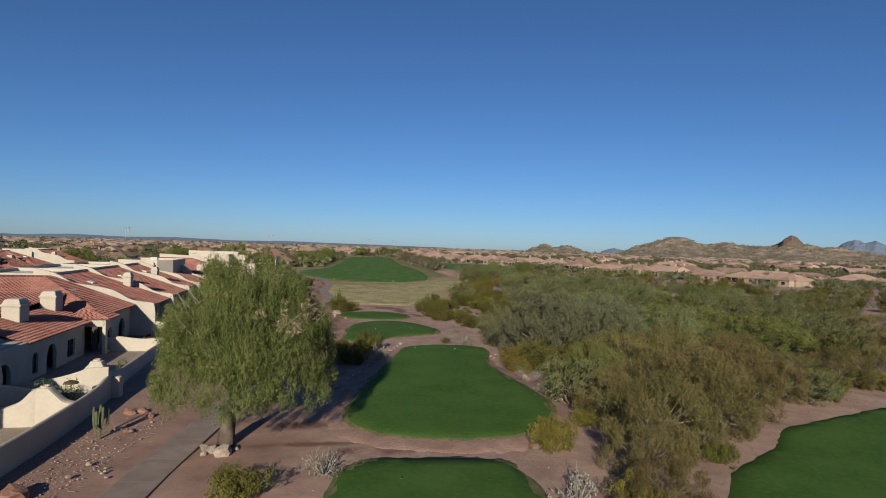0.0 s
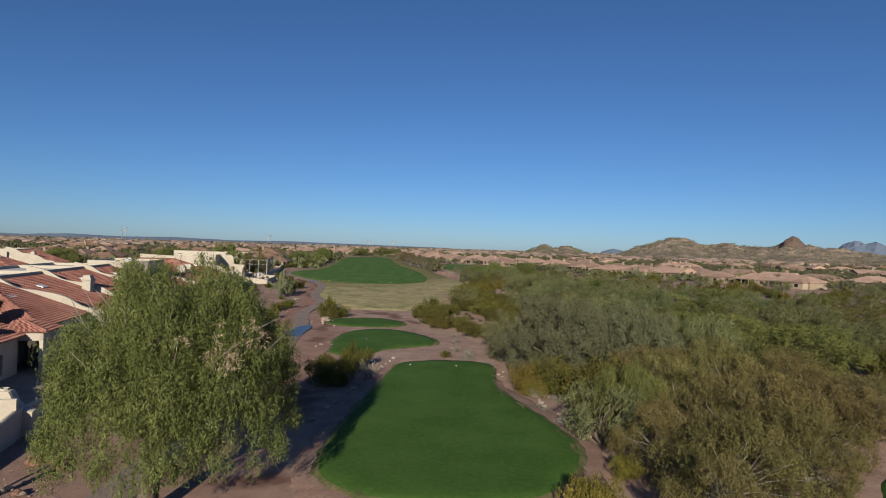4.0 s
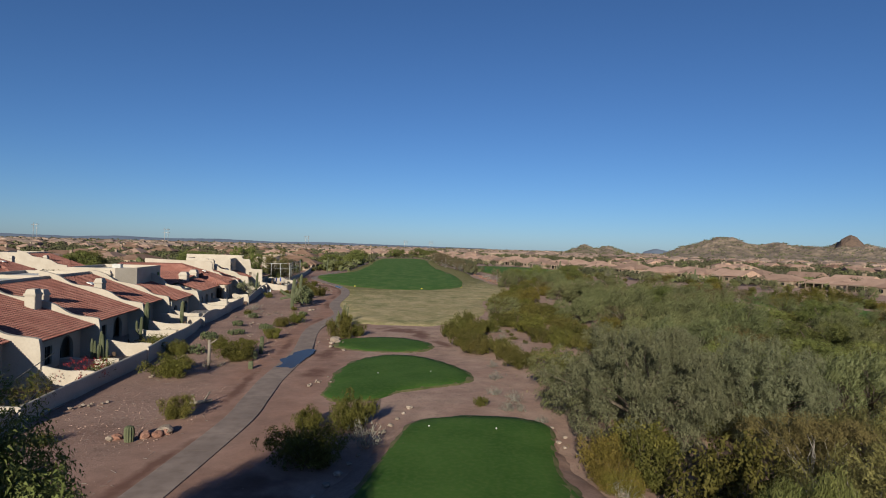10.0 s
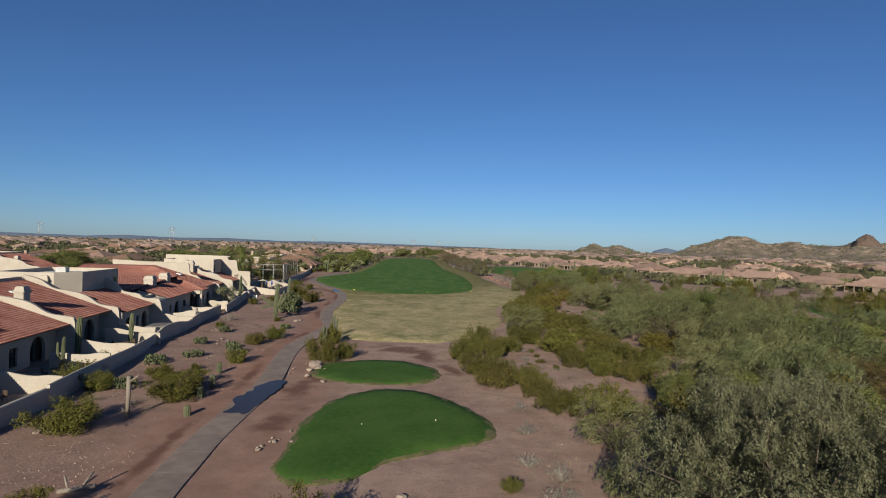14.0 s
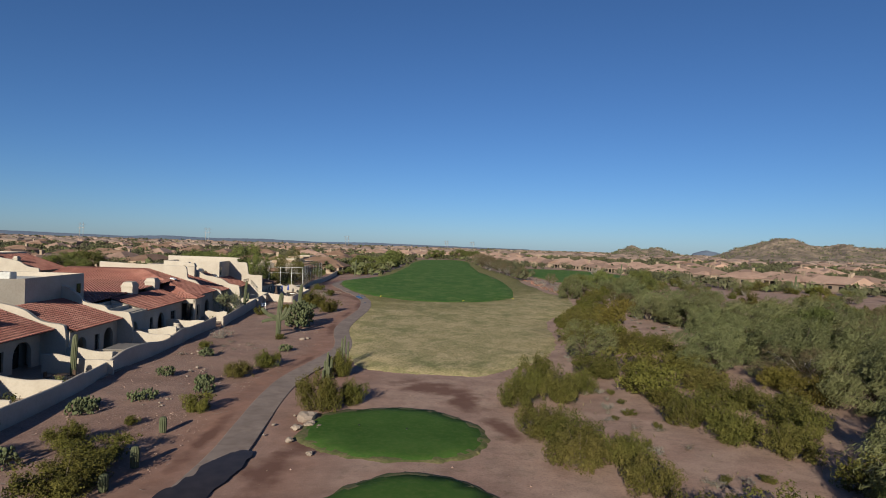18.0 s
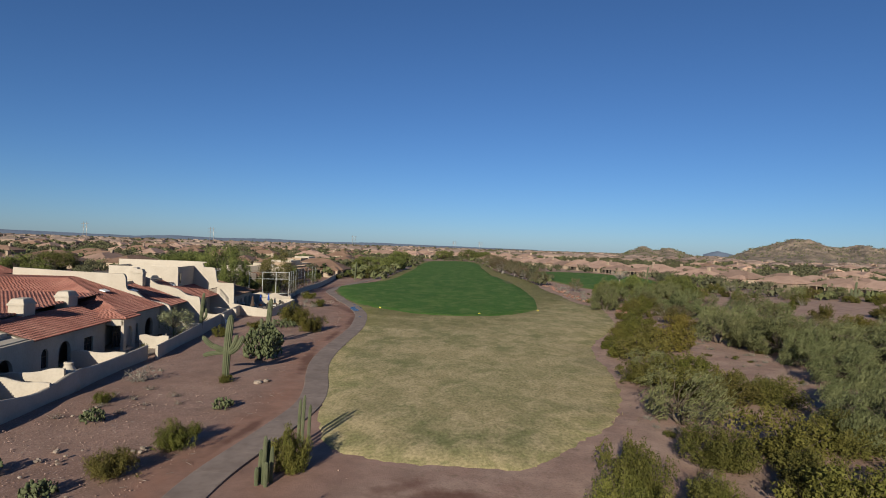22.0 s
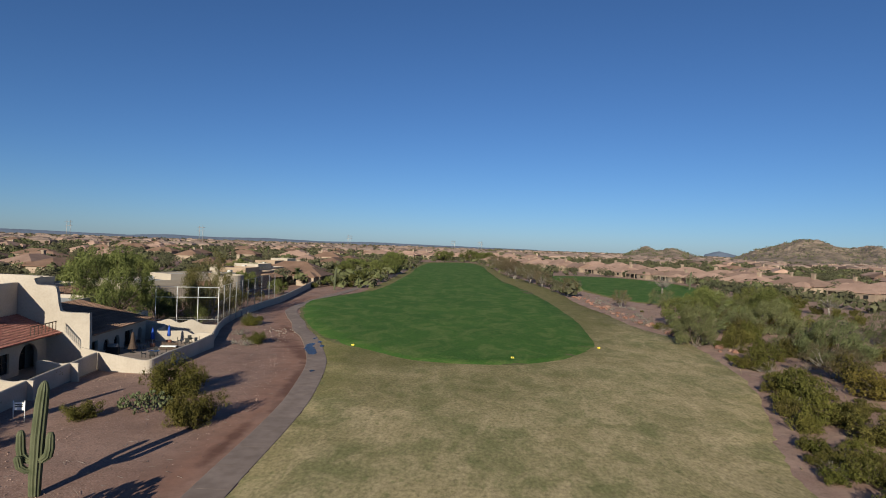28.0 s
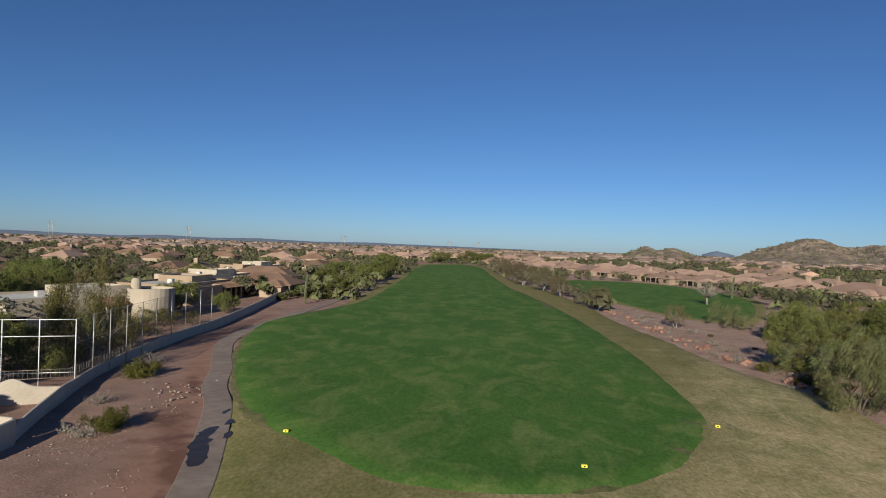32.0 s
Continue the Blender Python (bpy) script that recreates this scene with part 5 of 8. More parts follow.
for dx, dy, ch in ((0, 0, 2.9), (0.35, 0.3, 2.2), (-0.3, 0.25, 2.0), (0.25, -0.35, 1.5), (-0.35, -0.2, 1.1), (0.05, 0.5, 2.5)):
    saguaro(-12.7 + dx, 131.4 + dy, ch, 0.13, [], "slim columnar cactus stem in a cluster beside the path")
for dx, dy, ch in ((0, 0, 3.6), (0.4, 0.2, 2.9), (-0.35, 0.3, 3.2)):
    saguaro(-12.4 + dx, 138.2 + dy, ch, 0.12, [], "slim columnar cactus stem behind a bush")
saguaro(-58.5, 262.0, 6.0, 0.34, [(180, 1.6, 1.1, 1.5, 0.26), (0, 1.6, 1.1, 2.0, 0.26), (90, 2.0, 0.9, 1.1, 0.22)], "many-armed saguaro beside a house")
saguaro(-46.0, 322.0, 7.2, 0.32, [(180, 2.6, 1.0, 1.6, 0.2)], "tall saguaro beside a garden wall")
saguaro(126.0, 300.0, 7.0, 0.4, [(180, 2.2, 1.2, 2.2, 0.28), (0, 2.4, 1.2, 2.0, 0.28), (120, 2.8, 1.0, 1.2, 0.25)], "many-armed saguaro before the far houses")
saguaro(84.0, 390.0, 7.5, 0.4, [(170, 2.4, 1.2, 2.2, 0.28), (-10, 2.6, 1.2, 1.6, 0.28)], "saguaro beside the neighbouring fairway")
for bx, by, bh in ((-20.4, 113.4, 1.15), (-18.7, 106.8, 1.3), (-18.4, 103.2, 1.0), (-17.3, 97.6, 0.9)):
    saguaro(bx, by, bh, 0.28, [], "stubby barrel-shaped young saguaro on dirt")


def prickly(x, y, r, h, seed, label):
    t = empty("prickly_pear", pose(x, y, 0), label, "cactus", "prickly pears")
    g = random.Random(seed)
    bm = bmesh.new()
    n = int(40 + 80 * r) if h < 3 else 520
    for i in range(n):
        a, k = g.uniform(0, 6.283), math.sqrt(g.random())
        px, py = r * k * math.cos(a), r * k * math.sin(a)
        pz = g.uniform(0.12, 1.0) * h * (1 - 0.4 * k * k)
        s = g.uniform(0.09, 0.16) * (1.0 if h < 3 else 1.7)
        m = Matrix.Translation((px, py, pz)) @ Euler((g.uniform(-0.5, 0.5), g.uniform(-0.5, 0.5), g.uniform(0, 6.283))).to_matrix().to_4x4() @ Matrix.Diagonal((s, s * 0.22, s * 1.25, 1))
        bmesh.ops.create_icosphere(bm, subdivisions=1, radius=1.0, matrix=m)
    part("pad_clump", bm, M_PADS, t, smooth=True)["kind"] = "stuff"
    return t


PRICKLY = [(-29.1, 130.5, 0.9, 1.0), (-26.5, 121.6, 1.2, 0.9), (-28.9, 117.1, 1.2, 0.9), (-22.4, 124.6, 0.9, 1.3), (-26.0, 168.0, 2.3, 4.3), (-32.1, 194.0, 2.2, 1.3), (-24, 128.2, 0.9, 0.8), (-21.6, 146.3, 0.9, 0.8), (-29.7, 118.8, 1.0, 0.8), (-26.5, 105.8, 1.1, 1.2), (-29.5, 141, 0.9, 1.0), (104, 182, 3.0, 2.2)]
for i, (x, y, r, h) in enumerate(PRICKLY):
    prickly(x, y, r, h, i, "clump of flat green prickly pear pads" if h < 3 else "tall dense prickly pear with many pads")
saguaro(-20.6, 43.3, 2.3, 0.11, [(40, 0.6, 0.5, 1.0, 0.09), (160, 0.5, 0.5, 1.2, 0.09), (270, 0.8, 0.5, 0.8, 0.09), (330, 0.9, 0.3, 0.9, 0.08)], "many-stemmed pale cactus by the wall")


# ---- townhouse row ----
ROW = Matrix(((-0.125, -0.992, 0, -23.5), (0.992, -0.125, 0, 48.0), (0, 0, 1, 0), (0, 0, 0, 1)))   # x along the row, y away from the course


def row_at(s, q, z=0.0):
    return ROW @ Vector((s, q, z))


def tiles(bm, A, B, C, D, course=0.42, wave=0.48):
    """A slope of clay tiles, eave A to B and top D to C: the deck goes into bm, the lapping courses wait in COURSES for their roof."""
    A, B, C, D = (Vector(p) for p in (A, B, C, D))
    up = ((D + C) / 2 - (A + B) / 2)
    nrm = (B - A).cross(up).normalized()
    if nrm.z < 0:
        nrm = -nrm
    bm.faces.new([bm.verts.new(p - nrm * 0.03) for p in (A, B, C, D)])
    n = max(2, int(up.length / course))
    for i in range(n):
        f0, f1 = i / n, min(1.0, (i + 1.12) / n)
        l0, r0, l1, r1 = A.lerp(D, f0), B.lerp(C, f0), A.lerp(D, f1), B.lerp(C, f1)
        w = max((r0 - l0).length, 0.05)
        k = max(1, int(w / wave)) * 2
        lo, hi, bt = [], [], []
        for j in range(k + 1):
            g = j / k
            bump = 0.135 if j % 2 else 0.0
            lo.append(tuple(l0.lerp(r0, g) + nrm * (bump + 0.075)))
            hi.append(tuple(l1.lerp(r1, g) + nrm * (bump * 0.8)))
            bt.append(tuple(l0.lerp(r0, g) - nrm * 0.02))
        m = k + 1
        COURSES.append((lo + hi + bt, [q for j in range(k) for q in ((j, j + 1, m + j + 1, m + j), (2 * m + j, 2 * m + j + 1, j + 1, j))]))


COURSES = []


def roof_part(name, bm, parent, label="", material=None):
    """The deck as a part and each course of tiles under it."""
    ob = part(name, bm, material or M_TILE, parent, label)
    for vs, fs in COURSES:
        put("tile_course", mesh_of("tile_course", vs, fs, material or M_TILE), ob)
    COURSES.clear()
    return ob


def ridge_caps(bm, a, b):
    a, b = Vector(a), Vector(b)
    d = (b - a).normalized()
    s = d.cross(Vector((0, 0, 1))).normalized()
    n = max(2, int((b - a).length / 0.4))
    for i in range(n):
        p, q = a.lerp(b, i / n), a.lerp(b, (i + 1.1) / n)
        r = []
        for c, k in ((p, 1.0), (q, 0.8)):
            r.append([bm.verts.new(c + s * (math.cos(t) * 0.17 * k) + Vector((0, 0, 0.05 + math.sin(t) * 0.15 * k))) for t in (0, 0.8, 1.57, 2.34, 3.14)])
        for j in range(4):
            bm.faces.new((r[0][j], r[0][j + 1], r[1][j + 1], r[1][j]))


def openings_wall(bm, s0, s1, q, h, thick, holes):
    """A wall along s with holes (centre, width, sill, head, arched) cut right through it."""
    def slab(pts):
        prism(bm, [(p[0], q, p[1]) for p in pts], thick, (0, 1, 0))
    cur = s0
    for c, w, sill, head, arched in sorted(holes):
        a, b = c - w / 2, c + w / 2
        if a > cur + 0.01:
            slab([(cur, 0), (a, 0), (a, h), (cur, h)])
        if sill > 0.02:
            slab([(a, 0), (b, 0), (b, sill), (a, sill)])
        if arched:
            rise = w / 2
            arc = [(c + rise * math.cos(t), head - rise + rise * math.sin(t)) for t in np.linspace(math.pi, 0, 11)]
            for p, r in zip(arc, arc[1:]):
                slab([p, r, (r[0], h), (p[0], h)])
        else:
            slab([(a, head), (b, head), (b, h), (a, h)])
        cur = b
    if s1 > cur + 0.01:
        slab([(cur, 0), (s1, 0), (s1, h), (cur, h)])


def facade(parent, s0, s1, q, h, holes, back=1.6):
    bm = bmesh.new()
    openings_wall(bm, s0, s1, q, h, 0.35, holes)
    bmesh.ops.remove_doubles(bm, verts=bm.verts[:], dist=0.002)
    part("facade", bm, M_STUCCO, parent)
    for c, w, sill, head, arched in holes:
        deep = 0.22 if sill > 0.3 else back
        bm = bmesh.new()
        box(bm, c - w / 2 - 0.1, c + w / 2 + 0.1, q + deep + 0.02, q + deep + 0.06, sill, head)
        win = part("window" if sill > 0.3 else "patio_door", bm, M_GLASS, parent)
        bm = bmesh.new()
        for x0, x1 in ((c - w / 2, c - w / 2 + 0.08), (c - 0.04, c + 0.04), (c + w / 2 - 0.08, c + w / 2)):
            box(bm, x0, x1, q + deep - 0.03, q + deep + 0.015, sill + 0.01, head - (w * 0.25 if arched else 0.02))
        box(bm, c - w / 2, c + w / 2, q + deep - 0.035, q + deep + 0.01, sill + (head - sill) * 0.55, sill + (head - sill) * 0.55 + 0.07)
        part("frame", bm, M_DARKWOOD, win)


def parapet(parent, s, prof, thick=0.5, name="party_wall"):
    """A party wall across the row whose top follows (q, z) in soft curves."""
    top = smooth_loop(prof, 6, False)
    bm = bmesh.new()
    pts = [(s, prof[0][0], 0), (s, prof[-1][0], 0)] + [(s, p[0], p[1]) for p in reversed(top)]
    prism(bm, pts, thick, (1, 0, 0))
    ob = part(name, bm, M_STUCCO, parent)
    return ob


def scurve(qf, qb, zf, zb, waves=2):
    """Profile from the low front to the high back in stepped waves."""
    out = [(qf - 0.5, zf - 1.5), (qf - 0.35, zf - 0.35), (qf, zf)]
    for i in range(waves):
        a, b = i / waves, (i + 1) / waves
        q0, q1, z0, z1 = qf + (qb - qf) * a, qf + (qb - qf) * b, zf + (zb - zf) * a, zf + (zb - zf) * b
        out += [(q0 + (q1 - q0) * 0.35, z0 + (z1 - z0) * 0.18), (q0 + (q1 - q0) * 0.65, z0 + (z1 - z0) * 0.72), (q1, z1)]
    return out


def chimney(parent, s, q, z0, z1, w=1.5, d=1.1):
    bm = bmesh.new()
    box(bm, s - w / 2, s + w / 2, q - d / 2, q + d / 2, z0, z1 - 0.75, 0.04)
    ch = part("chimney", bm, M_STUCCO, parent)
    bm = bmesh.new()
    box(bm, s - w / 2 - 0.1, s + w / 2 + 0.1, q - d / 2 - 0.1, q + d / 2 + 0.1, z1 - 0.75, z1 - 0.5, 0.04)
    k = 0.72
    for a, b, c in ((1.0, z1 - 0.5, z1 - 0.1), (k + 0.1, z1 - 0.1, z1)):
        vs = box(bm, s - w / 2 * a, s + w / 2 * a, q - d / 2 * a, q + d / 2 * a, b, c)
        for v in vs[4:]:
            v.co.x, v.co.y = s + (v.co.x - s) * 0.82, q + (v.co.y - q) * 0.82
    part("cap", bm, M_STUCCO, ch)


def flat_block(parent, s0, s1, q0, q1, z, name="upper_block", chamfer=0.0, lip=0.5):
    """A flat-roofed stucco block with parapet lip and pale roof coating; chamfer cuts its near front corner."""
    pts = [(s0 + chamfer, q0), (s1, q0), (s1, q1), (s0, q1)] + ([(s0, q0 + chamfer)] if chamfer else [])
    bm = bmesh.new()
    prism(bm, [(p[0], p[1], 0.0) for p in pts], z - lip, (0, 0, 1))
    c = (sum(p[0] for p in pts) / len(pts), sum(p[1] for p in pts) / len(pts))
    n = len(pts)
    for i in range(n):
        a, b = pts[i], pts[(i + 1) % n]
        def inn(p):
            v = Vector((c[0] - p[0], c[1] - p[1])).normalized() * 0.42
            return (p[0] + v.x, p[1] + v.y)
        prism(bm, [(a[0], a[1], z - lip + 0.001), (b[0], b[1], z - lip + 0.001), (*inn(b), z - lip + 0.001), (*inn(a), z - lip + 0.001)], lip, (0, 0, 1))
    blk = part(name, bm, M_STUCCO, parent)
    bm = bmesh.new()
    prism(bm, [(c[0] + (p[0] - c[0]) * 0.93, c[1] + (p[1] - c[1]) * 0.93, z - lip + 0.01) for p in pts], 0.03, (0, 0, 1))
    part("roof_coating", bm, M_ROOFWHITE, blk)
    return blk


def skylight(parent, s, q, z, tilt):
    bm = bmesh.new()
    box(bm, -0.7, 0.7, -0.45, 0.45, 0.0, 0.16, 0.05)
    o = part("skylight", bm, M_WHITE, parent, "white skylight dome")
    o.matrix_basis = Matrix.Translation((s, q, z)) @ Euler((tilt, 0, 0)).to_matrix().to_4x4()


def house(label):
    t = empty("townhouse", ROW, label, "house", "townhouses of the row")
    return t


def shed_unit(s0, s1, qe, ze, qr, zr, chim, seed, wall_at_start=True):
    """A unit with one tiled slope down to the course between two curved party walls."""
    t = house("cream stucco townhouse with a sloping red tile roof")
    g = random.Random(seed)
    bm = bmesh.new()
    tiles(bm, (s0 + 0.42, qe, ze), (s1, qe, ze), (s1, qr, zr), (s0 + 0.42, qr, zr))
    # a small projecting eave over the arched porch
    roof_part("roof", bm, t, "red clay tile roof")
    bm = bmesh.new()
    prism(bm, [(s0 + 0.42, qe + 0.25, ze - 0.14), (s0 + 0.42, qr, zr - 0.2), (s0 + 0.42, qr, 0), (s0 + 0.42, qe + 2.9, 0), (s0 + 0.42, qe + 2.9, ze - 0.16 + (zr - ze) * 0.1)], s1 - s0 - 0.42, (1, 0, 0))
    part("body", bm, M_STUCCO, t)
    w = s1 - s0
    facade(t, s0 + 0.43, s1, qe + 1.5, ze - 0.1, [(s0 + w * 0.24, 2.9, 0.02, 2.8, True), (s0 + w * 0.51, 1.5, 0.5, 2.5, False), (s0 + w * 0.78, 3.1, 0.02, 3.0, True)], 1.3)
    if wall_at_start:
        parapet(t, s0, scurve(qe - 0.9, qr + 1.5, ze + 0.85, zr + 1.2))
    if chim:
        chimney(t, chim[0], chim[1], 3.0, chim[2])
    flat_block(t, s0 + 0.45, s1 - 0.05, qr + 0.05, qr + 10, zr + 0.45, "rear_block")
    skylight(t, s0 + w * 0.42, qe + (qr - qe) * 0.72, ze + (zr - ze) * 0.72 + 0.1, math.atan2(zr - ze, qr - qe))
    bm = bmesh.new()
    lathe(bm, [(0.16, 0), (0.2, 0.25), (0.12, 0.3), (0.26, 0.42)], 10, cx=s0 + w * 0.6, cy=qr + 4)
    v = part("roof_vent", bm, M_STEEL, t)
    v.location.z = zr - 0.05
    return t


def hip_unit(u, qo, seed):
    """The wide end unit: a low front wing, a hipped roof with two chimneys, and a tall party wall."""
    t = house("wide cream stucco townhouse with hipped red tile roof and two chimneys")
    e, low = 5.6 + qo, 4.2
    c = u + 25.5
    end = u + 37.8
    ap = (end - 2.2, 18.2, 8.0)
    bm = bmesh.new()
    tiles(bm, (c, e, low), (end, e, low), (end, ap[1], ap[2]), ap)
    tiles(bm, (c, 36, low), (c, e, low), ap, (ap[0], 32, ap[2]))
    tiles(bm, (end, 18.2, 7.98), (end, 32, 7.98), (ap[0], 32, ap[2]), (ap[0], 18.2, ap[2]))
    ridge_caps(bm, (c, e, low), ap)
    roof = roof_part("roof", bm, t, "hipped red clay tile roof")
    bm = bmesh.new()
    tiles(bm, (u + 8.2, e + 0.8, 3.7), (c - 0.4, e + 0.8, 3.7), (c - 0.4, e + 5.8, 5.3), (u + 8.2, e + 5.8, 5.3))
    roof_part("wing_roof", bm, t, "low red clay tile roof")
    bm = bmesh.new()
    tiles(bm, (u + 0.7, 32, 5.0), (u + 0.7, e + 6.0, 5.0), (c + 6, e + 6.0, 6.3), (c + 6, 32, 6.3), 0.75)
    roof_part("rear_roof", bm, t, "low-pitched red clay tile roof")
    # small hipped porch roof at the corner
    bm = bmesh.new()
    pc = c - 2.4
    tiles(bm, (pc, e - 1.2, 4.05), (c + 1.6, e - 1.2, 4.05), (c + 0.4, e + 1.2, 5.0), (pc + 1.2, e + 1.2, 5.0))
    tiles(bm, (pc, e + 2.4, 4.05), (pc, e - 1.2, 4.05), (pc + 1.2, e + 1.2, 5.0), (pc + 1.2, e + 2.4, 5.0))
    ridge_caps(bm, (pc, e - 1.2, 4.08), (pc + 1.2, e + 1.2, 5.02))
    roof_part("porch_roof", bm, t)
    bm = bmesh.new()
    box(bm, c + 0.6, end, e + 3.2, 35, 0, low - 0.05)
    box(bm, u + 8.2, c + 0.6, e + 3.4, e + 5.8, 0, 3.75)
    prism(bm, [(u + 8.2, e + 1.6, 3.74), (u + 8.2, e + 5.8, 5.12), (u + 8.2, e + 5.8, 3.74)], 16.8, (1, 0, 0))
    box(bm, pc + 0.3, c + 0.55, e - 0.7, e + 3.1, 3.2, 4.0)
    part("body", bm, M_STUCCO, t)
    facade(t, u + 8.25, pc + 0.2, e + 1.4, 3.6, [(u + 11, 1.2, 0.5, 2.5, True), (u + 14.6, 2.3, 0.02, 2.7, True), (u + 19.5, 2.0, 0.5, 2.4, False)])
    facade(t, u + 0.46, u + 8.2, e + 0.9, 3.9, [(u + 4, 2.4, 0.02, 2.7, True)])
    flat_block(t, u + 0.46, u + 8.1, e + 3.3, e + 5.4, 4.5, "corner_block", 0.0, 0.5)
    bm = bmesh.new()
    box(bm, u + 0.46, u + 8.1, e + 1.35, e + 3.25, 3.6, 4.0)
    part("porch_top", bm, M_STUCCO, t)
    facade(t, pc + 0.3, c + 1.2, e - 0.75, 4.0, [(c - 0.5, 1.7, 0.3, 3.0, True)])
    facade(t, c + 1.25, end - 0.05, e + 0.6, 4.05, [(c + 4, 2.0, 0.02, 2.6, False), (c + 8.6, 2.6, 0.02, 2.9, True)])
    chimney(t, u + 24.1, 12.1 + 0.4 * qo, 4.4, 7.25, 2.1, 1.6)
    chimney(t, u + 15.0, 11.8 + 0.4 * qo, 4.2, 7.2, 2.1, 1.6)
    flat_block(t, u + 0.5, c - 0.2, e + 5.9, 30, 4.9, "rear_block")
    skylight(t, end - 4.5, 12 + qo, 6.5, 0.3)
    parapet(t, u, [(e - 0.6, 2.6), (e - 0.2, 4.2), (e + 0.4, 4.5), (e + 2.2, 4.6), (e + 3.0, 5.2), (e + 5.2, 5.6), (e + 6.2, 6.6), (e + 8.0, 7.6), (e + 12, 7.8)])
    return t


hip_unit(2.7, 2.2, 1)
t = house("cream stucco townhouse with tall flat-roofed block")
flat_block(t, -16.0, 2.2, 14.5, 26.0, 8.9, "upper_block", 0.0, 0.6)
flat_block(t, -16.0, 0.0, 9.6, 14.4, 7.6, "front_block", 0.0, 0.5)
shed_unit(40.5, 55.7, 6.6, 3.7, 19.0, 7.9, (54.3, 12.6, 8.0), 2)
shed_unit(55.7, 73.0, 7.4, 3.7, 19.5, 7.9, (59.8, 14.3, 7.5), 3)
shed_unit(73.0, 86.6, 8.2, 3.8, 19.5, 7.9, (75.0, 13.6, 8.0), 4)
t = house("cream stucco townhouse with a flat-roofed upper storey")
bm = bmesh.new()
tiles(bm, (87.1, 6.2, 3.6), (98.0, 6.2, 3.6), (98.0, 13.6, 6.0), (87.1, 13.6, 6.0))
roof_part("roof", bm, t, "red clay tile roof")
bm = bmesh.new()
box(bm, 87.05, 97.95, 9.0, 13.6, 0, 3.5)
prism(bm, [(87.05, 6.9, 3.5), (87.05, 13.6, 5.85), (87.05, 13.6, 3.5)], 10.9, (1, 0, 0))
part("body", bm, M_STUCCO, t)
facade(t, 87.05, 98.0, 6.9, 3.45, [(89.5, 2.2, 0.02, 2.6, True), (93, 1.1, 0.5, 2.4, False), (95.8, 2.4, 0.02, 2.8, True)])
parapet(t, 86.6, scurve(7.6, 19.5, 4.35, 8.6))
chimney(t, 88.2, 17.4, 5.0, 8.5)
blk = flat_block(t, 88.0, 103.4, 13.7, 24.0, 8.9, "upper_block", 2.6, 0.6)
for wx, wz in ((99.5, 6.0), (102, 6.3)):
    bm = bmesh.new()
    box(bm, wx - 0.45, wx + 0.45, 13.62, 13.69, wz, wz + 1.3)
    part("window", bm, M_GLASS, t)
bm = bmesh.new()
box(bm, 95.0, 96.3, 18.0, 19.4, 8.3, 9.3, 0.05)
part("air_conditioner", bm, M_ROOFWHITE, t, "boxy white rooftop air conditioner")
hip_unit(98.0, 0.0, 5)
s5 = shed_unit(136.2, 147.4, 6.4, 3.6, 14.5, 6.5, None, 6, False)
parapet(s5, 135.8, [(4.6, 2.2), (4.8, 3.9), (5.6, 4.5), (8.2, 5.0), (9.6, 6.0), (11.0, 6.5), (11.4, 8.5), (13, 8.7), (20, 8.9), (27, 9.2)])
chimney(s5, 146.4, 13.8, 5.0, 8.9, 1.2, 1.6)
s6 = shed_unit(147.4, 161.6, 5.6, 3.6, 13.0, 6.6, (149.0, 15.5, 9.0), 7)
flat_block(s6, 153.5, 161.5, 10.2, 22.0, 9.0, "upper_block", 0.0, 0.5)
bm = bmesh.new()
box(bm, 154.2, 154.9, 10.12, 10.19, 6.1, 7.9)
part("window", bm, M_GLASS, s6)
bm = bmesh.new()
for i in range(8):
    box(bm, 156.0 + i * 0.62, 156.06 + i * 0.62, 5.5, 5.56, 4.1, 5.0)
box(bm, 156.0, 160.5, 5.48, 5.58, 5.0, 5.08)
part("balcony_rail", bm, M_DARKWOOD, s6)
parapet(s6, 161.6, [(2.6, 0.0), (2.7, 5.3), (3.0, 5.8), (5.4, 5.9), (5.9, 6.4), (6.2, 8.2), (6.6, 8.7), (8.2, 8.8), (8.6, 9.4), (9.2, 9.8), (24, 9.9)])
# low brown-roofed house in the shade at the end of the row
t = house("low brown-roofed stucco house shaded by the townhouses")
bm = bmesh.new()
tiles(bm, (162.2, 2.4, 3.3), (177.5, 2.4, 3.3), (177.5, 12.0, 5.5), (162.2, 12.0, 5.5))
roof_part("roof", bm, t, "brown clay tile roof", M_TILE_BROWN)
bm = bmesh.new()
box(bm, 162.1, 177.3, 6.5, 12.0, 0, 3.2)
prism(bm, [(162.1, 3.4, 3.2), (162.1, 12.0, 5.3), (162.1, 12.0, 3.2)], 15.2, (1, 0, 0))
part("body", bm, M_STUCCO, t)
facade(t, 162.1, 177.4, 3.2, 3.15, [(163.8, 1.6, 0.02, 2.4, False), (166.6, 1.3, 0.9, 2.2, True), (169.2, 1.4, 0.3, 2.3, True), (172.4, 2.2, 0.02, 2.4, False), (175.6, 1.2, 0.02, 2.4, True)])
flat_block(t, 162.2, 184.0, 12.1, 24.0, 5.6, "rear_block", 0.0, 0.5)
flat_block(t, 177.6, 185.0, 6.0, 12.0, 3.4, "side_block", 0.0, 0.4)
chimney(t, 170.0, 14.0, 4.6, 6.9)


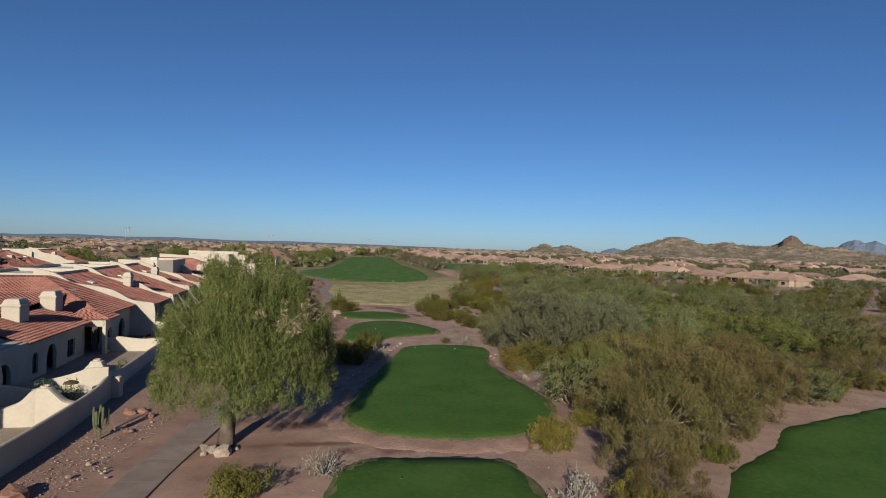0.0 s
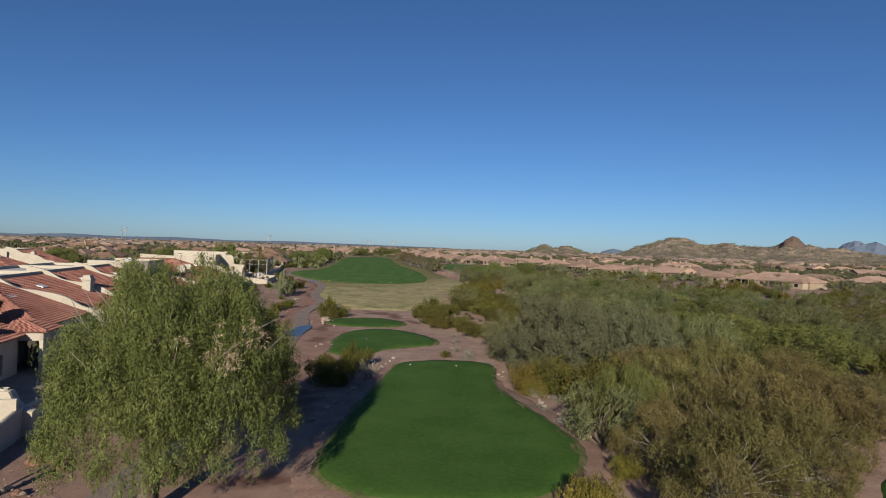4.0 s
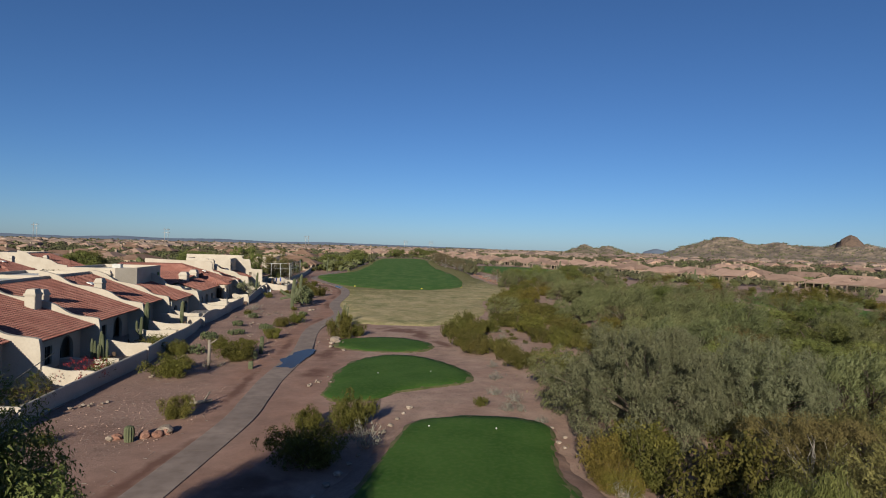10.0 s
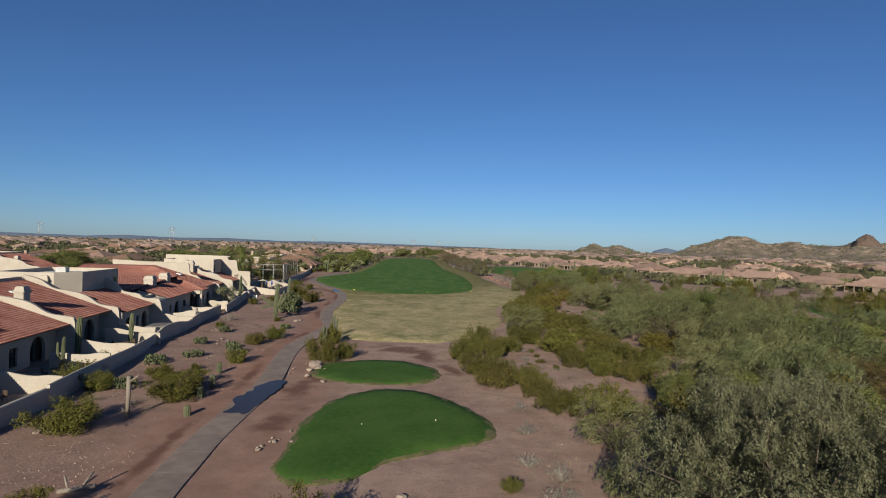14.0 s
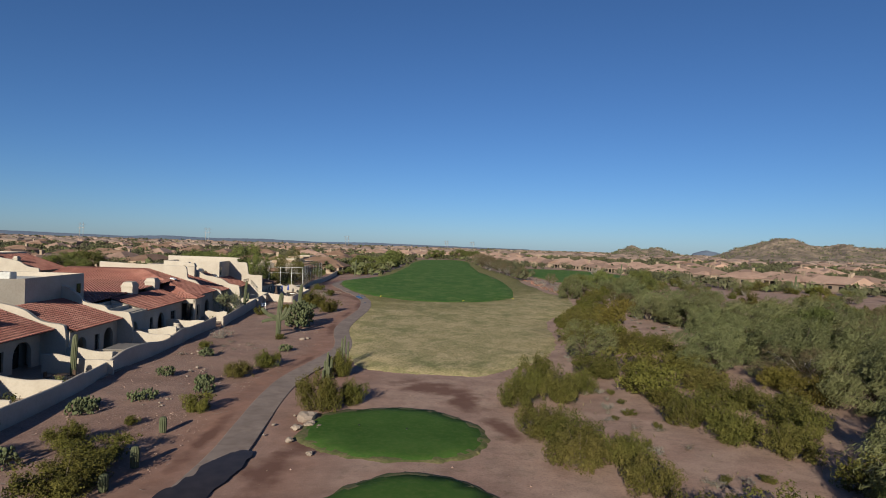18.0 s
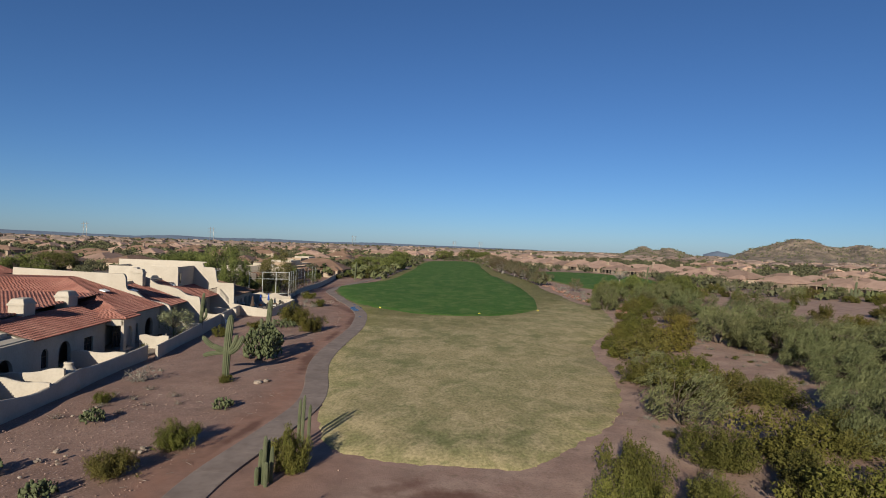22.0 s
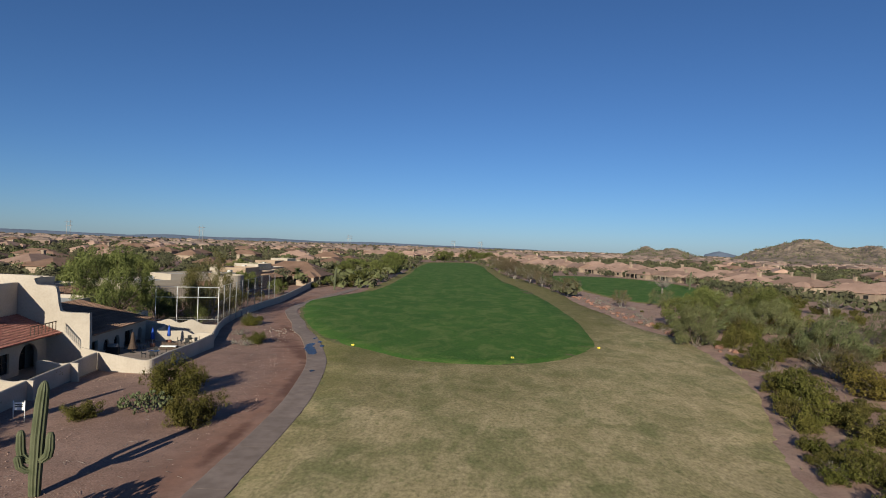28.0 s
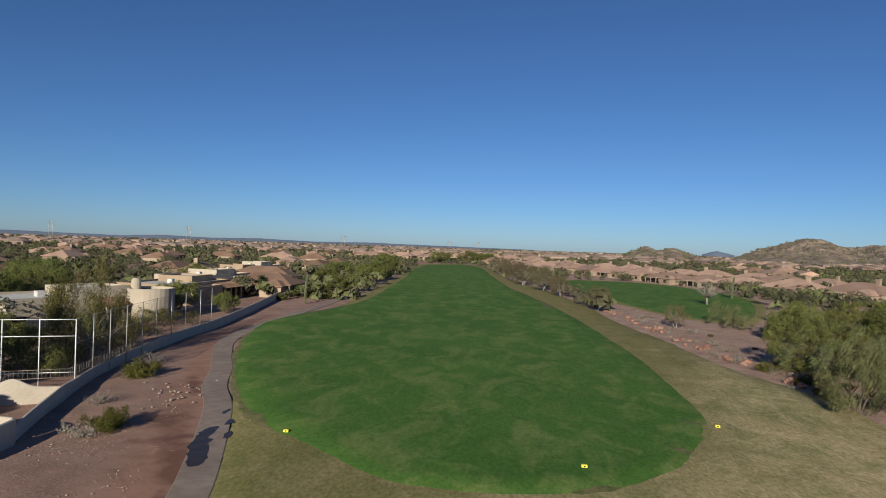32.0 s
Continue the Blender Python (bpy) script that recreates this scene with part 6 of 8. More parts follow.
# ---- garden and patio walls ----
def wall_run(name, pts, label, h=1.6, thick=0.28, wavy=0.0, seed=0):
    """A stucco garden wall along world points (x, y, height)."""
    g = random.Random(seed)
    ln = smooth_loop(pts, 5, False)
    bm = bmesh.new()
    rows = []
    for i, p in enumerate(ln):
        t = ln[min(i + 1, len(ln) - 1)] - ln[max(i - 1, 0)]
        n = np.array((t[1], -t[0])) / (np.hypot(t[0], t[1]) + 1e-9) * thick / 2
        hh = p[2] + wavy * math.sin(i * 1.1 + seed)
        rows.append([bm.verts.new((p[0] - n[0], p[1] - n[1], -0.3)), bm.verts.new((p[0] - n[0], p[1] - n[1], hh - 0.06)), bm.verts.new((p[0] - n[0] * 0.5, p[1] - n[1] * 0.5, hh)), bm.verts.new((p[0] + n[0] * 0.5, p[1] + n[1] * 0.5, hh)), bm.verts.new((p[0] + n[0], p[1] + n[1], hh - 0.06)), bm.verts.new((p[0] + n[0], p[1] + n[1], -0.3))])
    for a, b in zip(rows, rows[1:]):
        for i in range(5):
            bm.faces.new((a[i], a[i + 1], b[i + 1], b[i]))
    bm.faces.new(rows[0])
    bm.faces.new(list(reversed(rows[-1])))
    bmesh.ops.recalc_face_normals(bm, faces=bm.faces[:])
    return tagged(part(name, bm, M_STUCCO), label, "wall", "garden walls", "structure")


wall_run("garden_wall", [(-22.8, 22, 1.7), (-22.9, 36, 1.7), (-23.4, 44, 1.7), (-24.0, 49.5, 1.7), (-24.6, 53.5, 2.0), (-25.8, 59, 1.5), (-27.4, 70, 1.4), (-28.4, 80, 1.4), (-29.0, 90, 1.5), (-29.4, 99, 1.6)], "long cream garden wall along the row", seed=1)
wall_run("garden_wall", [(-29.4, 99.3, 1.8), (-30.6, 106, 1.7), (-31.8, 113, 1.5), (-32.6, 119, 1.4), (-33.4, 124, 1.5)], "cream garden wall stepping with the ground", seed=2)
wall_run("garden_wall", [(-33.6, 124.3, 1.3), (-35.0, 130, 1.2), (-35.4, 134, 1.8), (-35.8, 139, 1.7), (-36.2, 144, 1.2), (-36.6, 149, 1.9), (-37.3, 153, 1.6), (-38.2, 160, 1.5), (-38.6, 164.5, 1.6)], "cream garden wall with soft steps", seed=3)
wall_run("garden_wall", [(-37.6, 164.8, 1.5), (-39.4, 174, 1.5), (-40.8, 182, 1.6), (-42.2, 190, 1.6), (-43.4, 197, 1.7), (-44.2, 203, 1.8), (-44.6, 206.5, 1.9)], "cream garden wall below the saguaros", seed=4)
wall_run("garden_wall", [(-47.0, 207.8, 2.1), (-44.6, 207.0, 1.9), (-41.0, 206.6, 1.5), (-39.4, 206.6, 1.3), (-38.7, 207.2, 1.4), (-38.6, 210, 1.6), (-38.7, 216, 1.6), (-38.9, 220, 1.7), (-39.1, 222.8, 1.75)], "cream patio wall standing out towards the path", seed=5)
wall_run("garden_wall", [(-39.3, 223.0, 1.75), (-41, 223.2, 1.75), (-42, 223.2, 1.5), (-43, 223.1, 1.9), (-44.5, 222.8, 1.9), (-46.6, 222.0, 1.9)], "cream patio wall with a notched top", seed=7)
wall_run("garden_wall", [(-43.3, 233.6, 1.3), (-45, 232.6, 1.5), (-46.4, 231.9, 2.2), (-48, 231.4, 1.7), (-49.4, 231.0, 2.3), (-51, 230.6, 1.9), (-53.5, 230.0, 2.2), (-57, 229.2, 2.2)], "sunlit cream yard wall with an uneven top", seed=8)
wall_run("garden_wall", [(-46.6, 222.4, 2.0), (-47.2, 225.4, 2.2), (-48.6, 226.4, 2.2), (-53, 225.4, 2.2)], "cream yard wall beside the brown-roofed house", seed=9)
wall_run("garden_wall", [(-39.6, 223.4, 1.0), (-41.0, 227, 1.1), (-42.4, 231, 1.2), (-43.4, 234, 1.3), (-44.6, 237.4, 1.1), (-46.4, 244, 1.1), (-48.2, 256, 1.2), (-49.0, 268, 1.3), (-49.4, 282, 1.4), (-52.0, 305, 1.5), (-56.5, 340, 1.6), (-60, 380, 1.6)], "low stucco wall along the netted garden", seed=6)


def divider(s, q0, q1, z0, z1, label="curved cream wall between patios", skew=0.0):
    """A patio wall from the facade down to the garden wall with a swooping top."""
    a, b = row_at(s, q0), row_at(s + skew, q1)
    pts = []
    for i, f in enumerate((0, 0.2, 0.4, 0.6, 0.8, 1.0)):
        p = a.lerp(b, f)
        z = z0 + (z1 - z0) * (0.5 - 0.5 * math.cos(f * math.pi)) + 0.1 * math.sin(f * 9)
        pts.append((p.x, p.y, z))
    return wall_run("patio_wall", pts, label, thick=0.3)


for s, q0, q1, z0, z1 in ((1.5, 8, 0.3, 2.2, 1.6), (5.2, 7.6, 0.3, 1.4, 2.7), (28.0, 7.4, 0.5, 1.7, 1.5), (40.8, 6.2, 0.6, 1.9, 1.4), (47, 6.4, 0.7, 1.5, 1.4), (56.0, 6.2, 0.3, 1.9, 1.5), (66.5, 6.4, 0.4, 1.6, 1.6), (73.3, 7.2, 0.3, 1.9, 1.5), (83.0, 7.4, 0.5, 1.9, 1.3), (87.0, 7.4, 1.4, 1.9, 1.4), (98.3, 5.2, 0.4, 2.0, 1.6), (100.8, 6.0, 0.6, 1.8, 2.3), (112.5, 6.2, 0.6, 1.7, 1.6), (124, 4.0, 0.4, 1.7, 1.6), (136, 4.2, 0.4, 1.9, 1.6), (148, 4.4, 0.4, 1.7, 1.6), (155, 4.2, 0.3, 1.9, 1.7)):
    divider(s, q0, q1, z0, z1)


def beehive(x, y, h, r, label):
    t = empty("kiva_fireplace", pose(x, y, 0), label, "fireplace", "outdoor fireplaces")
    bm = bmesh.new()
    lathe(bm, [(r, -0.2), (r * 0.98, h * 0.25), (r * 0.85, h * 0.5), (r * 0.6, h * 0.72), (r * 0.42, h * 0.84), (r * 0.38, h * 0.93), (r * 0.42, h * 0.95), (r * 0.40, h)], 20)
    part("hood", bm, M_STUCCO, t, smooth=True)
    bm = bmesh.new()
    lathe(bm, [(r * 0.28, h * 0.985), (r * 0.28, h + 0.012)], 14)
    part("flue", bm, M_BLACK, t)
    return t


for bx, by, tall in ((-25.9, 54.2, 3.05), (-25.6, 46.0, 2.75)):
    wall_run("patio_wall", [(bx - 4.0, by - 0.5, 1.2), (bx - 2.6, by - 0.3, 1.35), (bx - 1.5, by - 0.2, 1.8), (bx - 0.85, by - 0.1, 2.5), (bx - 0.5, by, tall - 0.1), (bx - 0.3, by, tall), (bx + 0.3, by, tall), (bx + 0.5, by, tall - 0.1), (bx + 0.85, by, 2.3), (bx + 1.4, by, 1.85), (bx + 2.0, by, 1.7)], "cream stucco wall swelling into a bell-shaped fireplace", thick=0.75)
    bm = bmesh.new()
    lathe(bm, [(0.30, 0.0), (0.30, 0.14), (0.22, 0.14), (0.22, 0.02)], 14)
    o = part("flue", bm, M_STUCCO)
    o.matrix_basis = pose(bx, by, tall - 0.02)
    tagged(o, "short round flue on a stucco fireplace", "flue", "outdoor fireplaces")
beehive(-37.4, 149.4, 2.6, 1.0, "small cream beehive fireplace at a patio corner")

# patio paving behind the walls
for s0, s1, q0 in ((-8, 38, 0.5), (40, 86, 0.7), (86, 161, 0.9)):
    bm = bmesh.new()
    pts = [row_at(s0, q0), row_at(s1, q0), row_at(s1, 11), row_at(s0, 11)]
    prism(bm, [(p.x, p.y, -0.05) for p in pts], 0.075, (0, 0, 1))
    tagged(part("patio", bm, M_PATIO), "pinkish paved patios behind the garden wall", "patio", kind="structure")
bm = bmesh.new()
prism(bm, [(-39.0, 207.2, -0.05), (-38.9, 214, -0.05), (-39.2, 222.7, -0.05), (-46.5, 221.8, -0.05), (-49, 208.0, -0.05)], 0.65, (0, 0, 1))
tagged(part("patio", bm, M_PATIO), "raised paved patio with umbrellas", "patio", kind="structure")


# ---- houses farther off ----
def hip_roof(bm, x0, x1, y0, y1, z, rise, over=0.6, gable=False):
    x0, x1, y0, y1 = x0 - over, x1 + over, y0 - over, y1 + over
    run = (y1 - y0) / 2
    a = 0.0 if gable else min(run, (x1 - x0) / 2 - 0.3)
    ym = (y0 + y1) / 2
    for zz in (0.0,):
        v = [bm.verts.new(p) for p in ((x0, y0, z), (x1, y0, z), (x1, y1, z), (x0, y1, z), (x0 + a, ym, z + rise), (x1 - a, ym, z + rise))]
        w = [bm.verts.new((p.co.x, p.co.y, z - 0.22)) for p in v[:4]]
        for f in ((v[0], v[1], v[5], v[4]), (v[2], v[3], v[4], v[5]), (v[1], v[2], v[5]), (v[3], v[0], v[4]), (w[0], w[3], w[2], w[1]), (w[0], w[1], v[1], v[0]), (w[1], w[2], v[2], v[1]), (w[2], w[3], v[3], v[2]), (w[3], w[0], v[0], v[3])):
            bm.faces.new(f)


def window_on(parent, x, z0, z1, w, y, name="window"):
    bm = bmesh.new()
    box(bm, x - w / 2, x + w / 2, y - 0.03, y + 0.05, z0, z1)
    o = part(name, bm, M_GLASS, parent)


def suburban(label, W, D, roofmat, gable, chim, wing):
    """A single-storey tiled house; its patio side looks along -y."""
    t = empty("house", pose(0, 0, 0), label, "house")
    bm = bmesh.new()
    box(bm, -W / 2, W / 2, -D / 2, D / 2, -0.2, 2.95)
    if gable:
        for x in (-W / 2, W / 2 - 0.2):
            prism(bm, [(x, -D / 2, 2.94), (x, D / 2, 2.94), (x, 0, 2.9 + D * 0.2)], 0.2, (1, 0, 0))
    part("wall", bm, M_STUCCO_TAN, t)
    bm = bmesh.new()
    hip_roof(bm, -W / 2, W / 2, -D / 2, D / 2, 3.05, D * 0.21, 0.7, gable)
    part("roof", bm, roofmat, t)
    if wing:
        bm = bmesh.new()
        box(bm, W * 0.12, W * 0.45, -D / 2 - 3.5, -D / 2, -0.2, 2.75)
        part("wing", bm, M_STUCCO_TAN, t)
        bm = bmesh.new()
        hip_roof(bm, W * 0.12, W * 0.45, -D / 2 - 3.5, -D / 2 + 3, 2.85, 1.5, 0.5)
        part("wing_roof", bm, roofmat, t)
    bm = bmesh.new()
    for x in (-W * 0.42, -W * 0.24, -W * 0.06):
        box(bm, x - 0.16, x + 0.16, -D / 2 - 2.6, -D / 2 - 2.28, -0.2, 2.5)
    box(bm, -W * 0.44, -W * 0.04, -D / 2 - 2.7, -D / 2, 2.5, 2.85)
    part("patio_cover", bm, M_STUCCO_TAN, t)
    window_on(t, -W * 0.24, 0.1, 2.3, W * 0.24, -D / 2 - 0.02, "patio_door")
    window_on(t, W * 0.04, 0.9, 2.1, 1.5, -D / 2 - 0.02)
    window_on(t, W * 0.30, 0.8, 2.1, 1.8, -D / 2 - (3.52 if wing else 0.02))
    if chim:
        bm = bmesh.new()
        box(bm, W * 0.2, W * 0.2 + 1.3, -0.6, 0.5, 2.8, 2.8 + D * 0.21 + 1.3, 0.05)
        box(bm, W * 0.2 - 0.1, W * 0.2 + 1.4, -0.7, 0.6, 2.9 + D * 0.21 + 1.1, 2.9 + D * 0.21 + 1.35)
        part("chimney", bm, M_STUCCO_TAN, t)
    return t


kinds = [suburban("tan stucco house with pink tile roof and shaded patio", 19, 13, M_TILE_FAR, False, True, True),
         suburban("tan stucco house under a gabled pink tile roof", 17, 12, M_TILE_FAR, True, True, False),
         suburban("beige stucco house with a low hipped tile roof", 21, 12, M_TILE_FAR, False, False, True),
         suburban("tan stucco house with a brown tile roof", 18, 13, M_TILE_BROWN, False, True, False),
         suburban("brown-roofed stucco house among desert trees", 20, 12, M_TILE_BROWN, False, False, True)]
g = random.Random(8)
y = 262.0
while y < 700:
    for rowi in range(2):
        x = right_line(y) + 10 + rowi * 42 + g.uniform(-3, 3)
        k = kinds[g.choice((0, 1, 2, 2, 0))]
        sc = g.uniform(0.92, 1.12)
        o = copy_thing(k, pose(x, y + g.uniform(-3, 3) + rowi * 9, 0, 0, 0, -67 + g.choice((0, 0, 180, 90)) * (rowi > 0) + g.uniform(-8, 8)) @ Matrix.Diagonal((sc, sc, sc * g.uniform(0.95, 1.15), 1)))
        o["group"] = "tile-roofed houses beyond the course"
    y += 22
for i in range(60):
    a, d = radians(g.uniform(14, 44)), math.exp(g.uniform(math.log(520), math.log(1600)))
    x, y = d * math.sin(a), d * math.cos(a)
    if x < right_line(y) + 150 and y < 700:
        continue
    if x < 30:
        continue
    o = copy_thing(kinds[g.choice((0, 1, 2, 3))], pose(x, y, 0, 0, 0, g.choice((0, 90, 180, 270)) + g.uniform(-15, 15)) @ Matrix.Diagonal((1.1, 1.1, 1.1, 1)))
    o["group"] = "houses below the hills"
taken = []
for i in range(2600):
    if len(taken) > 100:
        break
    x, y = -g.uniform(62, 640), 205 + 900 * g.random() ** 1.5
    if y < 330 and x > -125 or x > -62 - (y - 330) * 0.03 or (y < 250 and x > -165):
        continue
    if any((x - p) ** 2 + (y - q) ** 2 < 23 ** 2 for p, q in taken) or abs(x) > 0.85 * y + 60:
        continue
    taken.append((x, y))
    o = copy_thing(kinds[g.choice((0, 2, 3, 4, 4))], pose(x, y, 0, 0, 0, g.choice((0, 90, 180, 270)) + g.uniform(-12, 12)) @ Matrix.Diagonal((g.uniform(0.9, 1.1), g.uniform(0.9, 1.1), g.uniform(0.95, 1.2), 1)))
    o["group"] = "houses of the far neighbourhood"
for x, y in ((-40, 760), (-15, 772), (10, 768), (-70, 752), (36, 790), (62, 800), (-100, 745), (-60, 800), (20, 820)):
    o = copy_thing(kinds[g.choice((0, 2))], pose(x, y, 0, 0, 0, g.uniform(-20, 20)) @ Matrix.Diagonal((1.2, 1.2, 1.35, 1)))
    o["group"] = "houses at the end of the fairway"
for k in kinds:
    for o in (*k.children_recursive, k):
        bpy.data.objects.remove(o)
# very far roofs, too many to count
vs, fs = [], []
for i in range(900):
    a, d = radians(g.uniform(-44, 40)), math.exp(g.uniform(math.log(1000), math.log(3800)))
    x, y = d * math.sin(a), d * math.cos(a)
    w, dd, h = g.uniform(8, 14), g.uniform(6, 9), g.uniform(3, 5)
    k = len(vs)
    vs += [(x - w, y - dd, 0), (x + w, y - dd, 0), (x + w, y + dd, 0), (x - w, y + dd, 0), (x - w, y - dd, h), (x + w, y - dd, h), (x + w, y + dd, h), (x - w, y + dd, h), (x - w * 0.4, y, h + 2.2), (x + w * 0.4, y, h + 2.2)]
    fs += [tuple(k + j for j in q) for q in ((0, 1, 5, 4), (1, 2, 6, 5), (2, 3, 7, 6), (3, 0, 4, 7), (4, 5, 9, 8), (6, 7, 8, 9), (5, 6, 9), (7, 4, 8))]
tagged(put("distant_roofs", mesh_of("distant_roofs", vs, fs, mat("far_roof", (0.22, 0.155, 0.125), (0.30, 0.225, 0.185), 0.02, 0.9, 0, 0.3, 0.3, vary=0.35, island=True))), "countless distant tan houses", "houses", kind="stuff")

# second row of townhouses behind the first
back_protos = [o for o in scene.objects if o.name.startswith("townhouse") and o.parent is None]
for src, s, q in ((0, 112, 58), (1, 112, 58), (2, 112, 60), (4, 40, 66), (3, 134, 62), (6, 30, 60)):
    o = copy_thing(back_protos[src], ROW @ Matrix.Translation((s, q, 0.0)))
    o["group"] = "townhouses behind the row"


# flat-roofed houses along the netted garden
def pueblo(x, y, turn, W, D, label, wallmat, tower=False):
    t = empty("adobe_house", pose(x, y, 0, 0, 0, turn), label, "house", "flat-roofed houses by the course")
    def block(x0, x1, y0, y1, z, nm):
        bm = bmesh.new()
        box(bm, x0, x1, y0, y1, -0.2, z - 0.45)
        for a, b, c, d in ((x0, x1, y0, y0 + 0.3), (x0, x1, y1 - 0.3, y1), (x0, x0 + 0.3, y0 + 0.3, y1 - 0.3), (x1 - 0.3, x1, y0 + 0.3, y1 - 0.3)):
            box(bm, a, b, c, d, z - 0.449, z)
        o = part(nm, bm, wallmat, t)
        bm = bmesh.new()
        box(bm, x0 + 0.31, x1 - 0.31, y0 + 0.31, y1 - 0.31, z - 0.448, z - 0.42)
        part("roof_coating", bm, M_ROOFWHITE, o)
    block(-W / 2, W / 2, -D / 2, D / 2, 4.6, "main_block")
    block(-W / 2 + 2, W * 0.1, -D / 2 - 3, -D / 2 - 0.01, 3.9, "front_block")
    block(W * 0.05, W / 2 - 1.5, -D * 0.2, D / 2 - 1, 5.7, "upper_block")
    bm = bmesh.new()
    tiles(bm, (W * 0.12, -D / 2 - 3.4, 2.9), (W / 2, -D / 2 - 3.4, 2.9), (W / 2, -D / 2, 4.0), (W * 0.12, -D / 2, 4.0))
    roof_part("porch_roof", bm, t, "", M_TILE_BROWN)
    for i in range(4):
        bm = bmesh.new()
        cx = W * 0.14 + (W * 0.36 - 0.5) * i / 3
        box(bm, cx, cx + 0.4, -D / 2 - 3.2, -D / 2 - 2.8, -0.2, 2.85)
        part("porch_post", bm, wallmat, t)
    for wx, ww in ((W * 0.2, 2.0), (W * 0.36, 2.2)):
        window_on(t, wx, 0.1, 2.3, ww, -D / 2 - 0.02, "patio_door")
    for wx in (-W * 0.36, -W * 0.16):
        window_on(t, wx, 0.8, 2.2, 1.8, -D / 2 - 3.02)
    if tower:
        bm = bmesh.new()
        lathe(bm, [(3.9, -0.2), (3.9, 5.6), (3.6, 5.6), (3.6, 5.1)], 28, cx=W / 2 - 1.0, cy=-D / 2 - 2.5)
        part("round_tower", bm, wallmat, t, "round stucco tower", smooth=False)
        bm = bmesh.new()
        lathe(bm, [(0.9, 4.9), (0.85, 6.4), (0.75, 6.9), (0.55, 7.2)], 16, cx=W / 2 - 2.0, cy=-D / 2 + 0.5)
        part("chimney", bm, wallmat, t)
    bm = bmesh.new()
    box(bm, -2.5, -1.3, 0, 1.2, 4.1, 5.1, 0.05)
    part("air_conditioner", bm, M_ROOFWHITE, t)
    return t


M_ADOBE = mat("adobe_cream", (0.37, 0.315, 0.25), (0.42, 0.36, 0.29), 0.4, 0.95, 0.2, 6, 0.15)
M_ADOBE_TAN = mat("adobe_tan", (0.29, 0.21, 0.145), (0.34, 0.25, 0.175), 0.4, 0.95, 0.2, 6, 0.15)
pueblo(-78, 280.5, 62, 26, 13, "cream flat-roofed house with a round tower", M_ADOBE, True)
pueblo(-76, 320, 84, 24, 14, "tan flat-roofed house with a tiled porch", M_ADOBE_TAN)
pueblo(-84, 352, 80, 24, 15, "cream flat-roofed house behind a garden wall", M_ADOBE)
pueblo(-90, 388, 84, 24, 14, "tan flat-roofed house near the fairway", M_ADOBE_TAN)
pueblo(-96, 424, 80, 22, 14, "cream flat-roofed house near the fairway", M_ADOBE)
pueblo(-92, 250, 86, 24, 14, "pale flat-roofed house behind garden trees", M_ADOBE)


# ---- ball net ----
net = empty("ball_net", pose(0, 0, 0), "tall white-framed golf net round a garden", "net fence")
POSTS = [(-53.9, 235.2), (-51.0, 236.2), (-48.1, 237.2), (-45.2, 238.2)]
SIDE = [(-45.9, 242.0), (-46.6, 246.0), (-47.2, 250.2), (-47.8, 254.6), (-48.4, 259.0), (-48.9, 264.0), (-49.3, 269.0), (-49.6, 274.5), (-50.2, 280.0)]


def bar(name, a, b, r, material, parent, seg=8, label=""):
    vs, fs = [], []
    tube(vs, fs, [a, b], [r, r], seg)
    return put(name, mesh_of(name, vs, fs, material, True), parent, label=label)


for x, y in POSTS:
    bar("post", (x, y, 0), (x, y, 6.65), 0.05, M_WHITE, net)
for x, y in SIDE:
    bar("post", (x, y, 0), (x, y, 6.7), 0.06, M_STEEL, net)
for a, b in zip(POSTS, POSTS[1:]):
    for z in (1.5, 5.0, 6.6):
        bar("rail", (*a, z), (*b, z), 0.035, M_WHITE, net)
run = [POSTS[-1]] + SIDE
for a, b in zip(run, run[1:]):
    for z in (4.3, 6.65):
        bar("cable", (*a, z), (*b, z), 0.02, M_STEEL, net, 5)
vs, fs = [], []
for a, b in list(zip(POSTS, POSTS[1:])) + list(zip(run, run[1:])):
    a, b = Vector((*a, 0)), Vector((*b, 0))
    n = int((b - a).length / 0.28)
    for i in range(n + 1):
        p = a.lerp(b, i / n)
        tube(vs, fs, [(p.x, p.y, 1.2), (p.x, p.y, 6.6)], [0.008, 0.008], 3)
    for z in np.arange(1.3, 6.6, 0.28):
        tube(vs, fs, [(a.x, a.y, z), (b.x, b.y, z)], [0.008, 0.008], 3)
o = put("netting", mesh_of("netting", vs, fs, M_NET), net, label="fine dark netting")
o["kind"] = "stuff"
fence = empty("patio_railing", pose(0, 0, 0), "low tan metal railing on the wall below the net", "railing")
rail_pts = [(-52.5, 234.6), (-49.0, 235.8), (-45.4, 237.6), (-46.2, 242), (-47.0, 248), (-47.7, 253)]
for a, b in zip(rail_pts, rail_pts[1:]):
    a, b = Vector((*a, 0)), Vector((*b, 0))
    n = int((b - a).length / 0.35)
    for z in (1.15, 1.95):
        bar("rail", (a.x, a.y, z), (b.x, b.y, z), 0.035, M_WOOD, fence, 5)
    for i in range(n):
        p = a.lerp(b, i / n)
        bar("baluster", (p.x, p.y, 1.1), (p.x, p.y, 1.95), 0.022, M_WOOD, fence, 4)


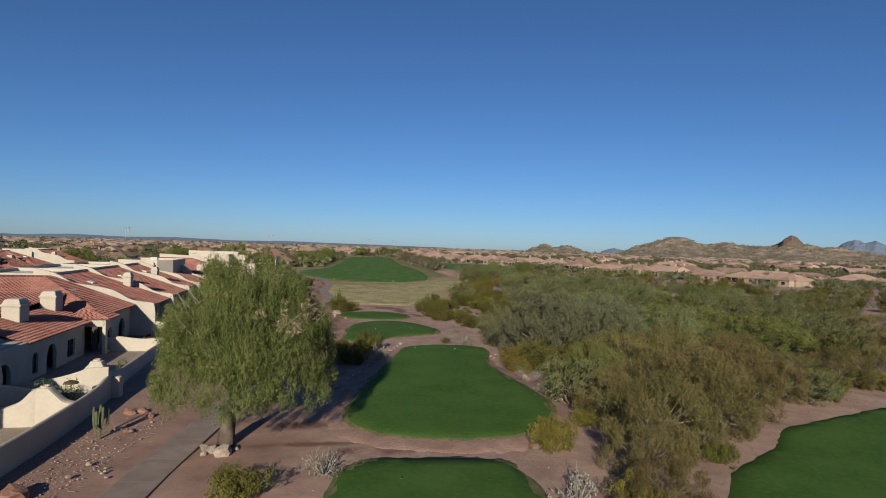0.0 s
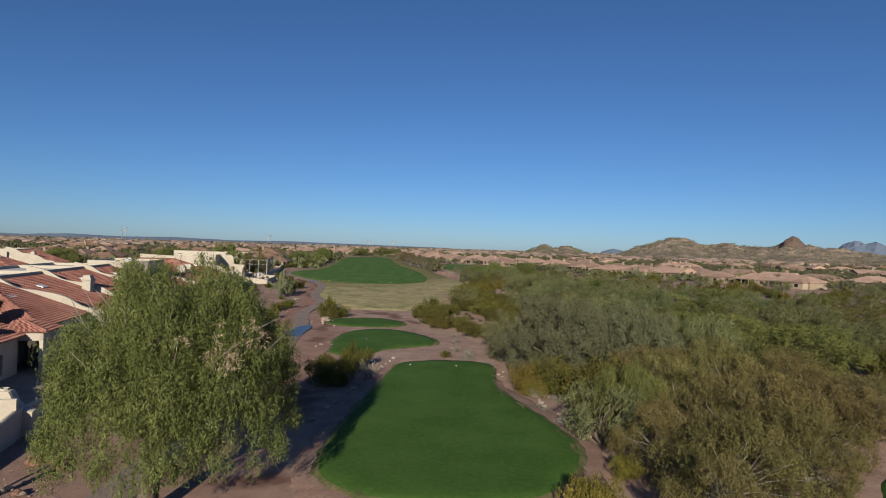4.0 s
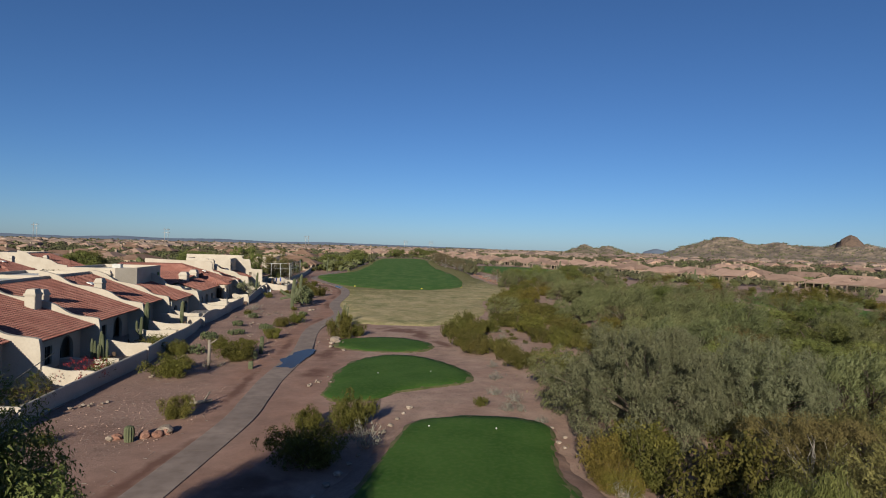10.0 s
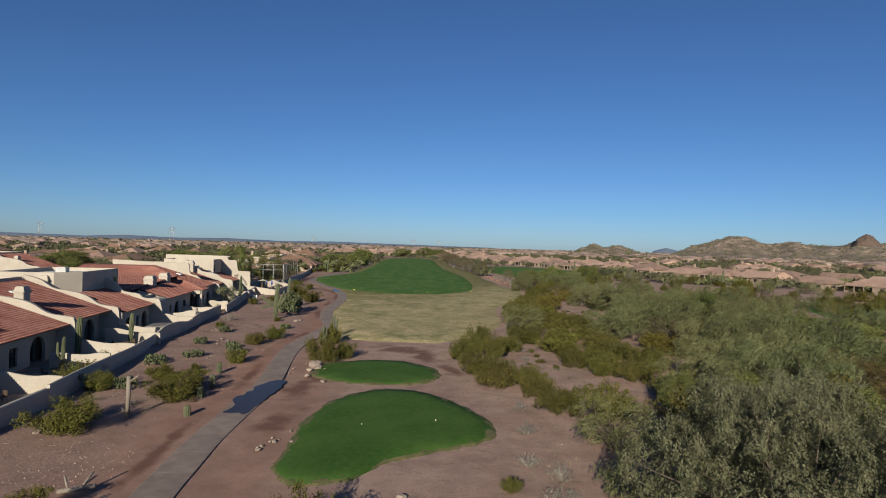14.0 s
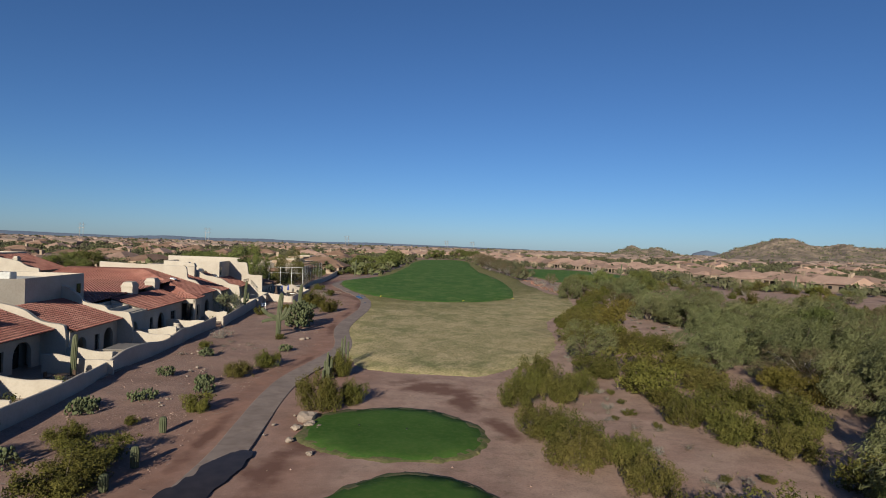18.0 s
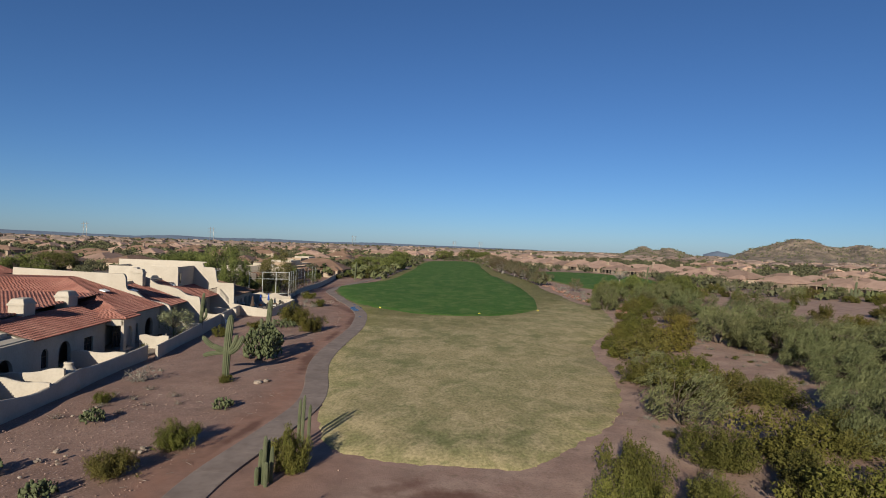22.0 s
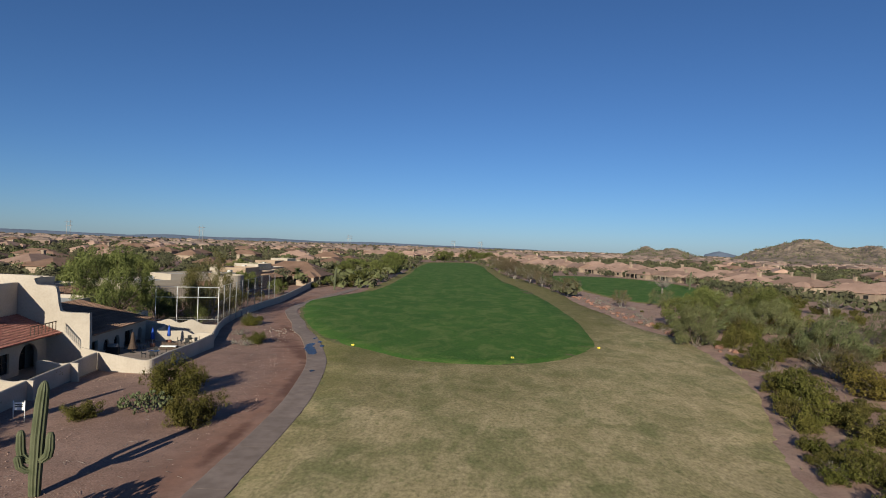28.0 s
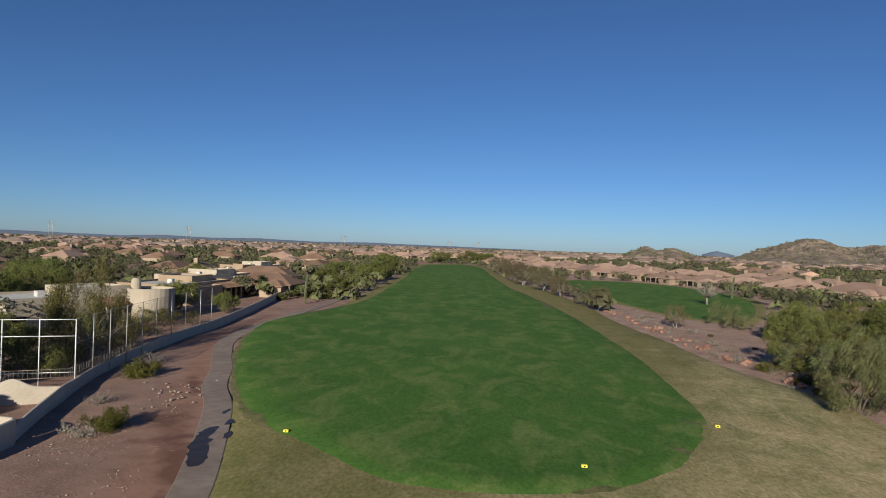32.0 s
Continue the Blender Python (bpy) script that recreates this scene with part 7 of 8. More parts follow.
# ---- things on and beside the course ----
def ball_on(x, y, z, r, material, name, label, category, group):
    t = empty(name, pose(x, y, z), label, category, group)
    bm = bmesh.new()
    lathe(bm, [(r * 0.2, -0.12), (r * 0.3, 0.0), (r * 0.8, 0.03), (r, r * 0.9), (r * 0.8, r * 1.6), (r * 0.3, r * 1.95)], 12)
    part("cap", bm, material, t, smooth=True)
    bm = bmesh.new()
    lathe(bm, [(0.02, -0.2), (0.02, 0.0)], 6)
    part("spike", bm, M_STEEL, t)
    return t


for x, y, z in ((2.25, 75.3, 0.80), (7.2, 75.0, 0.80), (-3.1, 95.6, 0.22), (2.6, 97.0, 0.22)):
    ball_on(x, y, z, 0.055, M_WHITE, "tee_marker", "white tee marker on a mown tee", "tee marker", "tee markers")
for x, y, z in ((-6.6, 116.2, 0.18), (-2.9, 115.8, 0.18), (-0.4, 35.4, 0.22), (4.7, 35.2, 0.22)):
    ball_on(x, y, z, 0.06, M_BLACK, "tee_marker", "dark tee marker on a mown tee", "tee marker", "tee markers")
for x, y, z in ((-21.2, 227.8, 0.07), (0.85, 223.2, 0.11), (14.4, 234.3, 0.07)):
    t = empty("distance_marker", pose(x, y, z), "yellow rectangular marker block lying on the turf", "marker", "yellow markers")
    bm = bmesh.new()
    box(bm, -0.2, 0.2, -0.12, 0.12, 0.0, 0.2, 0.03)
    part("block", bm, M_YELLOW, t)
    bm = bmesh.new()
    box(bm, -0.07, 0.07, -0.125, -0.118, 0.06, 0.15)
    part("plate", bm, M_BLACK, t)


def boulder(name, x, y, r, seed, material, label, flat=0.7, group="boulders"):
    g2 = random.Random(seed)
    bm = bmesh.new()
    bmesh.ops.create_icosphere(bm, subdivisions=2, radius=1.0)
    off = Vector((g2.uniform(0, 50), g2.uniform(0, 50), 0))
    for v in bm.verts:
        k = 1 + 0.45 * noise.noise(v.co * 1.2 + off) + 0.15 * noise.noise(v.co * 3 + off)
        v.co = Vector((v.co.x * k * r, v.co.y * k * r * g2.uniform(0.96, 1.0), v.co.z * k * r * flat))
    o = part(name, bm, material)
    o.matrix_basis = pose(x, y, r * flat * 0.35, 0, 0, g2.uniform(0, 360))
    return tagged(o, label, "rock", group)


for i, (x, y, r) in enumerate(((-12.4, 40.6, 0.42), (-13.0, 41.0, 0.34), (-11.6, 40.1, 0.62), (-12.8, 40.0, 0.2), (-11.0, 40.9, 0.2))):
    boulder("boulder", x, y, r, i, M_ROCK, "pale boulder at the foot of the big tree", 0.75, "boulders at the tree")
for i, (x, y, r) in enumerate(((-20.3, 33.6, 0.75), (-19.4, 44.6, 0.28), (-21.0, 49.0, 0.5), (-20.2, 49.4, 0.4), (-19.2, 48.2, 0.35), (-11.0, 117.8, 0.7), (-10.4, 116.4, 0.4), (-11.2, 115.4, 0.35), (-10.9, 112.6, 0.3), (-11.6, 118.8, 0.4), (-17.0, 75.5, 0.55), (-21.9, 155.2, 0.4), (-21.3, 156.0, 0.35), (-8.8, 110.2, 0.25), (-20.0, 73.6, 0.3))):
    boulder("boulder", x, y, r, 20 + i, M_ROCKRED if i < 5 else M_ROCK, "weathered boulder on desert dirt", 0.65)
# loose stones in heaps
g3 = random.Random(4)
heaps = [(-20.2, 45.0, 1.2), (-17.7, 37.2, 0.8), (-26.4, 82, 0.9), (-25.0, 93.0, 0.8), (-24.5, 121.0, 1.0), (-27.0, 133.5, 1.2), (-23.8, 128.0, 0.9), (-10.8, 117, 1.6), (-9.0, 92.5, 1.2), (-31.5, 143, 0.9), (-36, 239.5, 2.2), (-34.5, 236, 1.8), (-22.3, 136, 0.8)]
stone_mesh = []
for k in range(6):
    bm = bmesh.new()
    bmesh.ops.create_icosphere(bm, subdivisions=1, radius=1.0)
    for v in bm.verts:
        v.co *= g3.uniform(0.7, 1.2)
        v.co.z *= 0.65
    me = bpy.data.meshes.new("stone")
    bm.to_mesh(me)
    bm.free()
    me.materials.append(M_ROCK)
    stone_mesh.append(me)
for hx, hy, hr in heaps:
    for k in range(int(9 * hr)):
        r = g3.uniform(0.09, 0.22)
        o = put("stone", stone_mesh[k % 6], None, pose(hx + g3.gauss(0, hr * 0.6), hy + g3.gauss(0, hr * 0.9), r * 0.3, 0, 0, g3.uniform(0, 360)) @ Matrix.Diagonal((r, r, r, 1)))
        tagged(o, "small pale stone in a heap on dirt", "rock", "stones in heaps")
# gravel, uncountable
vs, fs = [], []
shape = [(1, 0, 0), (0.2, 0.9, 0), (-0.9, 0.3, 0), (-0.1, -0.9, 0), (0.1, 0.05, 0.8)]
tri = [(0, 1, 4), (1, 2, 4), (2, 3, 4), (3, 0, 4)]
NOPE = [TEE_A, TEE_B, TEE_C, TEE_D, ROUGH, GREEN_R]
count = 0
while count < 16000:
    if g3.random() < 0.72:
        y = g3.uniform(28, 235)
        wx = float(np.interp(y, [28, 60, 100, 150, 205, 235], [-22.5, -25.5, -29, -36.5, -43, -43]))
        px = float(np.interp(y, [p[1] for p in PATH_LINE], [p[0] for p in PATH_LINE])) - 3.2
        x = g3.uniform(wx + 0.4, px)
    else:
        y = g3.uniform(28, 330)
        x = g3.uniform(-11, 60)
        if any(inside((x, y), q) for q in NOPE):
            continue
    r = 0.025 + 0.07 * g3.random() ** 3
    a = g3.uniform(0, 6.28)
    k = len(vs)
    vs += [(x + r * (p[0] * math.cos(a) - p[1] * math.sin(a)), y + r * (p[0] * math.sin(a) + p[1] * math.cos(a)), r * p[2] - 0.06) for p in shape]
    fs += [tuple(k + j for j in q) for q in tri]
    count += 1
tagged(put("gravel", mesh_of("gravel", vs, fs, M_GRAVEL)), "loose pinkish gravel strewn over the dirt", "gravel", kind="stuff")
# tufts of dry grass, uncountable
tv, tf = [], []
for i in range(2600):
    y = g3.uniform(40, 340)
    x = g3.uniform(9, 80)
    if any(inside((x, y), q) for q in NOPE):
        continue
    for j in range(5):
        a, l = g3.uniform(0, 6.28), g3.uniform(0.1, 0.3)
        dx, dy = math.cos(a) * l * 0.6, math.sin(a) * l * 0.6
        k = len(tv)
        tv += [(x - dy * 0.2, y + dx * 0.2, -0.08), (x + dy * 0.2, y - dx * 0.2, -0.08), (x + dx, y + dy, l)]
        tf.append((k, k + 1, k + 2))
tagged(put("dry_grass", mesh_of("dry_grass", tv, tf, mat("straw", (0.17, 0.14, 0.075), (0.24, 0.19, 0.115), 1, 0.95, 0, 5, 0.3, vary=0.25, island=True))), "scattered tufts of dry straw-coloured grass", "grass", kind="stuff")

# dead trunk posts and stumps
t = empty("dead_trunk", pose(-21.7, 97.0, 0), "bare weathered trunk with a broken arm", "dead tree")
bar("trunk", (0, 0, -0.1), (0.05, 0, 3.2), 0.17, M_WOOD, t)
bar("branch", (0.05, 0, 2.7), (0.9, -0.2, 3.3), 0.08, M_WOOD, t)
saguaro(-18.6, 73.4, 1.1, 0.36, [], "fat barrel cactus among rounded boulders")
for i, (x, y, r) in enumerate(((-19.6, 73.8, 0.34), (-18.0, 74.4, 0.42), (-17.2, 74.6, 0.36), (-16.8, 75.2, 0.3))):
    boulder("boulder", x, y, r, 60 + i, M_ROCKRED, "rounded boulder beside a barrel cactus", 0.8)
t = empty("driftwood", pose(-17.2, 82.6, 0), "fallen grey branch on the gravel", "dead wood")
bar("trunk", (-0.9, 0, 0.15), (0.9, 0.4, 0.35), 0.14, M_WOOD, t)
bar("branch", (0.2, 0.2, 0.25), (0.5, 0.9, 0.95), 0.07, M_WOOD, t)
bar("branch", (-0.4, 0.1, 0.2), (-0.9, 0.6, 0.8), 0.06, M_WOOD, t)


# ---- patio things ----
def umbrella(x, y, z, h):
    t = empty("patio_umbrella", pose(x, y, z), "closed blue patio umbrella in a planter", "umbrella", "blue umbrellas")
    bar("pole", (0, 0, 0), (0, 0, h), 0.03, M_WHITE, t)
    bm = bmesh.new()
    lathe(bm, [(0.05, h * 0.38), (0.24, h * 0.42), (0.2, h * 0.6), (0.13, h * 0.85), (0.03, h * 1.0)], 12)
    part("canopy", bm, M_BLUE, t, smooth=True)
    bm = bmesh.new()
    lathe(bm, [(0.3, 0), (0.36, 0.45), (0.3, 0.45), (0.28, 0.4)], 12)
    part("base", bm, M_TERRA, t)


umbrella(-44.6, 217.7, 0.6, 2.4)
umbrella(-43.9, 220.4, 0.6, 2.4)


def patio_table(s, q, z=0.03, w=1.3):
    m = ROW @ Matrix.Translation((s, q, z))
    t = empty("patio_table", m, "round patio table on the paving", "table", "patio tables")
    bm = bmesh.new()
    lathe(bm, [(w / 2, 0.70), (w / 2, 0.74)], 16)
    part("tabletop", bm, M_DARKWOOD, t)
    bar("leg", (0, 0, 0), (0, 0, 0.7), 0.05, M_BLACK, t)


def patio_chair(s, q, turn, z=0.03):
    t = empty("patio_chair", ROW @ pose(s, q, z, 0, 0, turn), "dark metal patio chair on the paving", "chair", "patio chairs")
    bm = bmesh.new()
    box(bm, -0.25, 0.25, -0.25, 0.25, 0.40, 0.46, 0.02)
    part("seat", bm, M_DARKWOOD, t)
    bm = bmesh.new()
    box(bm, -0.25, 0.25, 0.22, 0.27, 0.46, 0.95, 0.02)
    part("backrest", bm, M_DARKWOOD, t)
    for lx in (-0.22, 0.22):
        for ly in (-0.22, 0.22):
            bar("leg", (lx, ly, 0), (lx, ly, 0.4), 0.02, M_BLACK, t, 5)


for s, q in ((10, 4.0), (34, 4.0), (48, 3.0), (52, 4), (63, 4.0), (79, 3.6), (106, 3.6), (128, 3.2), (142, 3.2), (151, 2.8), (157, 2.6)):
    patio_table(s, q)
    for k in range(3):
        a = k * 2.1 + s
        patio_chair(s + 1.1 * math.cos(a), q + 1.1 * math.sin(a), math.degrees(a) - 90)
t = empty("hot_tub", ROW @ pose(91.6, 3.4, 0.03), "large square hot tub with a folded grey cover", "hot tub")
bm = bmesh.new()
box(bm, -2.0, 2.0, -1.2, 1.2, 0, 1.1, 0.06)
part("cabinet", bm, M_SPA, t)
for i in range(4):
    bm = bmesh.new()
    box(bm, -2.02, 2.02, -1.22, -1.2, 0.1 + i * 0.25, 0.28 + i * 0.25)
    part("panel", bm, M_SPA, t)
bm = bmesh.new()
box(bm, -2.1, 2.1, -1.3, 1.3, 1.11, 1.24, 0.04)
part("cover", bm, mat("spa_cover", (0.17, 0.15, 0.14), (0.22, 0.20, 0.18), 1, 0.7, 0.1, 10, 0.2), t)


def planter(s, q, h, r, leaf, seed):
    t = empty("potted_plant", ROW @ pose(s, q, 0.03), "leafy shrub in a terracotta pot", "plant", "potted plants")
    bm = bmesh.new()
    lathe(bm, [(r * 0.5, 0), (r * 0.7, 0.5), (r * 0.6, 0.5), (r * 0.55, 0.42)], 14)
    part("pot", bm, M_TERRA, t)
    put("foliage", foliage("foliage", [(0, 0, h * 0.65, r, h * 0.4)], 260 / max(r * r, 0.2), 0.16, 0.08, leaf, seed, 0.4), t)


for i, (s, q, h, r) in enumerate(((14, 1.6, 1.6, 0.6), (31, 2.2, 2.0, 0.8), (44, 2.0, 1.5, 0.6), (58, 1.4, 1.8, 0.9), (61, 1.6, 1.5, 0.8), (69, 2, 1.4, 0.6), (76, 2, 1.2, 0.5), (104, 2.0, 1.3, 0.6), (115, 1.6, 1.2, 0.6), (119, 1.4, 1.3, 0.6), (131, 2, 1.4, 0.6), (144, 1.6, 1.4, 0.6), (153, 1.6, 1.3, 0.6))):
    planter(s, q, h, r, L_CREO if i % 2 else L_MESQ, 300 + i)
# clipped round tree in a patio
t = tree("patio_tree", 2.2, 4.2, 1.7, 404, L_IRON, M_BARK, "round-headed small tree in a walled patio", 30, 0.8, 220, (0.16, 0.08), 1.6, 0.09)
t.matrix_basis = ROW @ pose(131.5, 2.6, 0)
t = tree("patio_tree", 1.3, 2.6, 1.1, 405, L_CREO, M_BARK, "small ball-shaped tree in a walled patio", 14, 0.6, 260, (0.14, 0.07), 1.0, 0.07)
t.matrix_basis = ROW @ pose(33.0, 1.8, 0)
t = tree("patio_tree", 1.7, 2.4, 0.4, 406, L_MESQ, M_BARK, "leafy patio shrub behind the garden wall", 16, 0.7, 240, (0.16, 0.08), 0.7, 0.07)
t.matrix_basis = ROW @ pose(0.5, 2.6, 0)
t = empty("patio_heater", ROW @ pose(2.0, 2.0, 0.03), "mushroom-topped patio heater on paving", "heater")
bar("pole", (0, 0, 0), (0, 0, 2.2), 0.05, M_DARKWOOD, t)
bm = bmesh.new()
lathe(bm, [(0.55, 2.1), (0.5, 2.2), (0.2, 2.34), (0.05, 2.38)], 16)
part("hood", bm, M_DARKWOOD, t)
t = empty("garden_fountain", ROW @ pose(126.5, 1.7, 0.03), "tiered stone fountain on a patio", "fountain")
bm = bmesh.new()
lathe(bm, [(0.55, 0), (0.6, 0.35), (0.5, 0.4), (0.15, 0.45), (0.12, 0.9), (0.35, 1.0), (0.3, 1.06), (0.08, 1.1), (0.07, 1.4), (0.02, 1.6)], 14)
part("basin", bm, M_ROCK, t)


# ---- palms, pylons ----
def palm(x, y, h, seed):
    t = empty("palm_tree", pose(x, y, 0), "tall fan palm with a shaggy crown", "tree", "palms")
    g4 = random.Random(seed)
    bar("trunk", (0, 0, -0.1), (0.2, 0.1, h), 0.25, M_BARK, t)
    vs, fs = [], []
    for i in range(26):
        a, e = g4.uniform(0, 6.28), g4.uniform(-0.7, 1.2)
        d = Vector((math.cos(a) * math.cos(e), math.sin(a) * math.cos(e), math.sin(e)))
        s = d.cross(Vector((0, 0, 1))).normalized()
        b = Vector((0.2, 0.1, h))
        for w in (-0.5, -0.2, 0.1, 0.4):
            k = len(vs)
            p = b + d * 1.0
            q = b + d * 2.0 + s * w * 1.4 - Vector((0, 0, 0.35))
            vs += [tuple(b), tuple(p + s * (w * 0.6 - 0.12)), tuple(q), tuple(p + s * (w * 0.6 + 0.12))]
            fs.append((k, k + 1, k + 2, k + 3))
    put("crown", mesh_of("crown", vs, fs, L_PALM), t)


for i, (x, y, h) in enumerate(((-62.5, 338, 4.2), (-150, 560, 9), (-175, 620, 11), (-120, 640, 8), (-205, 540, 9), (-90, 600, 8))):
    palm(x, y, h, i)


def pylon(x, y, h):
    t = empty("power_pylon", pose(x, y, 0), "distant steel power pylon", "pylon", "power pylons")
    for sx in (-4, 4):
        bar("mast", (sx, 0, 0), (sx * 0.85, 0, h), 0.55, M_STEEL, t, 5)
    for z in (h * 0.72, h * 0.9):
        bar("crossarm", (-8, 0, z), (8, 0, z), 0.4, M_STEEL, t, 5)


for x, y, h in ((-560, 1330, 38), (-820, 1300, 40), (-330, 1700, 34), (-60, 1900, 30), (20, 1900, 30)):
    pylon(x, y, h)


# ---- further plants and garden things ----
def flowering(x, y, r, h, leaf, seed, kind, label):
    bl = []
    g5 = random.Random(seed)
    for i in range(22):
        a, k = g5.uniform(0, 6.283), math.sqrt(g5.random())
        bl.append((r * k * math.cos(a), r * k * math.sin(a), h * g5.uniform(0.25, 0.95) * (1 - 0.35 * k), 0.45, 0.4))
    t = empty(kind, pose(x, y, 0), label, "shrub")
    put("foliage", foliage("foliage", bl, 260, 0.16, 0.09, leaf, seed, 0.2, 0, 0.3), t)
    vs, fs = [], []
    for b in bl[:12]:
        tube(vs, fs, [(0, 0, -0.05), (b[0] * 0.5, b[1] * 0.5, b[2] * 0.6), b[:3]], [0.03, 0.02, 0.008], 4)
    put("stem", mesh_of("stem", vs, fs, M_BARK), t)


L_RED = leafmat("bougainvillea_bract", (0.125, 0.014, 0.018), (0.19, 0.028, 0.032))
flowering(-30.8, 89.6, 2.2, 3.0, L_RED, 501, "bougainvillea", "red-flowering bougainvillea inside the garden wall")
flowering(-30.6, 91.8, 1.4, 2.2, L_CREOD, 502, "garden_shrub", "dark green shrub inside the garden wall")
flowering(-33.0, 108.6, 1.5, 2.2, L_CREO, 503, "garden_shrub", "bright green shrub leaning on the garden wall")
flowering(-32.4, 111.0, 1.2, 1.8, L_CREO, 504, "garden_shrub", "bright green shrub leaning on the garden wall")
flowering(-40.4, 152.6, 1.0, 1.4, L_MESQ, 505, "garden_shrub", "low green shrub inside a patio")
saguaro(-32.6, 95.4, 4.2, 0.17, [(20, 0.3, 0.7, 2.6, 0.15), (80, 0.3, 0.6, 3.0, 0.15), (150, 0.3, 0.8, 2.4, 0.15), (220, 0.3, 0.7, 2.8, 0.15), (290, 0.3, 0.7, 2.2, 0.15), (340, 0.3, 0.4, 3.2, 0.15)], "many-stemmed organ pipe cactus in a patio")
g6 = random.Random(66)
for i in range(26):
    y = g6.uniform(240, 292)
    x = -50.5 - (y - 240) * 0.06 - g6.uniform(1.0, 12)
    flowering(x, y, g6.uniform(1.2, 2.2), g6.uniform(1.6, 3.2), g6.choice((L_CREOD, L_MESQ, L_CREOD)), 520 + i, "garden_shrub", "dense dark shrub in the netted garden")
# pale dead-looking tree beside the neighbouring fairway
t = tree("ghost_tree", 5.0, 6.6, 2.2, 610, L_PALE, M_BARKGREY, "white-barked tree with thin grey foliage on a fairway", 60, 0.9, 26, (0.3, 0.03), 2.2, 0.3, up=0.4)
t.matrix_basis = pose(63.5, 360, 0.05)
t = tree("ghost_tree", 3.0, 5.6, 2.0, 611, L_PALO, M_BARKGREY, "white-trunked palo verde beyond the ditch", 40, 0.9, 90, (0.3, 0.05), 2.0, 0.24, up=0.5)
t.matrix_basis = pose(86.0, 300, 0.0)
for i, (x, y, s) in enumerate(((-18.4, 60.5, 0.5), (-21.5, 66, 0.7), (-24, 72.5, 0.6))):
    flowering(x, y, s, s, L_CREOD, 630 + i, "low_shrub", "low green desert shrub on gravel")


# log edging beside the tee, broken kerb stones
for i in range(16):
    f = i / 15
    x, y = -4.6 + f * 6.6, 58 + f * 25
    boulder("boulder", x - 1.4, y, random.Random(i).uniform(0.14, 0.3), 80 + i, M_ROCK, "small pale stone along the edge of a tee", 0.6, "stones along the tee")
for i in range(22):
    f = i / 21
    x, y = 11.4 + 3.4 * f, 78 - 24 * f
    boulder("boulder", x + random.Random(i).uniform(-0.4, 0.8), y, random.Random(i + 9).uniform(0.12, 0.3), 110 + i, M_ROCK, "small pale stone along the edge of a tee", 0.6, "stones along the tee")
# exposed bank of the ditch
for i in range(60):
    g7 = random.Random(900 + i)
    y = g7.uniform(236, 330)
    boulder("boulder", float(np.interp(y, [236, 250, 262, 283, 330], [31.6, 31.8, 28.8, 28.0, 26.6])) + g7.uniform(0, 3.5), y, g7.uniform(0.2, 0.6), 140 + i, M_ROCKRED if i % 4 else M_BANK, "reddish rock on the bank of the ditch", 0.7, "rocks of the ditch")


# ---- terrace by the end house ----
def folded_umbrella(x, y, z, h):
    t = empty("patio_umbrella", pose(x, y, z), "closed brown market umbrella on the terrace", "umbrella")
    bar("pole", (0, 0, 0), (0, 0, h), 0.03, M_DARKWOOD, t)
    bm = bmesh.new()
    lathe(bm, [(0.55, 0.5), (0.50, 0.55), (0.30, 1.2), (0.14, h - 0.15), (0.03, h)], 14)
    part("canopy", bm, M_DARKWOOD, t, "folded brown canvas", smooth=False)
    bm = bmesh.new()
    lathe(bm, [(0.3, 0.0), (0.3, 0.06), (0.08, 0.12)], 14)
    part("base", bm, M_BLACK, t)


folded_umbrella(-44.7, 213.5, 0.6, 2.5)
for x, y in ((-41.4, 220.6), (-41.0, 211.5), (-45.6, 215.8)):
    t = empty("patio_table", pose(x, y, 0.6), "glass-topped dark metal table on the terrace", "table", "terrace tables")
    bm = bmesh.new()
    lathe(bm, [(0.0, 0.72), (0.62, 0.72), (0.65, 0.735), (0.62, 0.75), (0.0, 0.75)], 20)
    part("tabletop", bm, M_GLASS, t)
    for k in range(4):
        a = radians(45 + 90 * k)
        bar("leg", (math.cos(a) * 0.5, math.sin(a) * 0.5, 0), (math.cos(a) * 0.4, math.sin(a) * 0.4, 0.72), 0.025, M_BLACK, t, 6)
    for k in range(4):
        a = radians(20 + 90 * k)
        c = empty("patio_chair", pose(x + 1.05 * math.cos(a), y + 1.05 * math.sin(a), 0.6, 0, 0, math.degrees(a) - 90), "dark metal chair round a terrace table", "chair", "terrace chairs")
        bm = bmesh.new()
        box(bm, -0.24, 0.24, -0.24, 0.24, 0.42, 0.47, 0.015)
        part("seat", bm, M_BLACK, c)
        bm = bmesh.new()
        box(bm, -0.24, 0.24, 0.22, 0.26, 0.47, 0.95, 0.015)
        part("backrest", bm, M_BLACK, c)
        for lx in (-0.2, 0.2):
            for ly in (-0.2, 0.2):
                bar("leg", (lx, ly, 0), (lx, ly, 0.42), 0.018, M_BLACK, c, 5)
t = empty("outdoor_sofa", pose(-41.8, 216.4, 0.6, 0, 0, 8), "low wicker lounge sofa with pale cushions", "sofa")
bm = bmesh.new()
box(bm, -1.0, 1.0, -0.4, 0.4, 0.05, 0.36, 0.04)
part("base", bm, M_DARKWOOD, t)
bm = bmesh.new()
box(bm, -0.95, 0.95, -0.36, 0.3, 0.365, 0.5, 0.05)
part("seat_cushion", bm, M_WHITE, t)
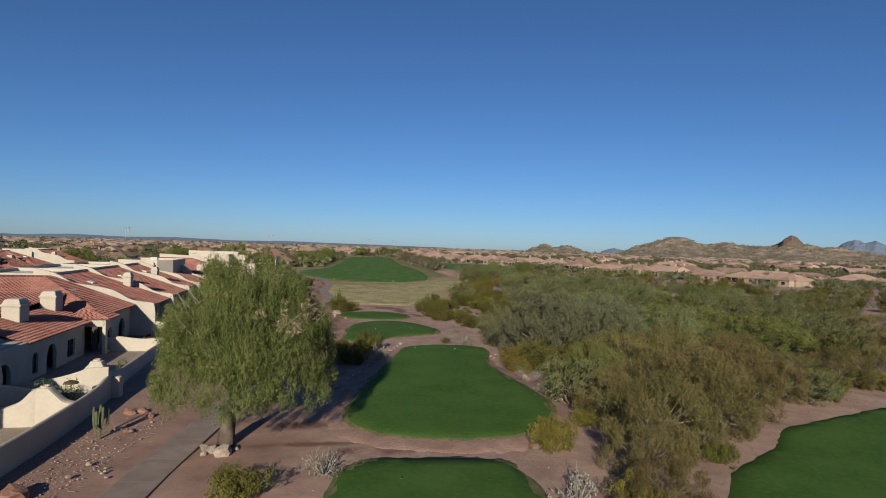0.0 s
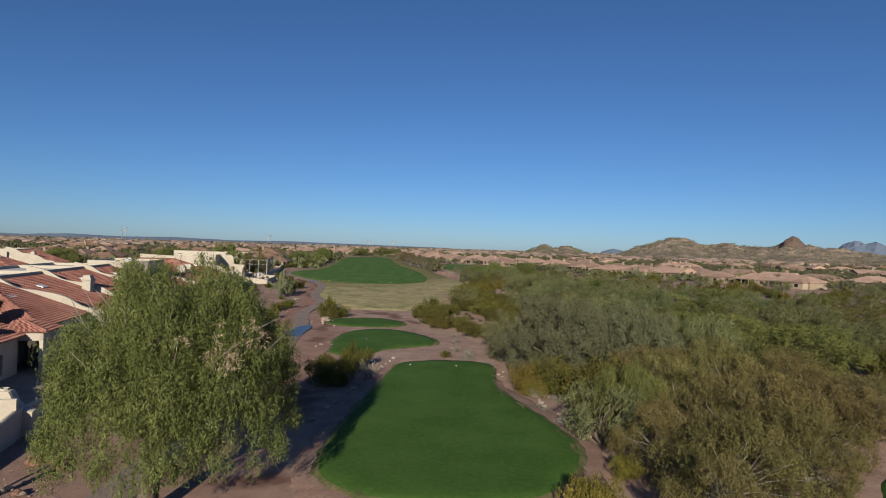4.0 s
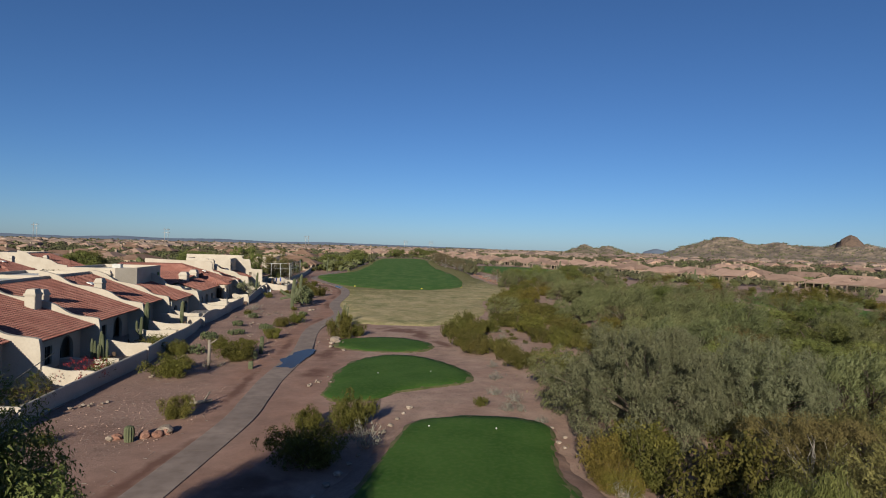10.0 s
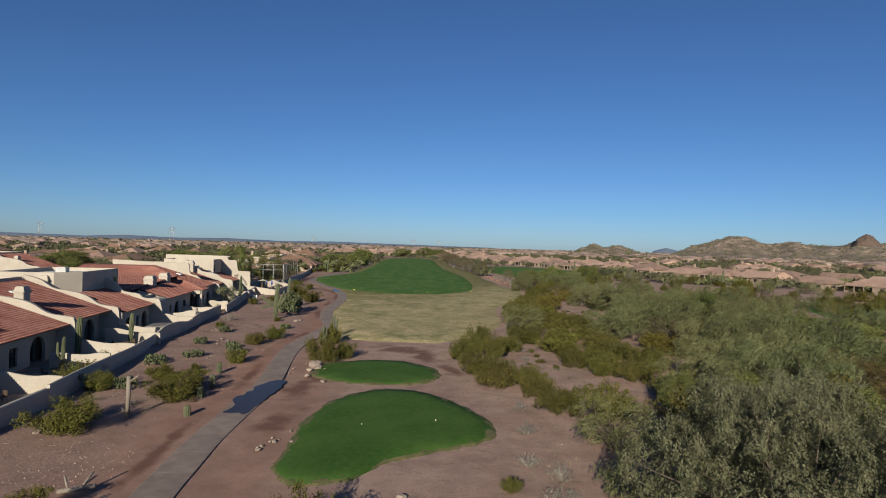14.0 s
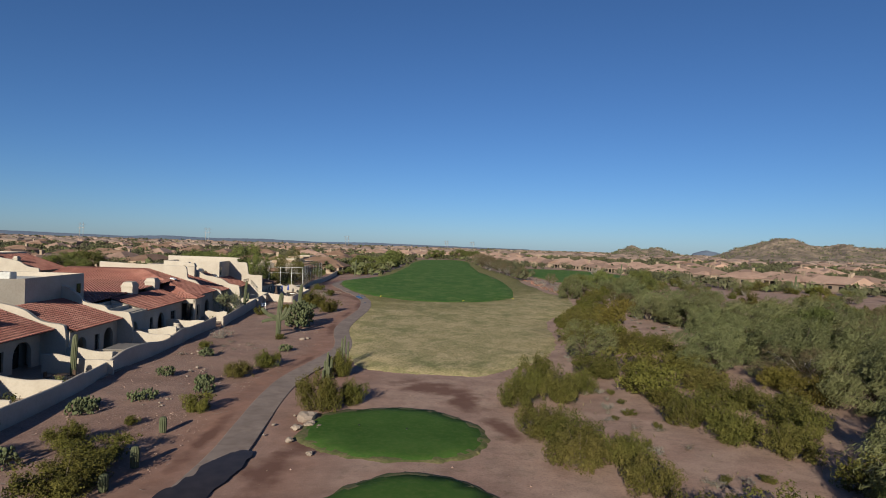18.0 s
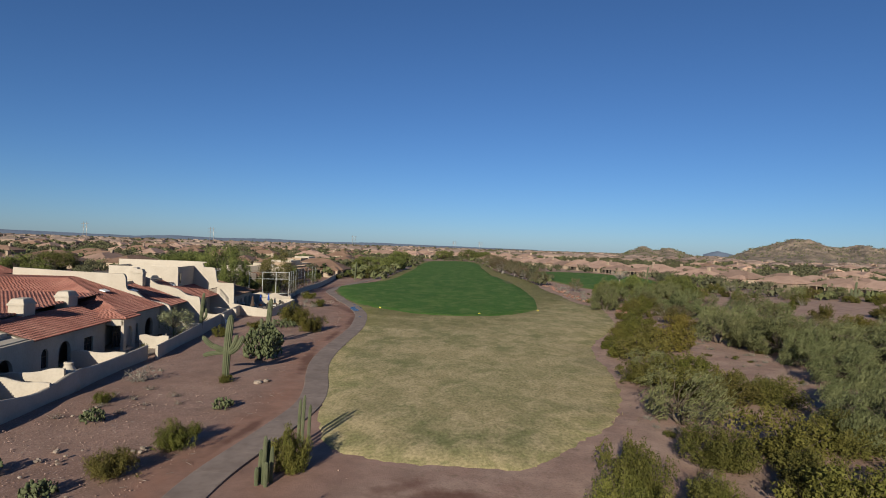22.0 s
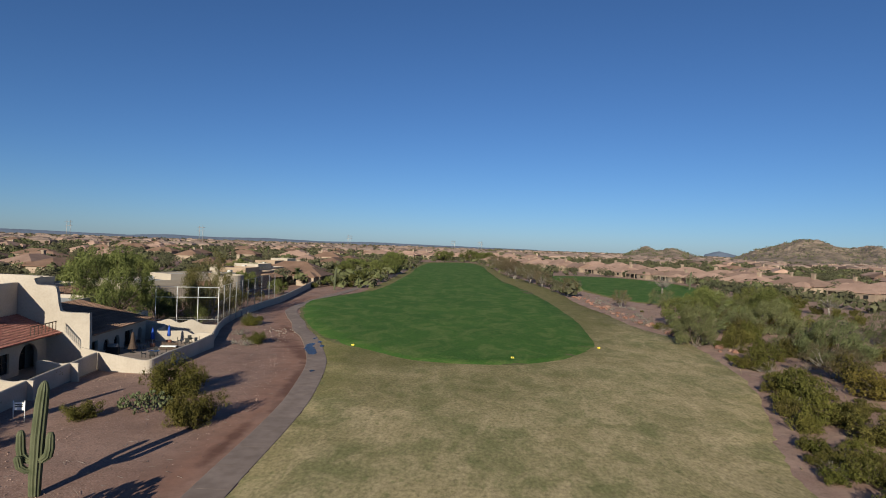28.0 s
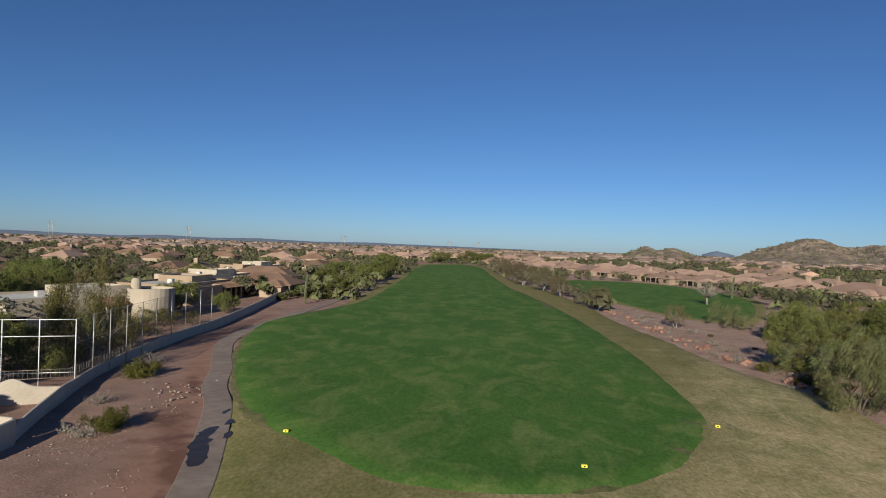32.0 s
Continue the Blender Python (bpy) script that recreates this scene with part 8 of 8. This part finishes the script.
bm = bmesh.new()
box(bm, -1.0, 1.0, 0.3, 0.42, 0.365, 0.8, 0.04)
part("backrest", bm, M_DARKWOOD, t)
t = empty("grill", pose(-46.3, 212.2, 0.6, 0, 0, 10), "covered stainless barbecue grill on the terrace", "grill")
bm = bmesh.new()
box(bm, -0.7, 0.7, -0.32, 0.32, 0.0, 0.85, 0.03)
part("cabinet", bm, M_BLACK, t)
bm = bmesh.new()
prism(bm, [(-0.45, -0.3, 0.86), (-0.45, 0.3, 0.86), (-0.45, 0.28, 1.12), (-0.45, 0.0, 1.24), (-0.45, -0.28, 1.12)], 0.9, (1, 0, 0))
part("hood", bm, M_STEEL, t)

# small white notice on posts beside the wall, its writing too small to read
t = empty("yard_sign", pose(-39.4, 189.3, 0, 0, 0, 8), "small white yard sign on two posts by the wall", "sign")
for x in (-0.42, 0.42):
    bar("post", (x, 0, -0.1), (x, 0, 1.5), 0.035, M_WHITE, t, 6)
bm = bmesh.new()
box(bm, -0.42, 0.42, -0.02, 0.02, 0.75, 1.35)
part("board", bm, M_WHITE, t)
for z in (1.0, 1.15):
    bm = bmesh.new()
    box(bm, -0.3, 0.3, -0.026, -0.021, z, z + 0.07)
    part("text_line", bm, M_BLACK, t)

# drying scraps and fallen twigs on the open dirt
g7 = random.Random(70)
tv, tf = [], []
for i in range(900):
    y = g7.uniform(30, 232)
    wx = float(np.interp(y, [28, 60, 100, 150, 205, 235], [-22.5, -25.5, -29, -36.5, -37.5, -38]))
    px = float(np.interp(y, [p[1] for p in PATH_LINE], [p[0] for p in PATH_LINE])) - 2.0
    x = g7.uniform(wx + 0.5, px)
    a, l = g7.uniform(0, 6.28), g7.uniform(0.15, 0.6)
    tube(tv, tf, [(x, y, 0.0), (x + l * math.cos(a), y + l * math.sin(a), g7.uniform(0.0, 0.12))], [0.012, 0.006], 3)
tagged(put("fallen_twigs", mesh_of("fallen_twigs", tv, tf, M_BARKGREY)), "fallen grey twigs strewn over the dirt", "twigs", kind="stuff")
